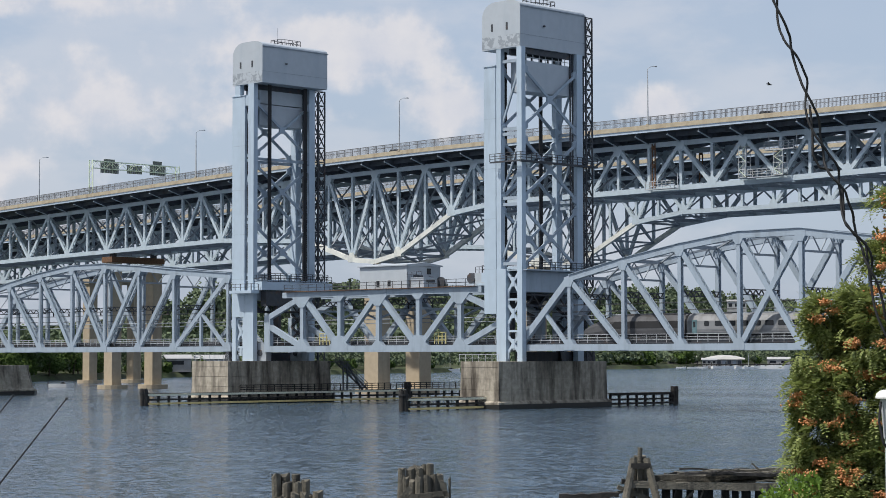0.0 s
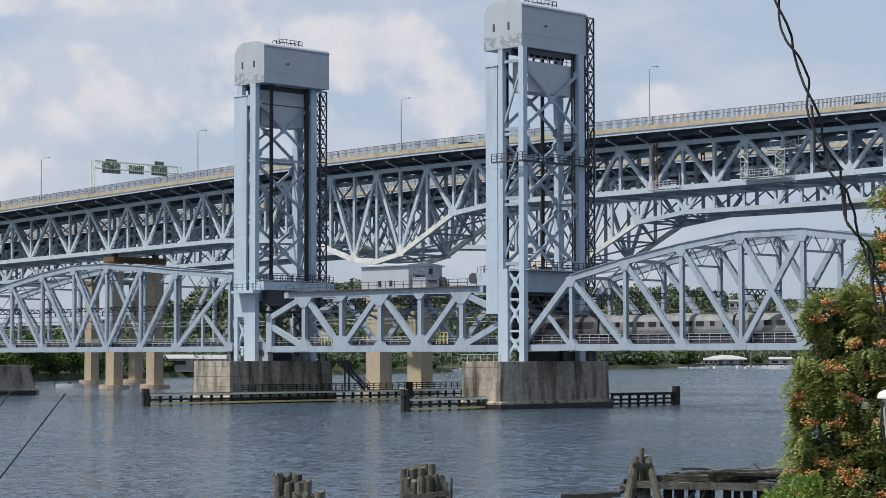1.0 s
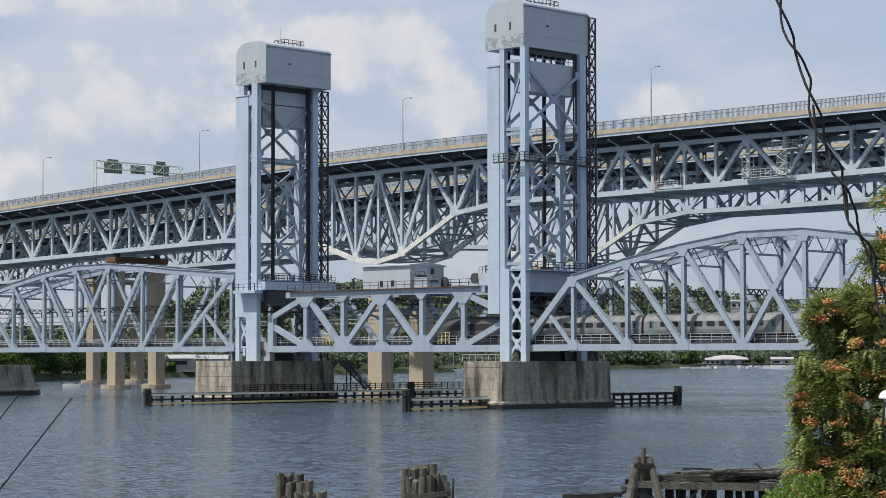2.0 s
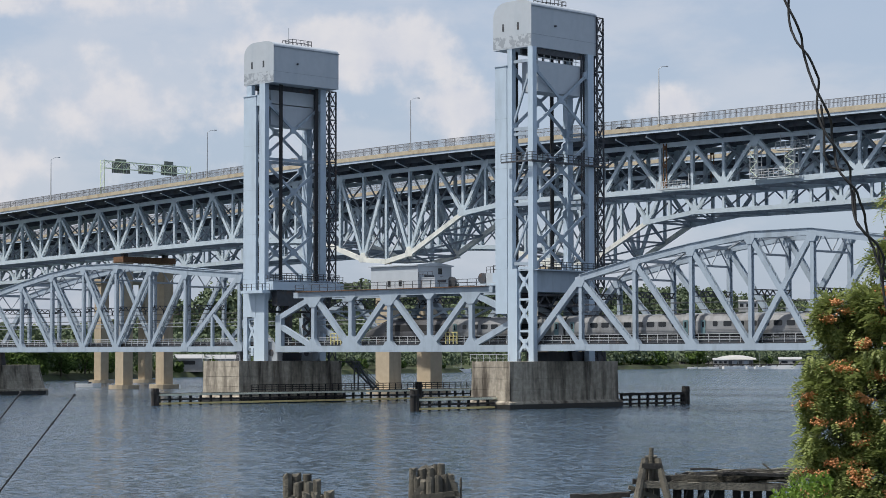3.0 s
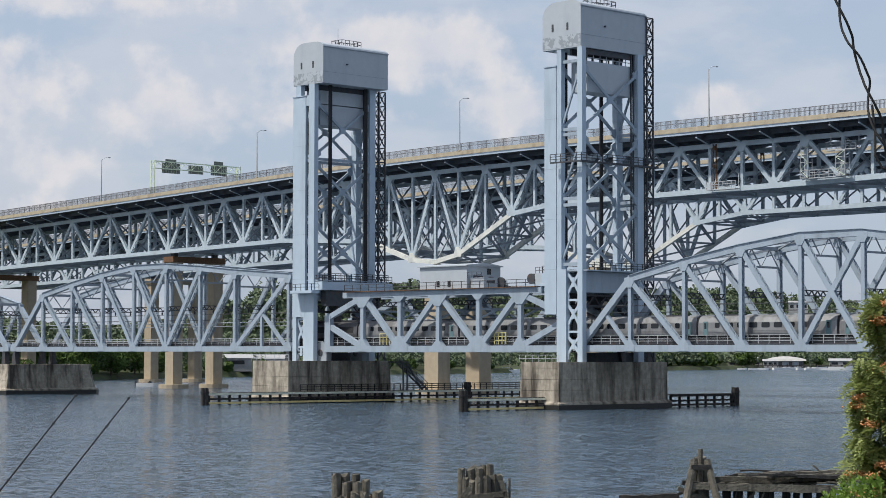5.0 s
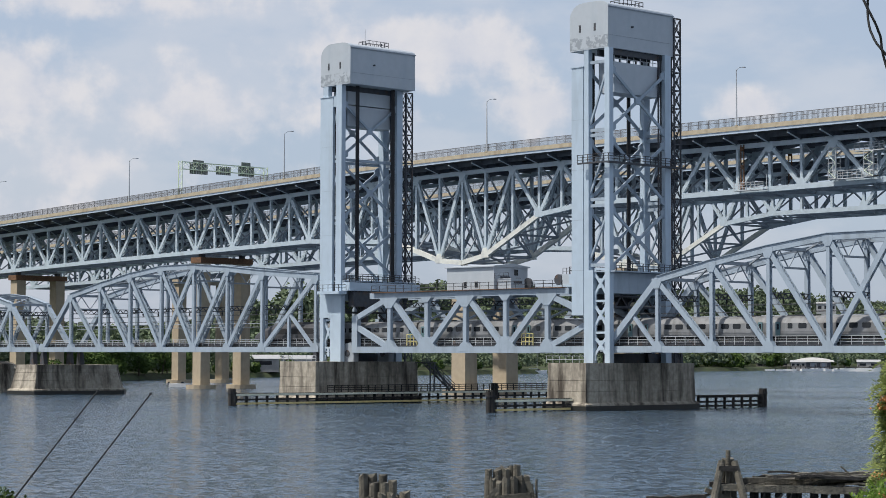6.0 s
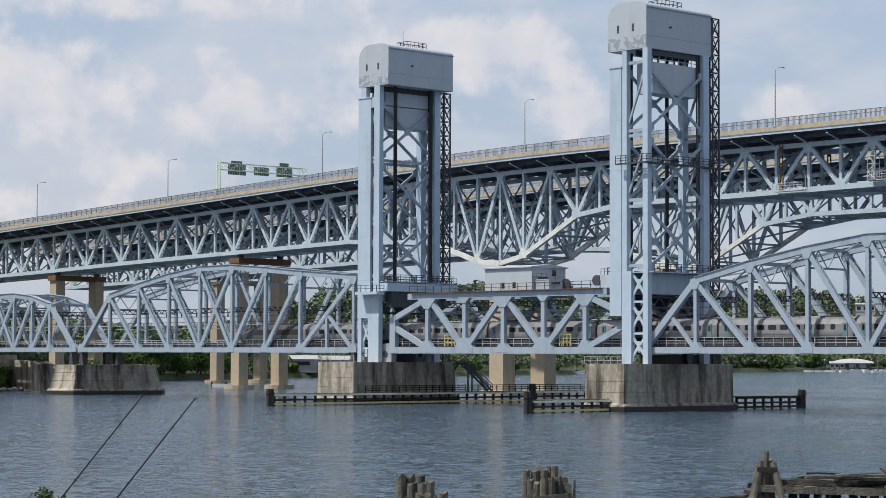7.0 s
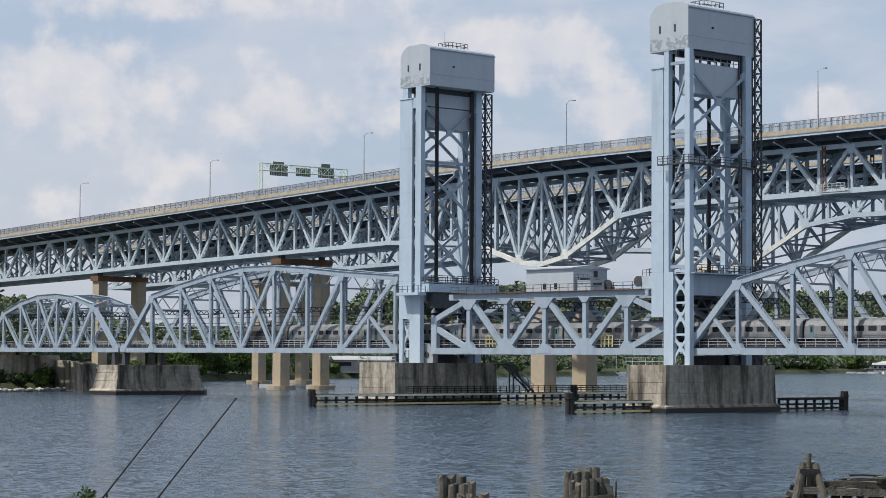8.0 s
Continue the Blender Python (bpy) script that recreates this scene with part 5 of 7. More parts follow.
OLIVE_LEAF = island_material("rowan leaflets", (0.09, 0.13, 0.04), (0.38, 0.43, 0.155), 0.45, 0.35)
LIME_LEAF = island_material("bright green shrub leaves", (0.10, 0.19, 0.03), (0.26, 0.38, 0.08), 0.5, 0.3)
BERRY = island_material("orange rowan berries", (0.55, 0.22, 0.09), (0.82, 0.44, 0.21), 0.6, 0.25)
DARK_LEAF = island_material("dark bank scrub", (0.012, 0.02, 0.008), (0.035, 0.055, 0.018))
BARK = material("grey-brown bark", (0.09, 0.075, 0.06), 0.95, grain=0.3, grain_scale=8, bump=0.5, bump_scale=30)
BRICK = material("red brick wall", (0.30, 0.13, 0.09), 0.9, grain=0.15, grain_scale=1.0)
ROOF_GREY = material("pale metal roof", (0.38, 0.38, 0.38), 0.6, grain=0.08, grain_scale=0.5)
ROOF_WHITE = material("off-white membrane roof", (0.44, 0.43, 0.41), 0.7, grain=0.08, grain_scale=0.4)
RED_ROOF = material("faded red roof", (0.34, 0.10, 0.075), 0.8, grain=0.15, grain_scale=0.6)
WALL_GREY = material("grey shed wall", (0.30, 0.29, 0.28), 0.8, grain=0.15, grain_scale=0.4)
ROCK = material("pale shore rock", (0.36, 0.34, 0.30), 0.95, grain=0.25, grain_scale=0.8, vary=0.25)


ICO = bmesh.ops.create_icosphere


def blob_points(sub):
    b = B()
    ICO(b, subdivisions=sub, radius=1.0)
    vs = [v.co.copy() for v in b.verts]
    fs = [tuple(v.index for v in f.verts) for f in b.faces]
    b.free()
    return vs, fs


BLOB0 = blob_points(1)


rng = random.Random(11)
places = []
while len(places) < 8400:
    s = rng.uniform(4.2, 11.4)
    d = 6 + (520 if s < 7.4 else 300) * rng.random()
    p, n = shore_at(s)
    q = p + n * d
    if (s < 5.2 and d < 40) or (s > 8.3 and 165 < d < 265 and rng.random() < 0.5):
        continue
    r = rng.uniform(2.8, 5.2) * (1 + d / 600) * (1 + 0.35 * (s > 8.5))
    places.append((q.x, q.y, rise(s, d) + r * 0.75, r, r * rng.uniform(0.8, 1.3)))


def woodland(places, per=100):
    """Crowns of many leaf sprays, one mesh: each crown a shell of small tilted faces."""
    g = np.random.default_rng(3)
    P = np.repeat(np.array(places), per, axis=0)
    n = len(P)
    v = g.normal(size=(n, 3))
    v /= np.linalg.norm(v, axis=1)[:, None]
    v[:, 2] = np.abs(v[:, 2]) * 1.2 - 0.35
    c = P[:, :3] + v * P[:, [3, 3, 4]] * g.uniform(0.65, 1.1, (n, 1))
    u = v + g.normal(size=(n, 3)) * 0.7
    u /= np.linalg.norm(u, axis=1)[:, None]
    a = np.cross(u, g.normal(size=(n, 3)))
    a /= np.linalg.norm(a, axis=1)[:, None]
    b = np.cross(u, a)
    w = P[:, 3:4] * g.uniform(0.10, 0.21, (n, 1))
    V = np.stack((c + a * w, c + b * w * 0.8, c - a * w, c - b * w * 0.8), axis=1).reshape(-1, 3)
    F = np.arange(4 * n).reshape(-1, 4)
    me = bpy.data.meshes.new("woodland")
    me.from_pydata(V.tolist(), [], F.tolist())
    me.materials.append(WOODS)
    return tagged(new("woodland", me), "mixed green woodland covering the far hills", "woods", kind="stuff")


woodland(places)


def leafy(name, label, x, y, z, h, r, mat, seed, leaves=900, size=0.45, category="tree", lobes=9):
    """A tree: tapered trunk, limbs, and a crown of many leaf clumps gathered on lobes."""
    rg = random.Random(seed)
    t = thing(name, label, category, "trees on the bank" if category == "tree" else "")
    bm = B()
    tube(bm, [(x, y, z - 0.4), (x + 0.1 * r * rg.uniform(-1, 1), y, z + h * 0.35), (x, y, z + h * 0.75)], [0.05 * h * 0.6, 0.03 * h, 0.008 * h], 7)
    part("trunk", bm, BARK, t)
    cs = []
    for k in range(lobes):
        a = rg.uniform(0, 2 * math.pi)
        e = rg.uniform(0.15, 0.75)
        cs.append((Vector((x + math.cos(a) * r * e, y + math.sin(a) * r * e, z + h * rg.uniform(0.28, 0.85))), r * rg.uniform(0.35, 0.55)))
        bm = B()
        tube(bm, [(x, y, z + h * 0.3), cs[-1][0]], [0.02 * h, 0.006 * h], 5)
        part("limb", bm, BARK, t)
    V, F = [], []
    for k in range(leaves):
        c, rr = cs[k % lobes]
        v = Vector((rg.gauss(0, 1), rg.gauss(0, 1), rg.gauss(0, 1))).normalized()
        p = c + v * rr * rg.uniform(0.55, 1.08)
        u = (v + Vector((rg.gauss(0, .5), rg.gauss(0, .5), rg.gauss(0, .5)))).normalized()
        a = u.cross(Vector((rg.random(), rg.random(), rg.random()))).normalized()
        b = u.cross(a)
        w = size * rg.uniform(0.6, 1.3)
        o = len(V)
        V.extend((p + a * w, p + b * w * 0.7 + u * w * 0.25, p - a * w, p - b * w * 0.7 + u * w * 0.2))
        F.append((o, o + 1, o + 2, o + 3))
    me = bpy.data.meshes.new("crown")
    me.from_pydata(V, [], F)
    me.materials.append(mat)
    ob = new("crown", me)
    ob.parent = t
    return t


rg = random.Random(5)
for k in range(46):                                    # trees along the far water's edge
    s = 5.15 + k * 0.066
    p, n = shore_at(s)
    q = p + n * rg.uniform(2.5, 9)
    hh = rg.uniform(5.5, 10.5) if s < 6.4 else rg.uniform(3.2, 5.2)
    if 5.7 < s < 5.95:
        hh = 11.5
    leafy("tree", "leafy green tree at the far water's edge", q.x, q.y, 1.6, hh, hh * 0.55, SHORE_LEAF, 40 + k, 1300, 0.42)
for k in range(26):
    s = 8.62 + k * 0.05
    p, n = shore_at(s)
    q = p + n * rg.uniform(5, 26)
    hh = rg.uniform(5.0, 11.0)
    leafy("tree", "rounded green tree on the distant shore", q.x, q.y, 1.5, hh, hh * 0.6, SHORE_LEAF, 140 + k, 800, 0.8)


# ---- near end of the far bank: abutment, rocks and scrub ----
def abutment():
    a = thing("abutment", "weathered pale concrete abutment under the small truss", "abutment")
    bm = B()
    box(bm, -190, -150.5, -2.6, 13.5, -1, 8.3)
    part("stem", bm, CONCRETE, a)
    bm = B()
    prism(bm, [(-150.5, -1), (-124.0, -1), (-126.5, 3.2), (-135.0, 6.6), (-150.5, 7.2)], lambda u, v, w: (u, 12.0 + w, v), 1.5)
    part("wing_wall", bm, CONCRETE, a)
    bm = B()
    prism(bm, [(-131.5, -1), (-127.6, -1), (-129.0, 6.3), (-131.5, 6.9)], lambda u, v, w: (u, 6.0 + w, v), 4.0)
    part("buttress", bm, CONCRETE, a)
    bm = B()
    box(bm, -162.0, -159.4, -0.8, TRUSS_W + 0.8, 8.302, 8.96)
    part("bearing_shelf", bm, CONCRETE, a)


abutment()
rg = random.Random(9)
for k in range(60):
    s = 1.75 + k * 0.033
    p, n = shore_at(s)
    q = p + n * rg.uniform(-1.0, 1.6)
    r = rg.uniform(0.45, 1.1)
    bm = B()
    bv, bf = BLOB0
    vs = [bm.verts.new((c.x * r * (1 + 0.5 * noise.noise(c * 1.3 + Vector((k, 0, 0)))), c.y * r, c.z * r * 0.6)) for c in bv]
    for f in bf:
        bm.faces.new([vs[i] for i in f])
    ob = part("shore_rock", bm, ROCK)
    ob.location = (q.x, q.y, 0.35)
    tagged(ob, "pale rough boulder at the water's edge", "rock", "shore rocks")
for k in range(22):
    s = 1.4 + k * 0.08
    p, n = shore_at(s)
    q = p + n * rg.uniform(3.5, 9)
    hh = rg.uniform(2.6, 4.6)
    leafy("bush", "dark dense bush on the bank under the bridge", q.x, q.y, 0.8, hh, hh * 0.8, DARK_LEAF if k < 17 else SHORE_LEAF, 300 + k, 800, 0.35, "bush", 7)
leafy("bush", "bright green bush beside the bridge pier", -128.0, 19.0, 1.2, 5.6, 2.8, SHORE_LEAF, 390, 1200, 0.35, "bush", 8)


# ---- buildings on the far shore ----
def shed(name, label, x, y, z, lx, ly, h, turn, wall, roof, windows=6, pitch=0.15):
    b = thing(name, label, "building")
    b.matrix_world = pose(x, y, z, 0, 0, turn)
    bm = B()
    box(bm, -lx / 2, lx / 2, -ly / 2, ly / 2, -1.5, h)
    part("wall", bm, wall, b)
    bm = B()
    prism(bm, [(-ly / 2 - 0.5, h), (ly / 2 + 0.5, h), (0, h + ly * pitch)], lambda u, v, w: (-lx / 2 - 0.4 + w, u, v), lx + 0.8)
    part("roof", bm, roof, b)
    for k in range(windows):
        u = -lx / 2 + lx * (k + 0.5) / windows
        bm = B()
        box(bm, u - lx / windows * 0.28, u + lx / windows * 0.28, -ly / 2 - 0.06, -ly / 2 + 0.05, h * 0.35, h * 0.75)
        part("window", bm, GLASS_DARK, b)


def at_bearing(yaw, dist):
    """A place seen from the look-out at that bearing and distance."""
    return EYE[0] - math.sin(radians(yaw)) * dist, EYE[1] + math.cos(radians(yaw)) * dist


for label, yaw, dist, z, lx, ly, h, wall, roof, n in (
        ("low weathered boathouse with red roof", 38.05, 1335, 1.6, 10, 9, 3.2, WALL_GREY, RED_ROOF, 2),
        ("pale grey marina shed behind the wharf", 37.7, 1370, 1.6, 16, 12, 4.0, WALL_GREY, ROOF_GREY, 2),
        ("small grey harbour office with windows", 37.15, 1330, 1.6, 9, 8, 3.4, WALL_GREY, ROOF_GREY, 3),
        ("white marina building with small windows", 35.3, 1350, 1.6, 14, 10, 3.6, WALL_GREY, ROOF_GREY, 2),
        ("red brick building on the wooded hill", 39.75, 1480, 27.0, 14, 12, 9.0, BRICK, ROOF_GREY, 5),
        ("long pale building on the wooded hill", 38.6, 1500, 25.0, 30, 12, 7.0, ROOF_GREY, ROOF_GREY, 8),
        ("pale house on the hilltop among trees", 36.4, 1560, 41.0, 14, 9, 6.0, ROOF_GREY, ROOF_GREY, 3),
        ("white industrial shed beyond the bank", 51.6, 815, 3.5, 13, 10, 3.6, WALL_GREY, ROOF_GREY, 1),
        ("pale industrial building beyond the bank", 50.5, 835, 3.5, 18, 10, 3.4, ROOF_GREY, ROOF_GREY, 2)):
    x, y = at_bearing(yaw, dist)
    shed("house" if "house on" in label else "building", label, x, y, z, lx, ly, h, yaw, wall, roof, n)


def boat_hall():
    """A long hall under one white curved roof that tapers to its ends."""
    b = thing("boat_hall", "long grey hall under a white curved roof", "building")
    b.matrix_world = pose(*at_bearing(36.75, 1350), 1.5, 0, 0, 36.75)
    bm = B()
    box(bm, -11, 11, -8, 8, -1.0, 3.6)
    part("wall", bm, WALL_GREY, b)
    bm = B()
    rings = []
    for k in range(13):
        u = -1 + k / 6
        hgt = 0.8 + 2.0 * (1 - u * u)
        rings.append([bm.verts.new((u * 13, math.cos(a) * -9, 3.65 + math.sin(a) * hgt)) for a in [i * math.pi / 6 for i in range(7)]])
    for p, q in zip(rings, rings[1:]):
        for i in range(6):
            bm.faces.new((p[i], q[i], q[i + 1], p[i + 1]))
        bm.faces.new((p[0], p[6], q[6], q[0]))
    bm.faces.new(rings[0])
    bm.faces.new(rings[-1][::-1])
    bmesh.ops.recalc_face_normals(bm, faces=bm.faces[:])
    part("roof", bm, ROOF_WHITE, b, "off-white curved roof")
    for k in range(7):
        bm = B()
        u = -9.6 + k * 3.2
        box(bm, u - 1.1, u + 1.1, -8.06, -7.9, 0.2, 3.0)
        part("bay_door", bm, STEEL_OLD_SHADED if k % 2 else STEEL_DARK, b)


boat_hall()


def wharf():
    w = thing("wharf", "dark timber wharf with many piles on the far shore", "wharf")
    x, y = at_bearing(36.0, 1290)
    w.matrix_world = pose(x, y, 0, 0, 0, 36.0)
    bm = B()
    box(bm, -34, 34, -3, 3, 2.0, 2.5)
    part("deck", bm, TIMBER, w)
    for k in range(24):
        bm = B()
        u = -33 + k * 66 / 23
        tube(bm, [(u, -2.8, -3), (u, -2.8, 3.6 if k % 3 == 0 else 2.4)], 0.35, 6)
        part("timber_post", bm, TIMBER, w)


wharf()


def boat(label, L, at, turn, cabin=True, mast=0.0, engine=False):
    b = thing("motorboat" if not mast else "sailing_boat", label, "boat")
    b.matrix_world = pose(*at, 0, 0, turn)
    w = L * 0.32
    bm = B()
    st = [(-0.5, 0.9, 0.0), (-0.2, 1.0, 0.0), (0.2, 0.9, 0.02), (0.4, 0.5, 0.06), (0.5, 0.04, 0.1)]
    rings = []
    for u, k, lift in st:
        x, hw, top = u * L, w / 2 * k, 0.19 * L * (0.75 + lift * 2)
        rings.append([bm.verts.new(p) for p in ((x, -hw, top), (x, -hw * 0.98, -0.01 * L), (x, 0, -0.05 * L), (x, hw * 0.98, -0.01 * L), (x, hw, top))])
    for a, c in zip(rings, rings[1:]):
        for i in range(4):
            bm.faces.new((a[i], c[i], c[i + 1], a[i + 1]))
        bm.faces.new((a[4], c[4], c[0], a[0]))
    bm.faces.new(rings[0])
    bmesh.ops.recalc_face_normals(bm, faces=bm.faces[:])
    part("hull", bm, WHITE, b)
    if cabin:
        bm = B()
        prism(bm, [(-0.06 * L, 0.11 * L), (0.18 * L, 0.11 * L), (0.10 * L, 0.21 * L), (0.02 * L, 0.22 * L)], lambda u, v, d: (u, d - w * 0.3, v), w * 0.6)
        part("windscreen", bm, GLASS_DARK, b)
    if engine:
        bm = B()
        box(bm, -0.56 * L, -0.49 * L, -0.2, 0.2, 0.02 * L, 0.21 * L)
        part("outboard_engine", bm, BLACK, b)
    if mast:
        bm = B()
        tube(bm, [(0, 0, 0.1 * L), (0, 0, mast)], 0.08, 6)
        part("mast", bm, GALV, b)
        bm = B()
        tube(bm, [(0, 0, 0.24 * L), (-0.4 * L, 0, 0.25 * L)], 0.12, 6)
        part("boom", bm, GALV, b)
    return b


speedboat = boat("small white open motorboat with black outboard engine", 6.6, (-173, 79, 0.0), 44, engine=True)
for k, (yaw, dist, L, m) in enumerate(((35.3, 1240, 14, 0), (35.9, 1262, 11, 0), (36.9, 1265, 9, 0), (34.6, 1250, 12, 0), (44.15, 1010, 10, 12), (36.3, 1268, 8, 0), (37.35, 1275, 7, 0), (37.6, 1268, 6, 0),
                                      (36.6, 1272, 10, 0), (35.6, 1255, 9, 0), (34.95, 1246, 10, 0), (36.1, 1258, 7, 9), (37.9, 1280, 6, 0))):
    boat("white sailing boat moored on the river" if m else "white motor yacht moored by the wharf", L, (*at_bearing(yaw, dist), 0.0), yaw + 15 * (k % 3), mast=m)


# ---- things on the highway bridge ----
def street_lamp(x, y, z, top):
    l = thing("street_lamp", "slim grey street lamp with one short arm", "street lamp", "street lamps on the highway")
    bm = B()
    tube(bm, [(x, y, z), (x, y, z + (top - z) * 0.5), (x, y, top - 0.7)], [0.17, 0.13, 0.09], 8)
    part("pole", bm, GALV, l)
    bm = B()
    tube(bm, [(x, y, top - 0.75), (x, y + 0.9, top - 0.15), (x, y + 2.2, top)], 0.06, 6)
    part("arm", bm, GALV, l)
    bm = B()
    box(bm, x - 0.15, x + 0.15, y + 2.0, y + 2.7, top - 0.08, top + 0.1)
    part("lamp_head", bm, GALV, l)
    bm = B()
    box(bm, x - 0.25, x + 0.25, y - 0.25, y + 0.25, z - 0.3, z + 0.05)
    part("base", bm, CONCRETE_DECK, l)


for x in (-292.0, -227.9, -164.3, -101.1, -33.0, 34.3, 102.0):
    street_lamp(x, 65.44, rail_top(x) - 1.45, rail_top(x) + 9.8)


def sign_gantry():
    g = thing("sign_gantry", "pale green lattice sign gantry with dark-backed signs", "sign gantry")
    x = -143.0
    y0, y1 = 66.0, 93.2
    z0, zt = rail_top(x) - 1.5, 57.0
    for y in (y0, y1):
        bm = B()
        for d in (-0.75, 0.75):
            beam(bm, (x + d, y, z0 - 0.9), (x + d, y, zt), 0.18, 0.18)
        for k in range(5):
            a, b = z0 + (zt - z0) * k / 5, z0 + (zt - z0) * (k + 1) / 5
            beam(bm, (x - 0.75, y, a), (x + 0.75, y, b), 0.09, 0.09)
        part("post", bm, LAMP_GREEN, g)
    for d in (-0.6, 0.6):
        for z in (zt - 0.2, zt - 2.0):
            bm = B()
            beam(bm, (x + d, y0, z), (x + d, y1, z), 0.13, 0.13, (0, 0, 1))
            part("chord", bm, LAMP_GREEN, g)
        bm = B()
        for k in range(14):
            a, b = y0 + (y1 - y0) * k / 14, y0 + (y1 - y0) * (k + 1) / 14
            za, zb = (zt - 0.2, zt - 2.0) if k % 2 else (zt - 2.0, zt - 0.2)
            beam(bm, (x + d, a, za), (x + d, b, zb), 0.07, 0.07, (1, 0, 0))
        part("web_bracing", bm, LAMP_GREEN, g)
    for ya, yb, za, zb, tab in (SIGN_A, SIGN_B, SIGN_C):
        bm = B()
        box(bm, x - 0.92, x - 0.84, ya, yb, za, zb)
        p = part("sign_panel", bm, GREEN_SIGN, g, "dark ribbed back of a road sign")
        if tab:
            bm = B()
            box(bm, x - 0.92, x - 0.84, ya + 1.0, yb - 1.2, zb + 0.01, zb + tab)
            part("sign_tab", bm, GREEN_SIGN, p)
        n = 7
        for k in range(n):
            bm = B()
            y = ya + (yb - ya) * (k + 0.5) / n
            box(bm, x - 0.84, x - 0.76, y - 0.05, y + 0.05, za, zb)
            part("rib", bm, LAMP_GREEN if k % 3 == 1 else GALV, p)


(ya_, zb_), (yb_, za_) = (69.52, 56.67), (75.14, 54.03)
SIGN_A = (ya_, yb_, za_, zb_, 0.9)
(ya_, zb_), (yb_, za_) = (77.77, 56.48), (82.43, 54.33)
SIGN_B = (ya_, yb_, za_, zb_, 0)
(ya_, zb_), (yb_, za_) = (84.93, 57.08), (90.05, 54.35)
SIGN_C = (ya_, yb_, za_, zb_, 0.9)
sign_gantry()


def inspection_platform(x, z, L):
    p = thing("inspection_platform", "small railed inspection platform hung from the truss", "platform", "inspection platforms")
    bm = B()
    box(bm, x, x + L, 68.0, 69.4, z, z + 0.15)
    part("floor", bm, GALV, p)
    bm = B()
    railing(bm, (x, 68.05, z + 0.15), (x + L, 68.05, z + 0.15), 1.4, 1.0, 3, 0.09)
    part("railing", bm, GALV, p)
    for u in (x + 0.2, x + L - 0.2):
        bm = B()
        beam(bm, (u, 69.3, z), (u, 69.3, z + 3.0), 0.12, 0.12)
        part("hanger", bm, GALV, p)


inspection_platform(59.2, 45.5, 6.5)
inspection_platform(53.4, 40.7, 8.5)
inspection_platform(31.5, 39.8, 7.0)


def hanger_link(x):
    """The rust-streaked link by which the hung span joins the arm of the truss."""
    h = thing("hanger_link", "rust-brown hanger link in the highway truss", "hanger", "hanger links")
    za, zb = low_chord(x) + 0.3, rail_top(x) - 4.7
    for y, d in ((69.45, 0.3), (84.3, 0.3)):
        for u in (-0.45, 0.25):
            bm = B()
            box(bm, x + u, x + u + 0.2, y, y + d * 0.5, za, zb)
            part("link_plate", bm, RUST, h)
        for z in (za + 0.8, (za + zb) / 2, zb - 0.8):
            bm = B()
            tube(bm, [(x, y - 0.15, z), (x, y + d * 0.5 + 0.1, z)], 0.4, 12)
            part("pin", bm, RUST, h)


hanger_link(32.4)


def scaffold(x0, x1, z0, z1):
    """Tube scaffold hung on the outer face of the highway truss."""
    f = thing("scaffold", "grey-green tube scaffold hung on the highway truss", "scaffold", "scaffolds")
    for x in (x0, x1):
        for y in (67.9, 69.3):
            bm = B()
            tube(bm, [(x, y, z0), (x, y, z1)], 0.07, 6)
            part("standard", bm, GALV, f)
    n = 4
    for k in range(n + 1):
        z = z0 + (z1 - z0) * k / n
        for y in (67.9, 69.3):
            bm = B()
            tube(bm, [(x0, y, z), (x1, y, z)], 0.06, 6)
            part("ledger", bm, GALV, f)
        for x in (x0, x1):
            bm = B()
            tube(bm, [(x, 67.9, z), (x, 69.35, z)], 0.06, 6)
            part("transom", bm, GALV, f)
    for k in range(n):
        za, zb = z0 + (z1 - z0) * k / n, z0 + (z1 - z0) * (k + 1) / n
        bm = B()
        tube(bm, [(x0 if k % 2 else x1, 67.9, za), (x1 if k % 2 else x0, 67.9, zb)], 0.05, 6)
        part("brace", bm, LAMP_GREEN, f)
    bm = B()
    box(bm, x0 - 0.3, x1 + 0.3, 67.95, 69.25, z0 + 0.08, z0 + 0.16)
    part("deck_board", bm, TIMBER_GREY, f)


scaffold(53.6, 55.2, 40.86, 46.6)
scaffold(61.4, 63.4, 40.86, 45.4)


def car(label, paint):
    c = thing("car", label, "car", "cars on the highway")
    bm = B()
    prism(bm, [(-2.2, 0.35), (2.2, 0.35), (2.25, 0.8), (1.9, 0.98), (1.1, 1.05), (0.5, 1.6), (-1.5, 1.68), (-2.15, 1.1)], lambda u, v, w: (u, w - 0.9, v), 1.8)
    part("body", bm, paint, c)
    for s in (-0.93, 0.91):
        bm = B()
        prism(bm, [(-1.6, 1.08), (0.95, 1.08), (0.45, 1.52), (-1.4, 1.58)], lambda u, v, w: (u, s + w, v), 0.02)
        part("window", bm, GLASS_DARK, c)
    for u in (-1.4, 1.4):
        for s in (-0.85, 0.65):
            bm = B()
            tube(bm, [(u, s, 0.34), (u, s + 0.2, 0.34)], 0.34, 12)
            part("wheel", bm, BLACK, c)
    return c


CAR_DARK = material("dark car paint", (0.03, 0.035, 0.045), 0.25)
cars = [(car("dark estate car driving over the highway bridge", CAR_DARK), 60.5), (car("dark car driving over the highway bridge", CAR_DARK), -36.1)]


# ---- near shore: bank, piles, ruined jetty ----
VIEW = 44.34                                           # bearing along which the near things are set out


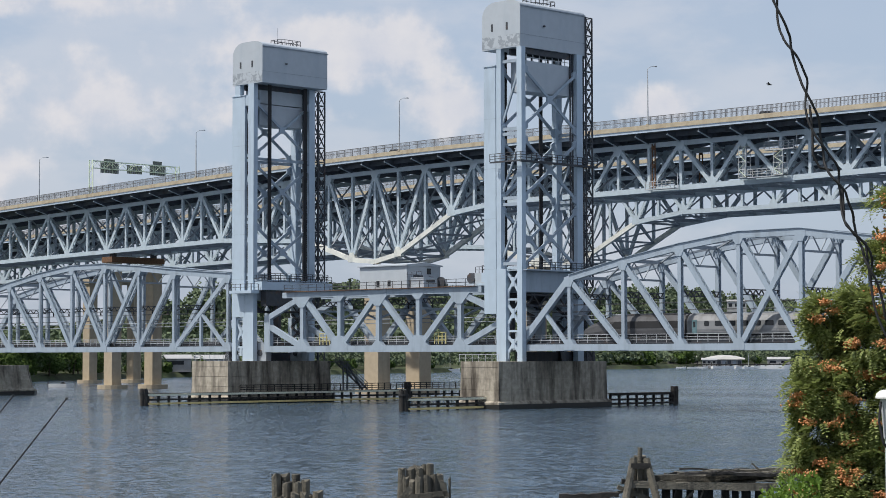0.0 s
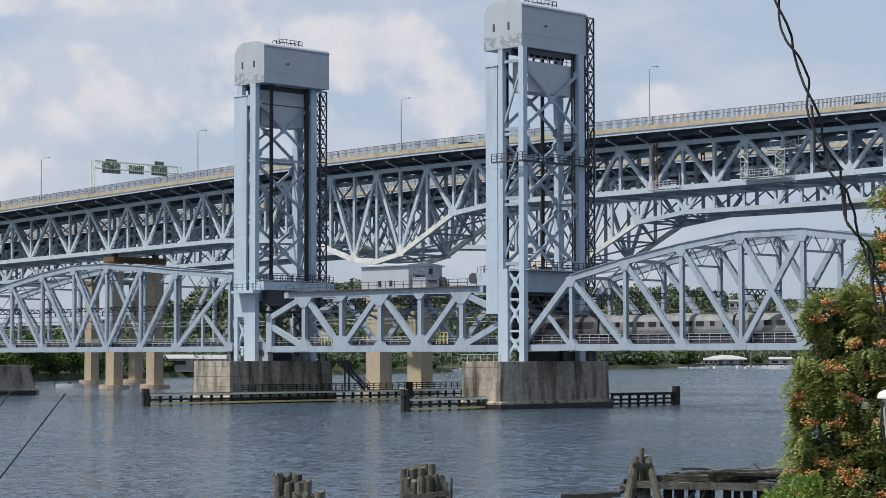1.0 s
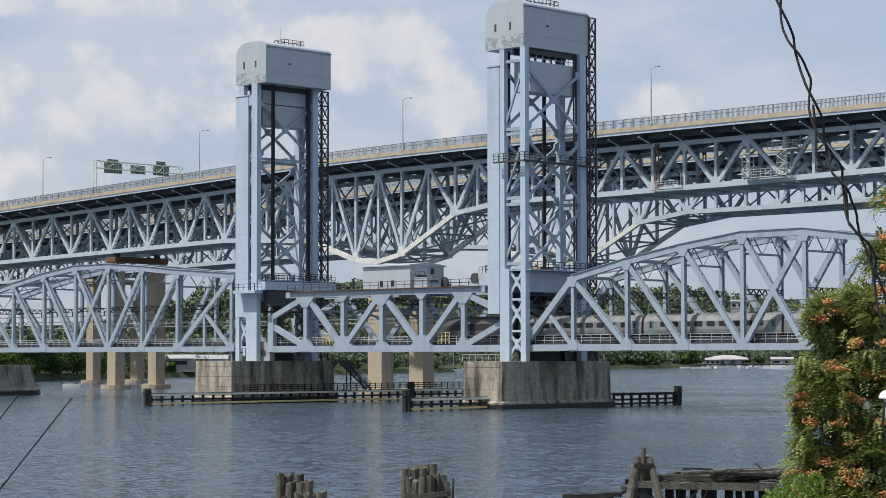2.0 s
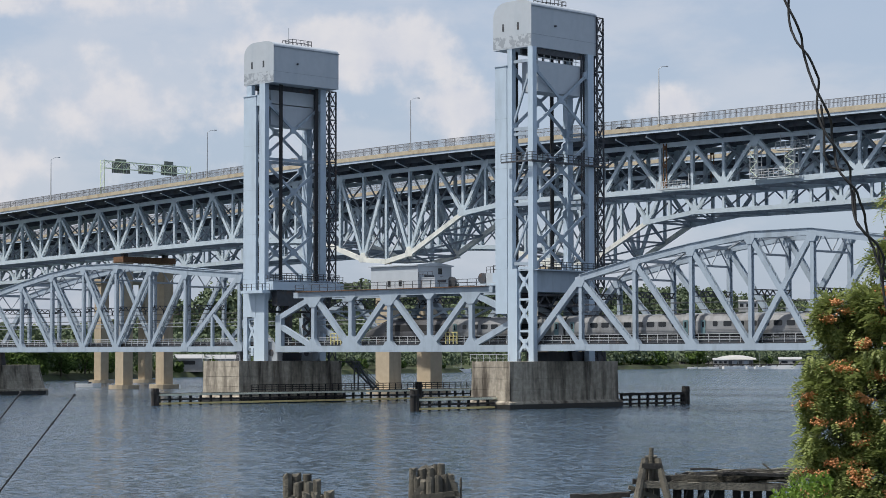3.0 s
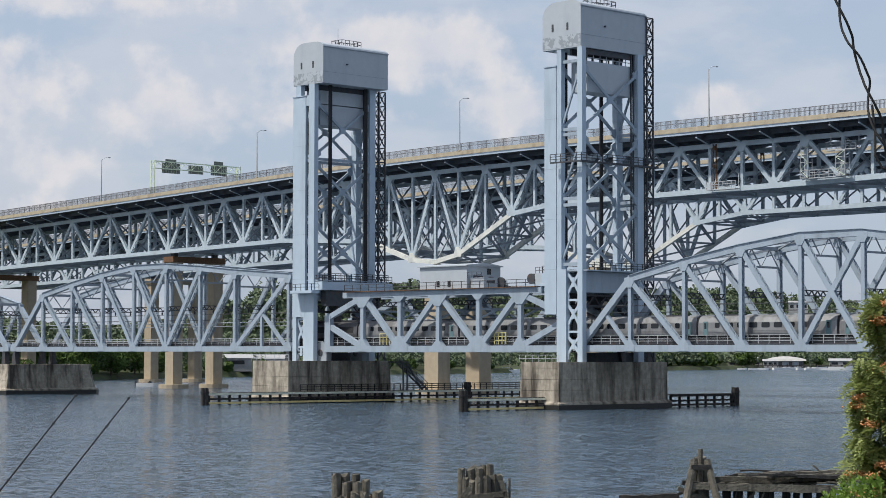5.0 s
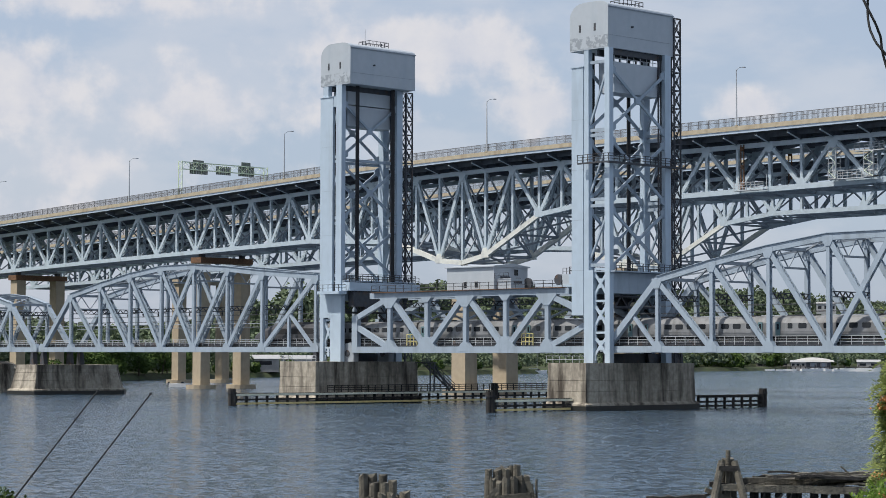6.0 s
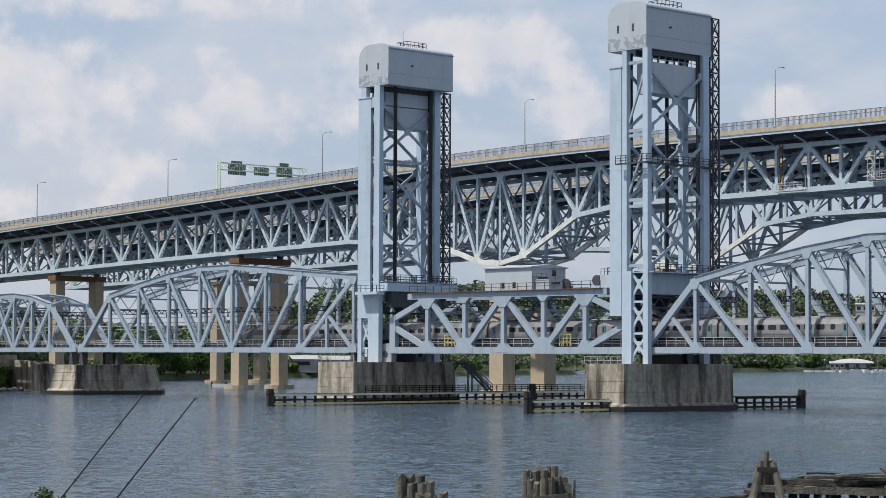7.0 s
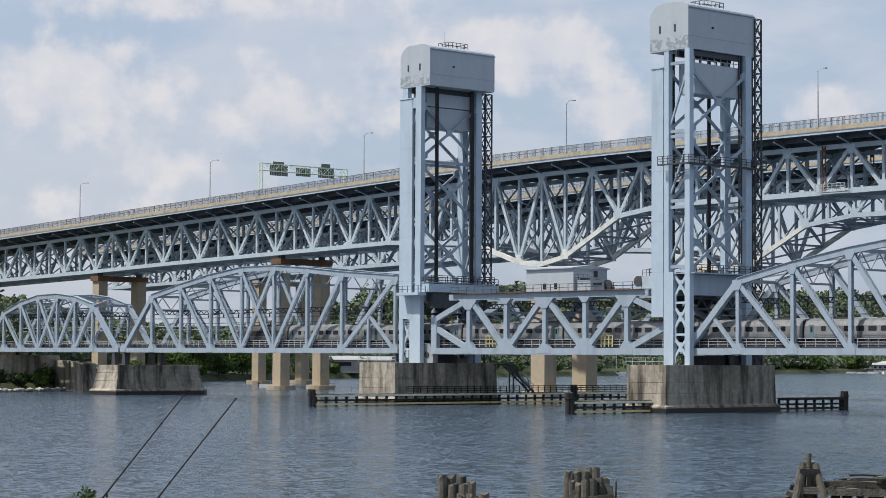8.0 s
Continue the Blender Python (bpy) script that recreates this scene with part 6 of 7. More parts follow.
def near_frame(name, label, category, at, group=""):
    t = thing(name, label, category, group)
    t.matrix_world = pose(*at, 0, 0, VIEW)
    return t


bm = B()
rows_ = []
for i in range(41):
    row = []
    for j in range(41):
        u, v = -140 + 7 * i, -120 + 5 * j
        k = max(0.0, min(1.0, (58 + 6 * noise.noise((u * 0.03, 0, 4)) - v) / 55))
        z = -2.5 + 9.2 * k ** 0.9 + 0.25 * noise.noise((u * 0.3, v * 0.3, 1)) if v > 2 else 6.7 + 0.1 * noise.noise((u * 0.2, v * 0.2, 1))
        row.append(bm.verts.new((u, v, z)))
    rows_.append(row)
for a, b in zip(rows_, rows_[1:]):
    for j in range(40):
        bm.faces.new((a[j], b[j], b[j + 1], a[j + 1]))
bank = tagged(part("ground_near_bank", bm, LAND), "grassy near bank sloping to the river", "ground", kind="structure")
bank.matrix_world = pose(EYE[0], EYE[1], 0, 0, 0, VIEW)


def pile_cluster(at, piles, label, seed):
    t = near_frame("pile_cluster", label, "piles", at, "old pile clusters")
    rg = random.Random(seed)
    for (x, top), r, y in piles:
        r *= 1.25
        bm = B()
        lean = rg.uniform(-0.15, 0.15)
        n = 9
        a = rg.uniform(0, 1)
        pts = [(x - lean, y, -3), (x - lean * 0.3, y, top - 1.5), (x, y, top - 0.05)]
        tube(bm, pts, [r * 1.15, r * 1.05, r], 10)
        # split, weathered head
        for v in bm.verts:
            if v.co.z > top - 0.3:
                v.co.z += rg.uniform(-0.12, 0.06)
            v.co.x *= 1.0
        part("timber_post", bm, TIMBER_GREY, t)
    return t


D1 = (232.28, -192.86, 0)
pile_cluster(D1, [((-5.96, 4.26), 0.14, 0.5), ((-5.64, 4.24), 0.14, 0.7), ((-5.26, 4.28), 0.13, 0.6), ((-4.90, 4.04), 0.13, 0.4), ((-5.52, 4.00), 0.15, 0.0), ((-5.16, 4.00), 0.13, -0.1),
                  ((-5.70, 3.49), 0.16, -0.5), ((-4.90, 3.64), 0.14, -0.2), ((-4.44, 3.68), 0.16, 0.1), ((-5.22, 3.64), 0.13, -0.4), ((-4.70, 3.56), 0.14, 0.3)], "cluster of old grey mossy timber piles", 1)
pile_cluster(D1, [((-1.47, 4.46), 0.11, 0.5), ((-1.15, 4.48), 0.14, 0.6), ((-0.87, 4.52), 0.13, 0.6), ((-0.65, 4.52), 0.12, 0.8), ((-0.47, 4.56), 0.11, 0.6), ((-0.83, 4.18), 0.13, 0.0), ((-0.57, 4.20), 0.13, 0.0),
                  ((-0.29, 4.24), 0.14, 0.2), ((-0.11, 4.24), 0.10, 0.4), ((-1.33, 4.16), 0.10, 0.3), ((0.03, 3.94), 0.08, 0.3), ((0.23, 4.16), 0.035, -0.2), ((-1.09, 4.08), 0.10, 0.1)], "cluster of old grey timber piles with braces", 2)


def brace(t, a, b, w=0.22, d=0.14, mat=None, name="brace"):
    bm = B()
    beam(bm, a, b, w, d)
    part(name, bm, mat or TIMBER_GREY, t)


bt = near_frame("timber_brace", "grey timber braces lashed across old piles", "timber", D1)
for a, b in (((-1.45, 0, 3.40), (-1.15, 0, 3.76)), ((-1.33, 0, 3.40), (0.15, 0, 3.56)), ((-0.15, 0, 4.20), (0.15, 0, 3.40))):
    brace(bt, (a[0], -0.35, a[2]), (b[0], -0.35, b[2]), 0.18, 0.12)


def ruined_jetty():
    j = near_frame("ruined_jetty", "collapsed dark timber jetty on short piles", "jetty", (235.78, -196.44, 0))
    rg = random.Random(4)
    def bar(a, b, w, y, name="beam", d=0.3):
        bm = B()
        n = 8
        A, Bv = Vector(a), Vector(b)
        A.y, Bv.y = y, y + rg.uniform(-0.2, 0.2)
        pts = [A.lerp(Bv, k / n) + Vector((0, 0, rg.uniform(-0.03, 0.03) * (1 if 0 < k < n else 0))) for k in range(n + 1)]
        s4 = [(-d / 2, -w / 2), (d / 2, -w / 2), (d / 2, w / 2), (-d / 2, w / 2)]
        rings = [[bm.verts.new(p + Vector((0, u, v * rg.uniform(0.7, 1.15)))) for u, v in s4] for p in pts]
        for g, h in zip(rings, rings[1:]):
            for i in range(4):
                bm.faces.new((g[i], h[i], h[(i + 1) % 4], g[(i + 1) % 4]))
        bm.faces.new(rings[0])
        bm.faces.new(rings[-1][::-1])
        bmesh.ops.recalc_face_normals(bm, faces=bm.faces[:])
        part(name, bm, TIMBER if rg.random() < 0.6 else TIMBER_GREY, j)
    # deck planks and stringers, sagging towards the pile bent
    bar((6.93, 0, 4.36), (11.88, 0, 4.42), 0.20, 0.0)
    bar((7.11, 0, 4.24), (11.51, 0, 4.31), 0.18, 0.5)
    bar((7.77, 0, 4.47), (11.32, 0, 4.57), 0.12, 1.0, "plank")
    bar((6.83, 0, 4.17), (7.77, 0, 4.47), 0.14, 0.3, "plank")
    bar((8.80, 0, 4.50), (11.51, 0, 4.50), 0.10, -0.4, "plank")
    bar((9.45, 0, 4.41), (11.42, 0, 4.57), 0.10, 0.2, "plank")
    bar((7.39, 0, 4.43), (8.89, 0, 4.41), 0.10, 0.7, "plank")
    bar((8.33, 0, 4.37), (10.20, 0, 4.24), 0.12, 0.9, "plank")
    bar((5.99, 0, 4.13), (10.94, 0, 4.09), 0.24, -0.3, "cap_beam")
    bar((10.20, 0, 4.82), (10.50, 0, 4.57), 0.07, 0.0, "plank", 0.1)
    bar((7.96, 0, 4.58), (10.57, 0, 4.54), 0.06, 1.3, "plank")
    lo, hi = (7.02, 0, 4.24), (11.42, 0, 4.54)
    for k in range(26):                                # splintered decking
        u = rg.uniform(lo[0], hi[0])
        z = lo[2] + (hi[2] - lo[2]) * rg.random()
        L = rg.uniform(0.5, 1.7)
        bar((u - L / 2, 0, z + rg.uniform(-0.08, 0.05)), (u + L / 2, 0, z + rg.uniform(-0.05, 0.08)), rg.uniform(0.05, 0.09), rg.uniform(-0.5, 1.2), "plank", 0.18)
    for x in (1180, 1200, 1222, 1245, 1258, 1285, 1303, 1322, 1345, 1365, 1390):
        bm = B()
        a, b = JETTY_POSTS[x]
        r = rg.uniform(0.11, 0.17)
        tube(bm, [(a[0], 0.2 + rg.uniform(-0.3, 0.6), -3), (b[0], 0.2, b[2])], [r * 1.1, r], 8)
        part("timber_post", bm, TIMBER, j)
    for a, b in (((7.58, 0, 3.69), (7.69, 0, 4.06)), ((7.95, 0, 3.65), (8.25, 0, 3.95)), ((8.42, 0, 3.65), (8.57, 0, 3.98))):
        bar(a, b, 0.12, -0.4, "fallen_plank", 0.12)
    bar((3.84, 0, 3.73), (5.80, 0, 3.80), 0.16, 0.2, "sunken_beam")
    bar((5.15, 0, 3.65), (6.08, 0, 3.99), 0.10, 0.0, "fallen_plank", 0.12)


JETTY_POSTS = {1180: ((7.38, 0, 1.87), (7.39, 0, 4.17)), 1200: ((7.79, 0, 1.86), (7.77, 0, 4.17)), 1222: ((8.12, 0, 1.86), (8.18, 0, 4.17)), 1245: ((8.63, 0, 1.86), (8.61, 0, 4.17)), 1258: ((8.83, 0, 1.86), (8.85, 0, 4.17)),
               1285: ((9.34, 0, 1.86), (9.36, 0, 4.17)), 1303: ((9.67, 0, 1.86), (9.69, 0, 4.17)), 1322: ((10.03, 0, 1.86), (10.05, 0, 4.17)), 1345: ((10.46, 0, 1.86), (10.48, 0, 4.17)), 1365: ((10.83, 0, 1.86), (10.85, 0, 4.16)), 1390: ((11.30, 0, 1.86), (11.32, 0, 4.16))}
ruined_jetty()


def mooring_dolphin():
    d = near_frame("mooring_dolphin", "leaning timber dolphin bound with a plank collar", "piles", (235.78, -196.44, 0))
    for a, b, r, y in (((5.97, 0, 3.65), (6.29, 0, 4.99), 0.13, -0.3), ((7.01, 0, 3.65), (6.71, 0, 4.99), 0.13, -0.3), ((6.29, 0, 3.65), (6.43, 0, 5.07), 0.13, 0.2), ((6.75, 0, 3.65), (6.61, 0, 5.07), 0.13, 0.3), ((6.49, 0, 3.65), (6.52, 0, 5.36), 0.09, 0.0)):
        bm = B()
        A, Bv = Vector(a), Vector(b)
        A.y, Bv.y = y * 2.2, y * 0.5
        A = A + (A - Bv) * 2.6
        tube(bm, [A, A.lerp(Bv, 0.6), Bv], [r * 1.2, r * 1.05, r * 0.9], 8)
        part("timber_post", bm, TIMBER_GREY, d)
    for z0, hw in (((6.50, 0, 4.77), 0.32),):
        bm = B()
        box(bm, z0[0] - hw, z0[0] + hw, -0.38, -0.28, z0[2] - 0.09, z0[2] + 0.09)
        part("collar", bm, TIMBER, d)
        bm = B()
        box(bm, z0[0] - hw, z0[0] + hw, 0.28, 0.38, z0[2] - 0.09, z0[2] + 0.09)
        part("collar", bm, TIMBER, d)
    brace(d, (5.90, 0, 4.25), (7.02, 0, 4.13), 0.16, 0.3, TIMBER)
    brace(d, (5.76, 0, 4.06), (6.83, 0, 3.65), 0.14, 0.2, TIMBER_GREY)


mooring_dolphin()


# ---- rowan tree ----
def rowan():
    T = near_frame("rowan_tree", "leafy rowan tree heavy with orange berry clusters", "tree", (265.83, -227.19, 0))
    rg = random.Random(21)
    base, fork = (6.50, 0, 4.68), (6.39, 0, 7.19)
    bm = B()
    tube(bm, [(base[0], 0.3, 2.2), (fork[0] + 0.05, 0.25, (base[2] + fork[2]) / 2), (fork[0], 0.2, fork[2]), (fork[0] - 0.1, 0.2, fork[2] + 1.6)], [0.16, 0.12, 0.09, 0.03], 9)
    part("trunk", bm, BARK, T)
    lobes = [((5.85, 0, 10.34), 0.33, 0.22), ((5.72, 0, 9.90), 0.2, 0.16), ((5.80, 0, 9.57), 0.4, 0.36), ((5.42, 0, 9.03), 0.36, 0.3), ((4.86, 0, 8.92), 0.2, 0.22), ((5.50, 0, 8.63), 0.55, 0.5), ((4.89, 0, 8.45), 0.38, 0.25),
             ((5.10, 0, 7.98), 0.45, 0.4), ((4.74, 0, 7.88), 0.26, 0.35), ((4.98, 0, 7.37), 0.5, 0.45), ((4.84, 0, 6.87), 0.45, 0.4), ((5.60, 0, 7.70), 0.6, 0.6), ((5.52, 0, 6.83), 0.7, 0.6), ((6.19, 0, 8.49), 0.7, 0.9),
             ((6.32, 0, 7.19), 0.9, 0.8), ((5.16, 0, 6.47), 0.6, 0.5), ((5.87, 0, 6.26), 0.9, 0.6), ((6.28, 0, 9.86), 0.5, 0.7)]
    V, F = [], []
    clusters = []
    for c, rx, rz in lobes:
        C0 = Vector(c)
        bm = B()
        f = Vector((fork[0], 0.2, min(fork[2], c[2] - 0.1)))
        m = f.lerp(C0, 0.55) + Vector((0, rg.uniform(-0.2, 0.2), -0.12))
        tube(bm, [f, m, C0 + Vector((-rx * 0.3, 0, 0))], [0.035, 0.02, 0.006], 6)
        part("branch", bm, BARK, T)
        n = int((1150 * (rx * rz / 0.2) ** 0.8 + 160) * (0.8 if c[2] > 9.2 else 1.0))
        for k in range(n):
            v = Vector((rg.gauss(0, 1), rg.gauss(0, 1), rg.gauss(0, 1))).normalized()
            q = rg.uniform(0.45, 1.12)
            p = C0 + Vector((v.x * rx * q, v.y * (rx + rz) * 0.5 * q, v.z * rz * q))
            if noise.noise(p * 2.4) < -0.13:
                continue
            # one pinnate leaf: a drooping stalk with paired leaflets
            out = (v + Vector((0, 0, -0.25)) + Vector((rg.gauss(0, .6), rg.gauss(0, .6), rg.gauss(0, .45)))).normalized()
            side = out.cross(Vector((rg.gauss(0, .3), rg.gauss(0, .3), 1))).normalized()
            up = side.cross(out)
            L = rg.uniform(0.13, 0.20)
            for i in range(6):
                b0 = p + out * (L * (0.2 + 0.16 * i)) - up * (0.012 * i * i * 0.4)
                ll = 0.074 * (1 - abs(i - 2.5) * 0.08)
                for s in ((-1, 1) if i < 5 else (0,)):
                    d = (side * s * 0.9 + out * (0.5 if s else 1.0) - up * 0.15).normalized()
                    wv = d.cross(up).normalized() * ll * 0.26
                    o = len(V)
                    V.extend((b0, b0 + d * ll * 0.5 + wv, b0 + d * ll, b0 + d * ll * 0.5 - wv))
                    F.append((o, o + 1, o + 2, o + 3))
        for k in range(int(4 + 16 * rx * rz)):
            v = Vector((rg.gauss(0, 1), -abs(rg.gauss(0, 1)) - 0.3, rg.gauss(0, 0.8))).normalized()
            clusters.append(C0 + Vector((v.x * rx, v.y * (rx + rz) * 0.52, v.z * rz)))
    me = bpy.data.meshes.new("foliage")
    me.from_pydata(V, [], F)
    me.materials.append(OLIVE_LEAF)
    ob = new("foliage", me)
    ob.parent = T
    tagged(ob, kind="stuff")
    bv, bf = BLOB0
    for p in clusters:
        bm = B()
        n = rg.randint(50, 80)
        w = rg.uniform(0.04, 0.065)
        for k in range(n):
            c = Vector((rg.gauss(0, w), rg.gauss(0, w), rg.gauss(0, w * 0.45)))
            r = 0.017
            vs = [bm.verts.new(c + Vector(e) * r) for e in ((1, 0, 0), (-1, 0, 0), (0, 1, 0), (0, -1, 0), (0, 0, 1), (0, 0, -1))]
            for t in ((0, 2, 4), (2, 1, 4), (1, 3, 4), (3, 0, 4), (2, 0, 5), (1, 2, 5), (3, 1, 5), (0, 3, 5)):
                bm.faces.new([vs[i] for i in t])
        o = part("berry_cluster", bm, BERRY, T)
        o.location = p
        tagged(o, kind="stuff")


rowan()


def low_shrub(name, label, at, spots, leaf, size, n, seed):
    T = near_frame(name, label, "bush", at)
    rg = random.Random(seed)
    V, F = [], []
    for c, r in spots:
        C0 = Vector(c)
        bm = B()
        tube(bm, [(C0.x + 0.2, 0.2, C0.z - 3.5), (C0.x + 0.08, 0.1, C0.z - 1.0), tuple(C0)], [0.03, 0.02, 0.006], 6)
        part("stem", bm, BARK, T)
        for k in range(int(n * r)):
            v = Vector((rg.gauss(0, 1), rg.gauss(0, 1), rg.gauss(0, 1))).normalized()
            p = C0 + v * r * rg.uniform(0.3, 1.1)
            d = (v + Vector((rg.gauss(0, .6), rg.gauss(0, .6), rg.gauss(0, .6)))).normalized()
            w = d.cross(Vector((rg.random(), rg.random(), rg.random()))).normalized()
            l = size * rg.uniform(0.6, 1.2)
            o = len(V)
            V.extend((p, p + d * l * 0.5 + w * l * 0.32, p + d * l, p + d * l * 0.5 - w * l * 0.32))
            F.append((o, o + 1, o + 2, o + 3))
    me = bpy.data.meshes.new("leaves")
    me.from_pydata(V, [], F)
    me.materials.append(leaf)
    ob = new("leaves", me)
    ob.parent = T
    tagged(ob, kind="stuff")


low_shrub("shrub", "bright lime-green shrub below the rowan", (267.23, -228.62, 0), [((3.92, 0, 6.67), 0.2), ((4.12, 0, 6.81), 0.2), ((4.32, 0, 6.90), 0.13), ((4.24, 0, 6.52), 0.3), ((3.77, 0, 6.36), 0.3)], LIME_LEAF, 0.06, 1500, 31)
low_shrub("shrub", "tip of a small green shrub on the bank", (269.32, -230.77, 0), [((-5.50, 0, 6.96), 0.07), ((-5.54, 0, 6.82), 0.16), ((-5.43, 0, 6.71), 0.25)], SHORE_LEAF, 0.05, 1600, 32)


# ---- hanging cables, rods, lamp ----
def cables():
    c = near_frame("hanging_cable", "twisted pair of black hanging service cables", "cable", (274.22, -235.77, 0))
    path = [(2.28, 0, 11.47), (2.33, 0, 11.22), (2.38, 0, 10.98), (2.44, 0, 10.75), (2.51, 0, 10.59), (2.58, 0, 10.41), (2.62, 0, 10.20), (2.68, 0, 10.00), (2.77, 0, 9.80), (2.85, 0, 9.60), (2.90, 0, 9.37), (3.01, 0, 9.19), (3.06, 0, 8.99), (3.12, 0, 8.71), (3.22, 0, 8.39), (3.26, 0, 7.75), (3.26, 0, 6.55), (3.25, 0, 4.98)]
    P = [Vector(p) for p in path]
    fine = []
    for a, b in zip(P, P[1:]):
        for k in range(6):
            fine.append(a.lerp(b, k / 6))
    fine.append(P[-1])
    for strand, (ph, amp, r) in enumerate(((0.0, 0.042, 0.0095), (math.pi, 0.042, 0.009))):
        bm = B()
        pts = []
        for i, p in enumerate(fine):
            w = amp * (0.55 + 0.9 * abs(noise.noise((i * 0.09, strand * 0.2, 3.0))) * 1.6)
            a = ph + i * 0.33 + 1.3 * noise.noise((i * 0.11, 0.4, 7.0))
            pts.append(p + Vector((math.cos(a) * w, math.sin(a) * w, math.sin(a) * w * 0.4)))
        tube(bm, pts, r, 7)
        part("strand", bm, BLACK, c)
    bm = B()
    loop = [Vector(q) for q in ((2.62, 0, 10.22), (2.64, 0, 10.04), (2.64, 0, 9.86), (2.69, 0, 9.77), (2.78, 0, 9.75))]
    tube(bm, loop, 0.009, 6)
    part("loop", bm, BLACK, c)
    bm = B()
    loop = [Vector(q) for q in ((2.85, 0, 9.62), (2.86, 0, 9.39), (2.93, 0, 9.29), (3.01, 0, 9.23), (3.04, 0, 8.96), (3.12, 0, 8.95))]
    tube(bm, loop, 0.009, 6)
    part("loop", bm, BLACK, c)


cables()


def pole_lamp():
    l = near_frame("pole_lamp", "white domed lamp on a slim post", "lamp", (270.72, -232.20, 0))
    c = (4.22, 0, 8.02)
    bm = B()
    prof = [(0.12, 0.0), (0.12, 0.015), (0.11, 0.045), (0.08, 0.07), (0.035, 0.082), (0.0, 0.084)]
    rings = [[bm.verts.new((c[0] + r * math.cos(k * math.pi / 10), r * math.sin(k * math.pi / 10), c[2] + z)) for k in range(20)] for r, z in prof[:-1]]
    for a, b in zip(rings, rings[1:]):
        for k in range(20):
            bm.faces.new((a[k], a[(k + 1) % 20], b[(k + 1) % 20], b[k]))
    bm.faces.new(rings[-1])
    bm.faces.new(rings[0][::-1])
    part("dome", bm, WHITE, l)
    bm = B()
    tube(bm, [(c[0], 0, c[2] - 0.38), (c[0], 0, c[2] + 0.002)], [0.045, 0.075], 14)
    part("body", bm, GALV, l)
    bm = B()
    tube(bm, [(c[0], 0, 2.5), (c[0], 0, c[2] - 0.38)], 0.035, 8)
    part("post", bm, GALV, l)
    bm = B()
    tube(bm, [(c[0] - 0.08, -0.05, c[2] - 0.03), (c[0] - 0.10, -0.05, c[2] - 0.22), (c[0] - 0.06, -0.05, c[2] - 0.42), (c[0], -0.04, c[2] - 0.5)], 0.012, 6)
    part("cable", bm, BLACK, l)


pole_lamp()

ROD_AXIS = Vector((-math.sin(radians(VIEW)), math.cos(radians(VIEW)), 0))
ROD_MAT = material("dark fishing rod blank", (0.03, 0.03, 0.034), 0.4)


def fishing_rod(tip, low):
    """A rod leaning out over the water; its origin is at the butt."""
    a, b = Vector(tip), Vector(low)
    d = (b - a).normalized()
    L = (b - a).length + 2.1
    butt = a + d * L
    place_ = Matrix(pose(*ROD_AT, 0, 0, VIEW))
    r = thing("fishing_rod", "slender dark fishing rod leaning over the water", "fishing rod", "fishing rods")
    bm = B()
    pts = [-d * (L * k / 12) for k in range(13)]
    tube(bm, pts, [0.0085 - 0.006 * k / 12 for k in range(13)], 7)
    part("blank", bm, ROD_MAT, r)
    for k in (0.55, 0.72, 0.85, 0.95, 1.0):
        bm = B()
        p = -d * (L * k)
        tube(bm, [p + Vector((0, 0, -0.004)), p + Vector((0, 0, 0.004))], 0.0055, 8)
        part("line_guide", bm, ROD_MAT, r)
    bm = B()
    tube(bm, [d * 0.02, -d * 0.4], 0.014, 8)
    part("handle", bm, BLACK, r)
    return r, place_ @ Matrix.Translation(butt)


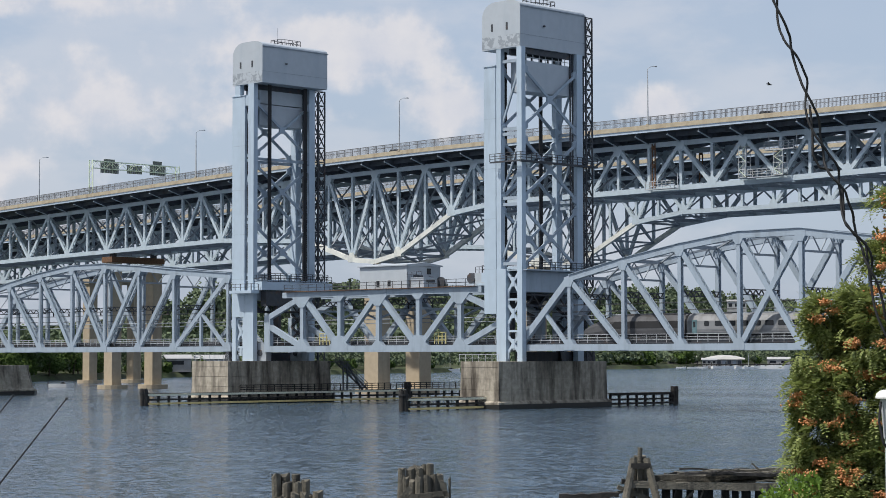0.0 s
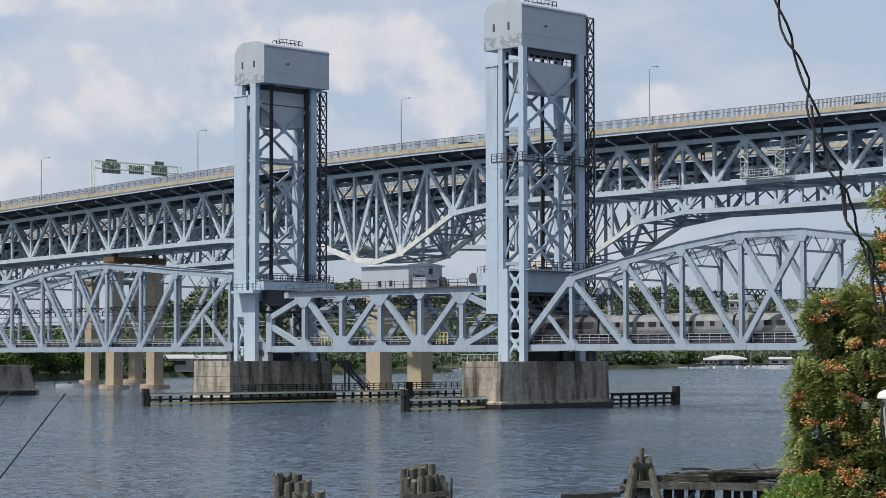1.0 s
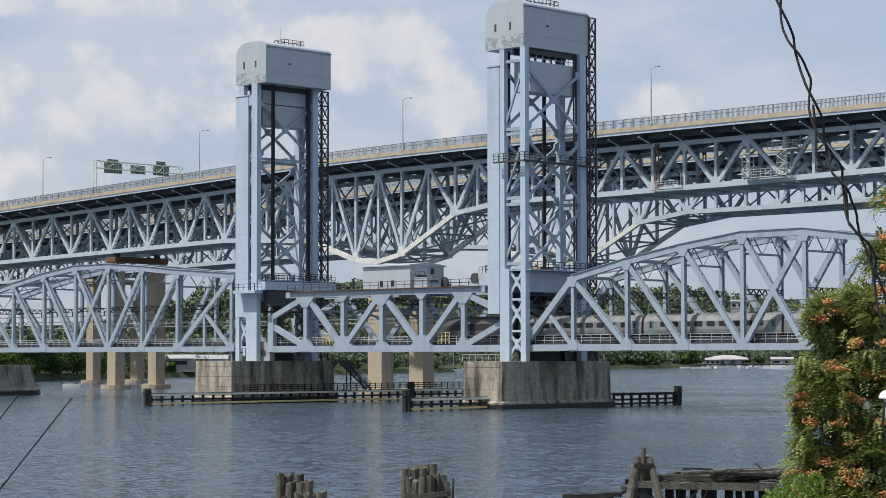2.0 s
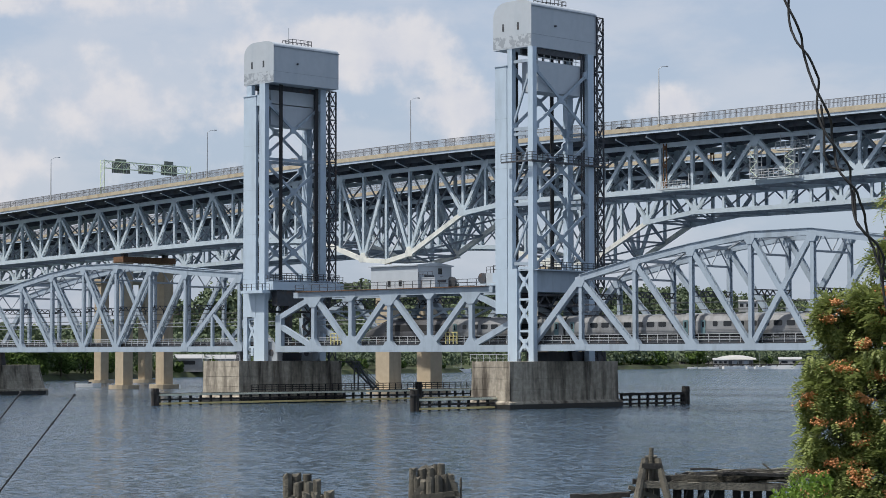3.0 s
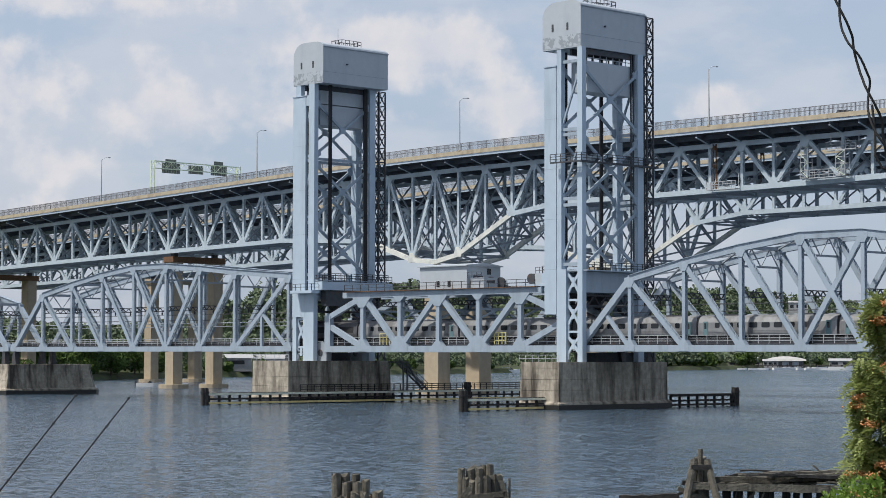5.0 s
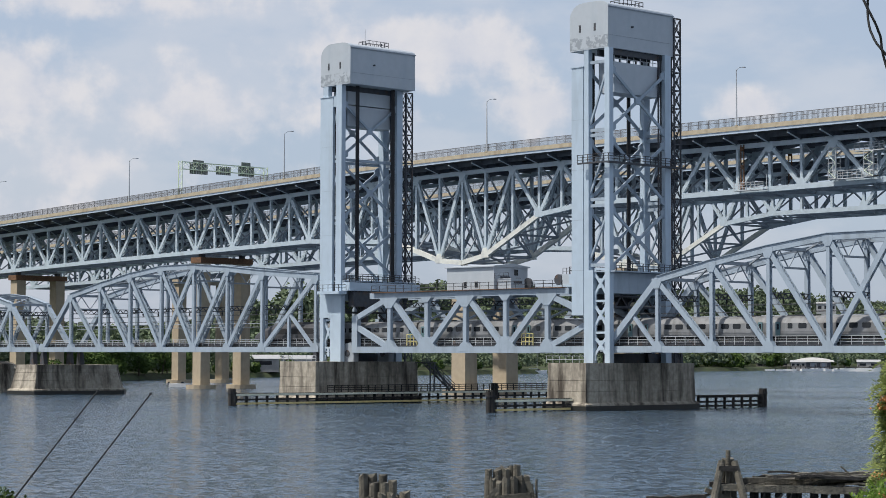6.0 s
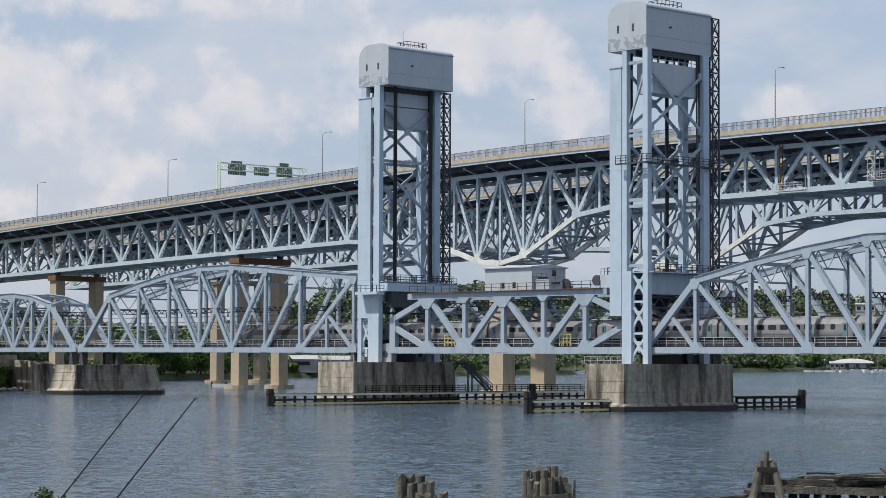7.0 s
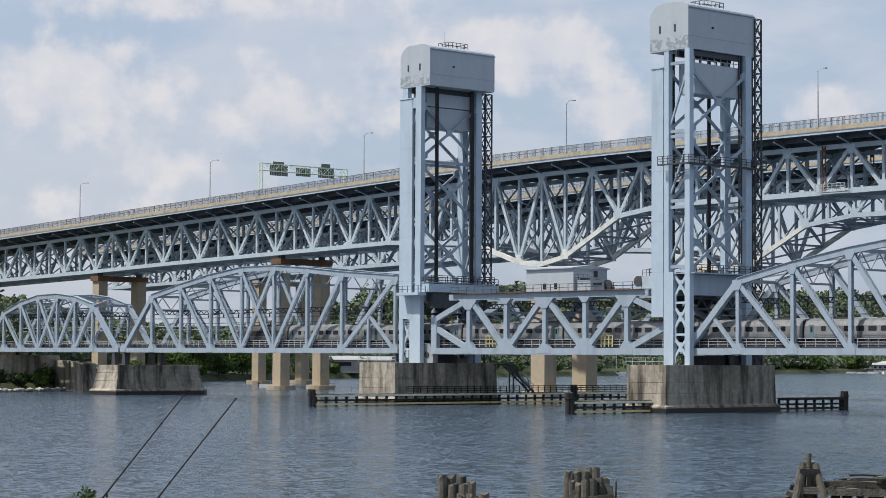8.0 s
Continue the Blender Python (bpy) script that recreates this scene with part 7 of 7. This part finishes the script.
ROD_AT = (279.46, -241.14, 0)
rods = [fishing_rod((-1.53, 0, 8.30), (-1.82, 0, 7.93)), fishing_rod((-1.34, 0, 8.29), (-1.62, 0, 7.93))]
SWAY = [(0.0, 3), (0.3, -5), (0.6, -7), (1.0, -6), (1.5, 7), (2.1, 4), (2.8, -2), (3.3, -8), (3.7, -7), (4.2, 5), (4.6, 8), (5.2, 1), (5.9, -8), (6.3, -8), (6.7, -3), (7.2, 7), (7.6, 7), (8.0, 3)]


def swallow():
    b = thing("bird", "small dark bird in flight over the river", "bird")
    bm = B()
    tube(bm, [(-0.06, 0, 0), (-0.02, 0, 0.006), (0.03, 0, 0.006), (0.05, 0, 0)], [0.003, 0.012, 0.013, 0.004], 8)
    part("body", bm, BLACK, b)
    for s in (-1, 1):
        bm = B()
        prism(bm, [(0.02, 0.005), (-0.015, 0.005), (-0.05, 0.085), (-0.03, 0.08)], lambda u, v, w: (u, s * v, 0.01 + v * 0.35 + w), 0.006)
        part("wing", bm, BLACK, b)
    return b


bird = swallow()
BIRD_A, BIRD_B = (6.24, 0, 13.57), (7.65, 0, 14.12)
BIRD_AT = (256.74, -217.89, 0)


def motions():
    for v, off in trains:
        walk(v, [(t, pose(NOSE_0 - SPEED * t + off, 2.75, RAIL_Z)) for t in (0.0, 2.0, 4.0, 6.0, 8.0)])
    for c, x0 in cars:
        way = [(0.1 * k, min(x0 + 2 * k, 124 - 6 * math.exp(-0.02 * k))) for k in range(0, 81, 5)]
        walk(c, [(t, pose(x, 68.2, rail_top(x) - 2.55)) for t, x in way])
    walk(speedboat, [(0.0, pose(-173.0, 79.0, 0.0, 0, 0, 44)), (8.0, pose(-165.2, 86.6, 0.0, 0, 0, 44))])
    for r, m in rods:
        rows = []
        for t, k in SWAY:
            rows.append((t, Matrix.Translation(m.translation) @ Matrix.Rotation(0.00085 * k, 4, ROD_AXIS) @ m.to_3x3().to_4x4()))
        walk(r, rows)
    f = pose(*BIRD_AT, 0, 0, VIEW)
    a, b = Vector(BIRD_A), Vector(BIRD_B)
    walk(bird, [(t, f @ Matrix.Translation(a + (b - a) * (t * 10))) for t in (0.0, 0.1, 1.0)] + [(8.0, f @ Matrix.Translation(a + (b - a) * 20))])


motions()
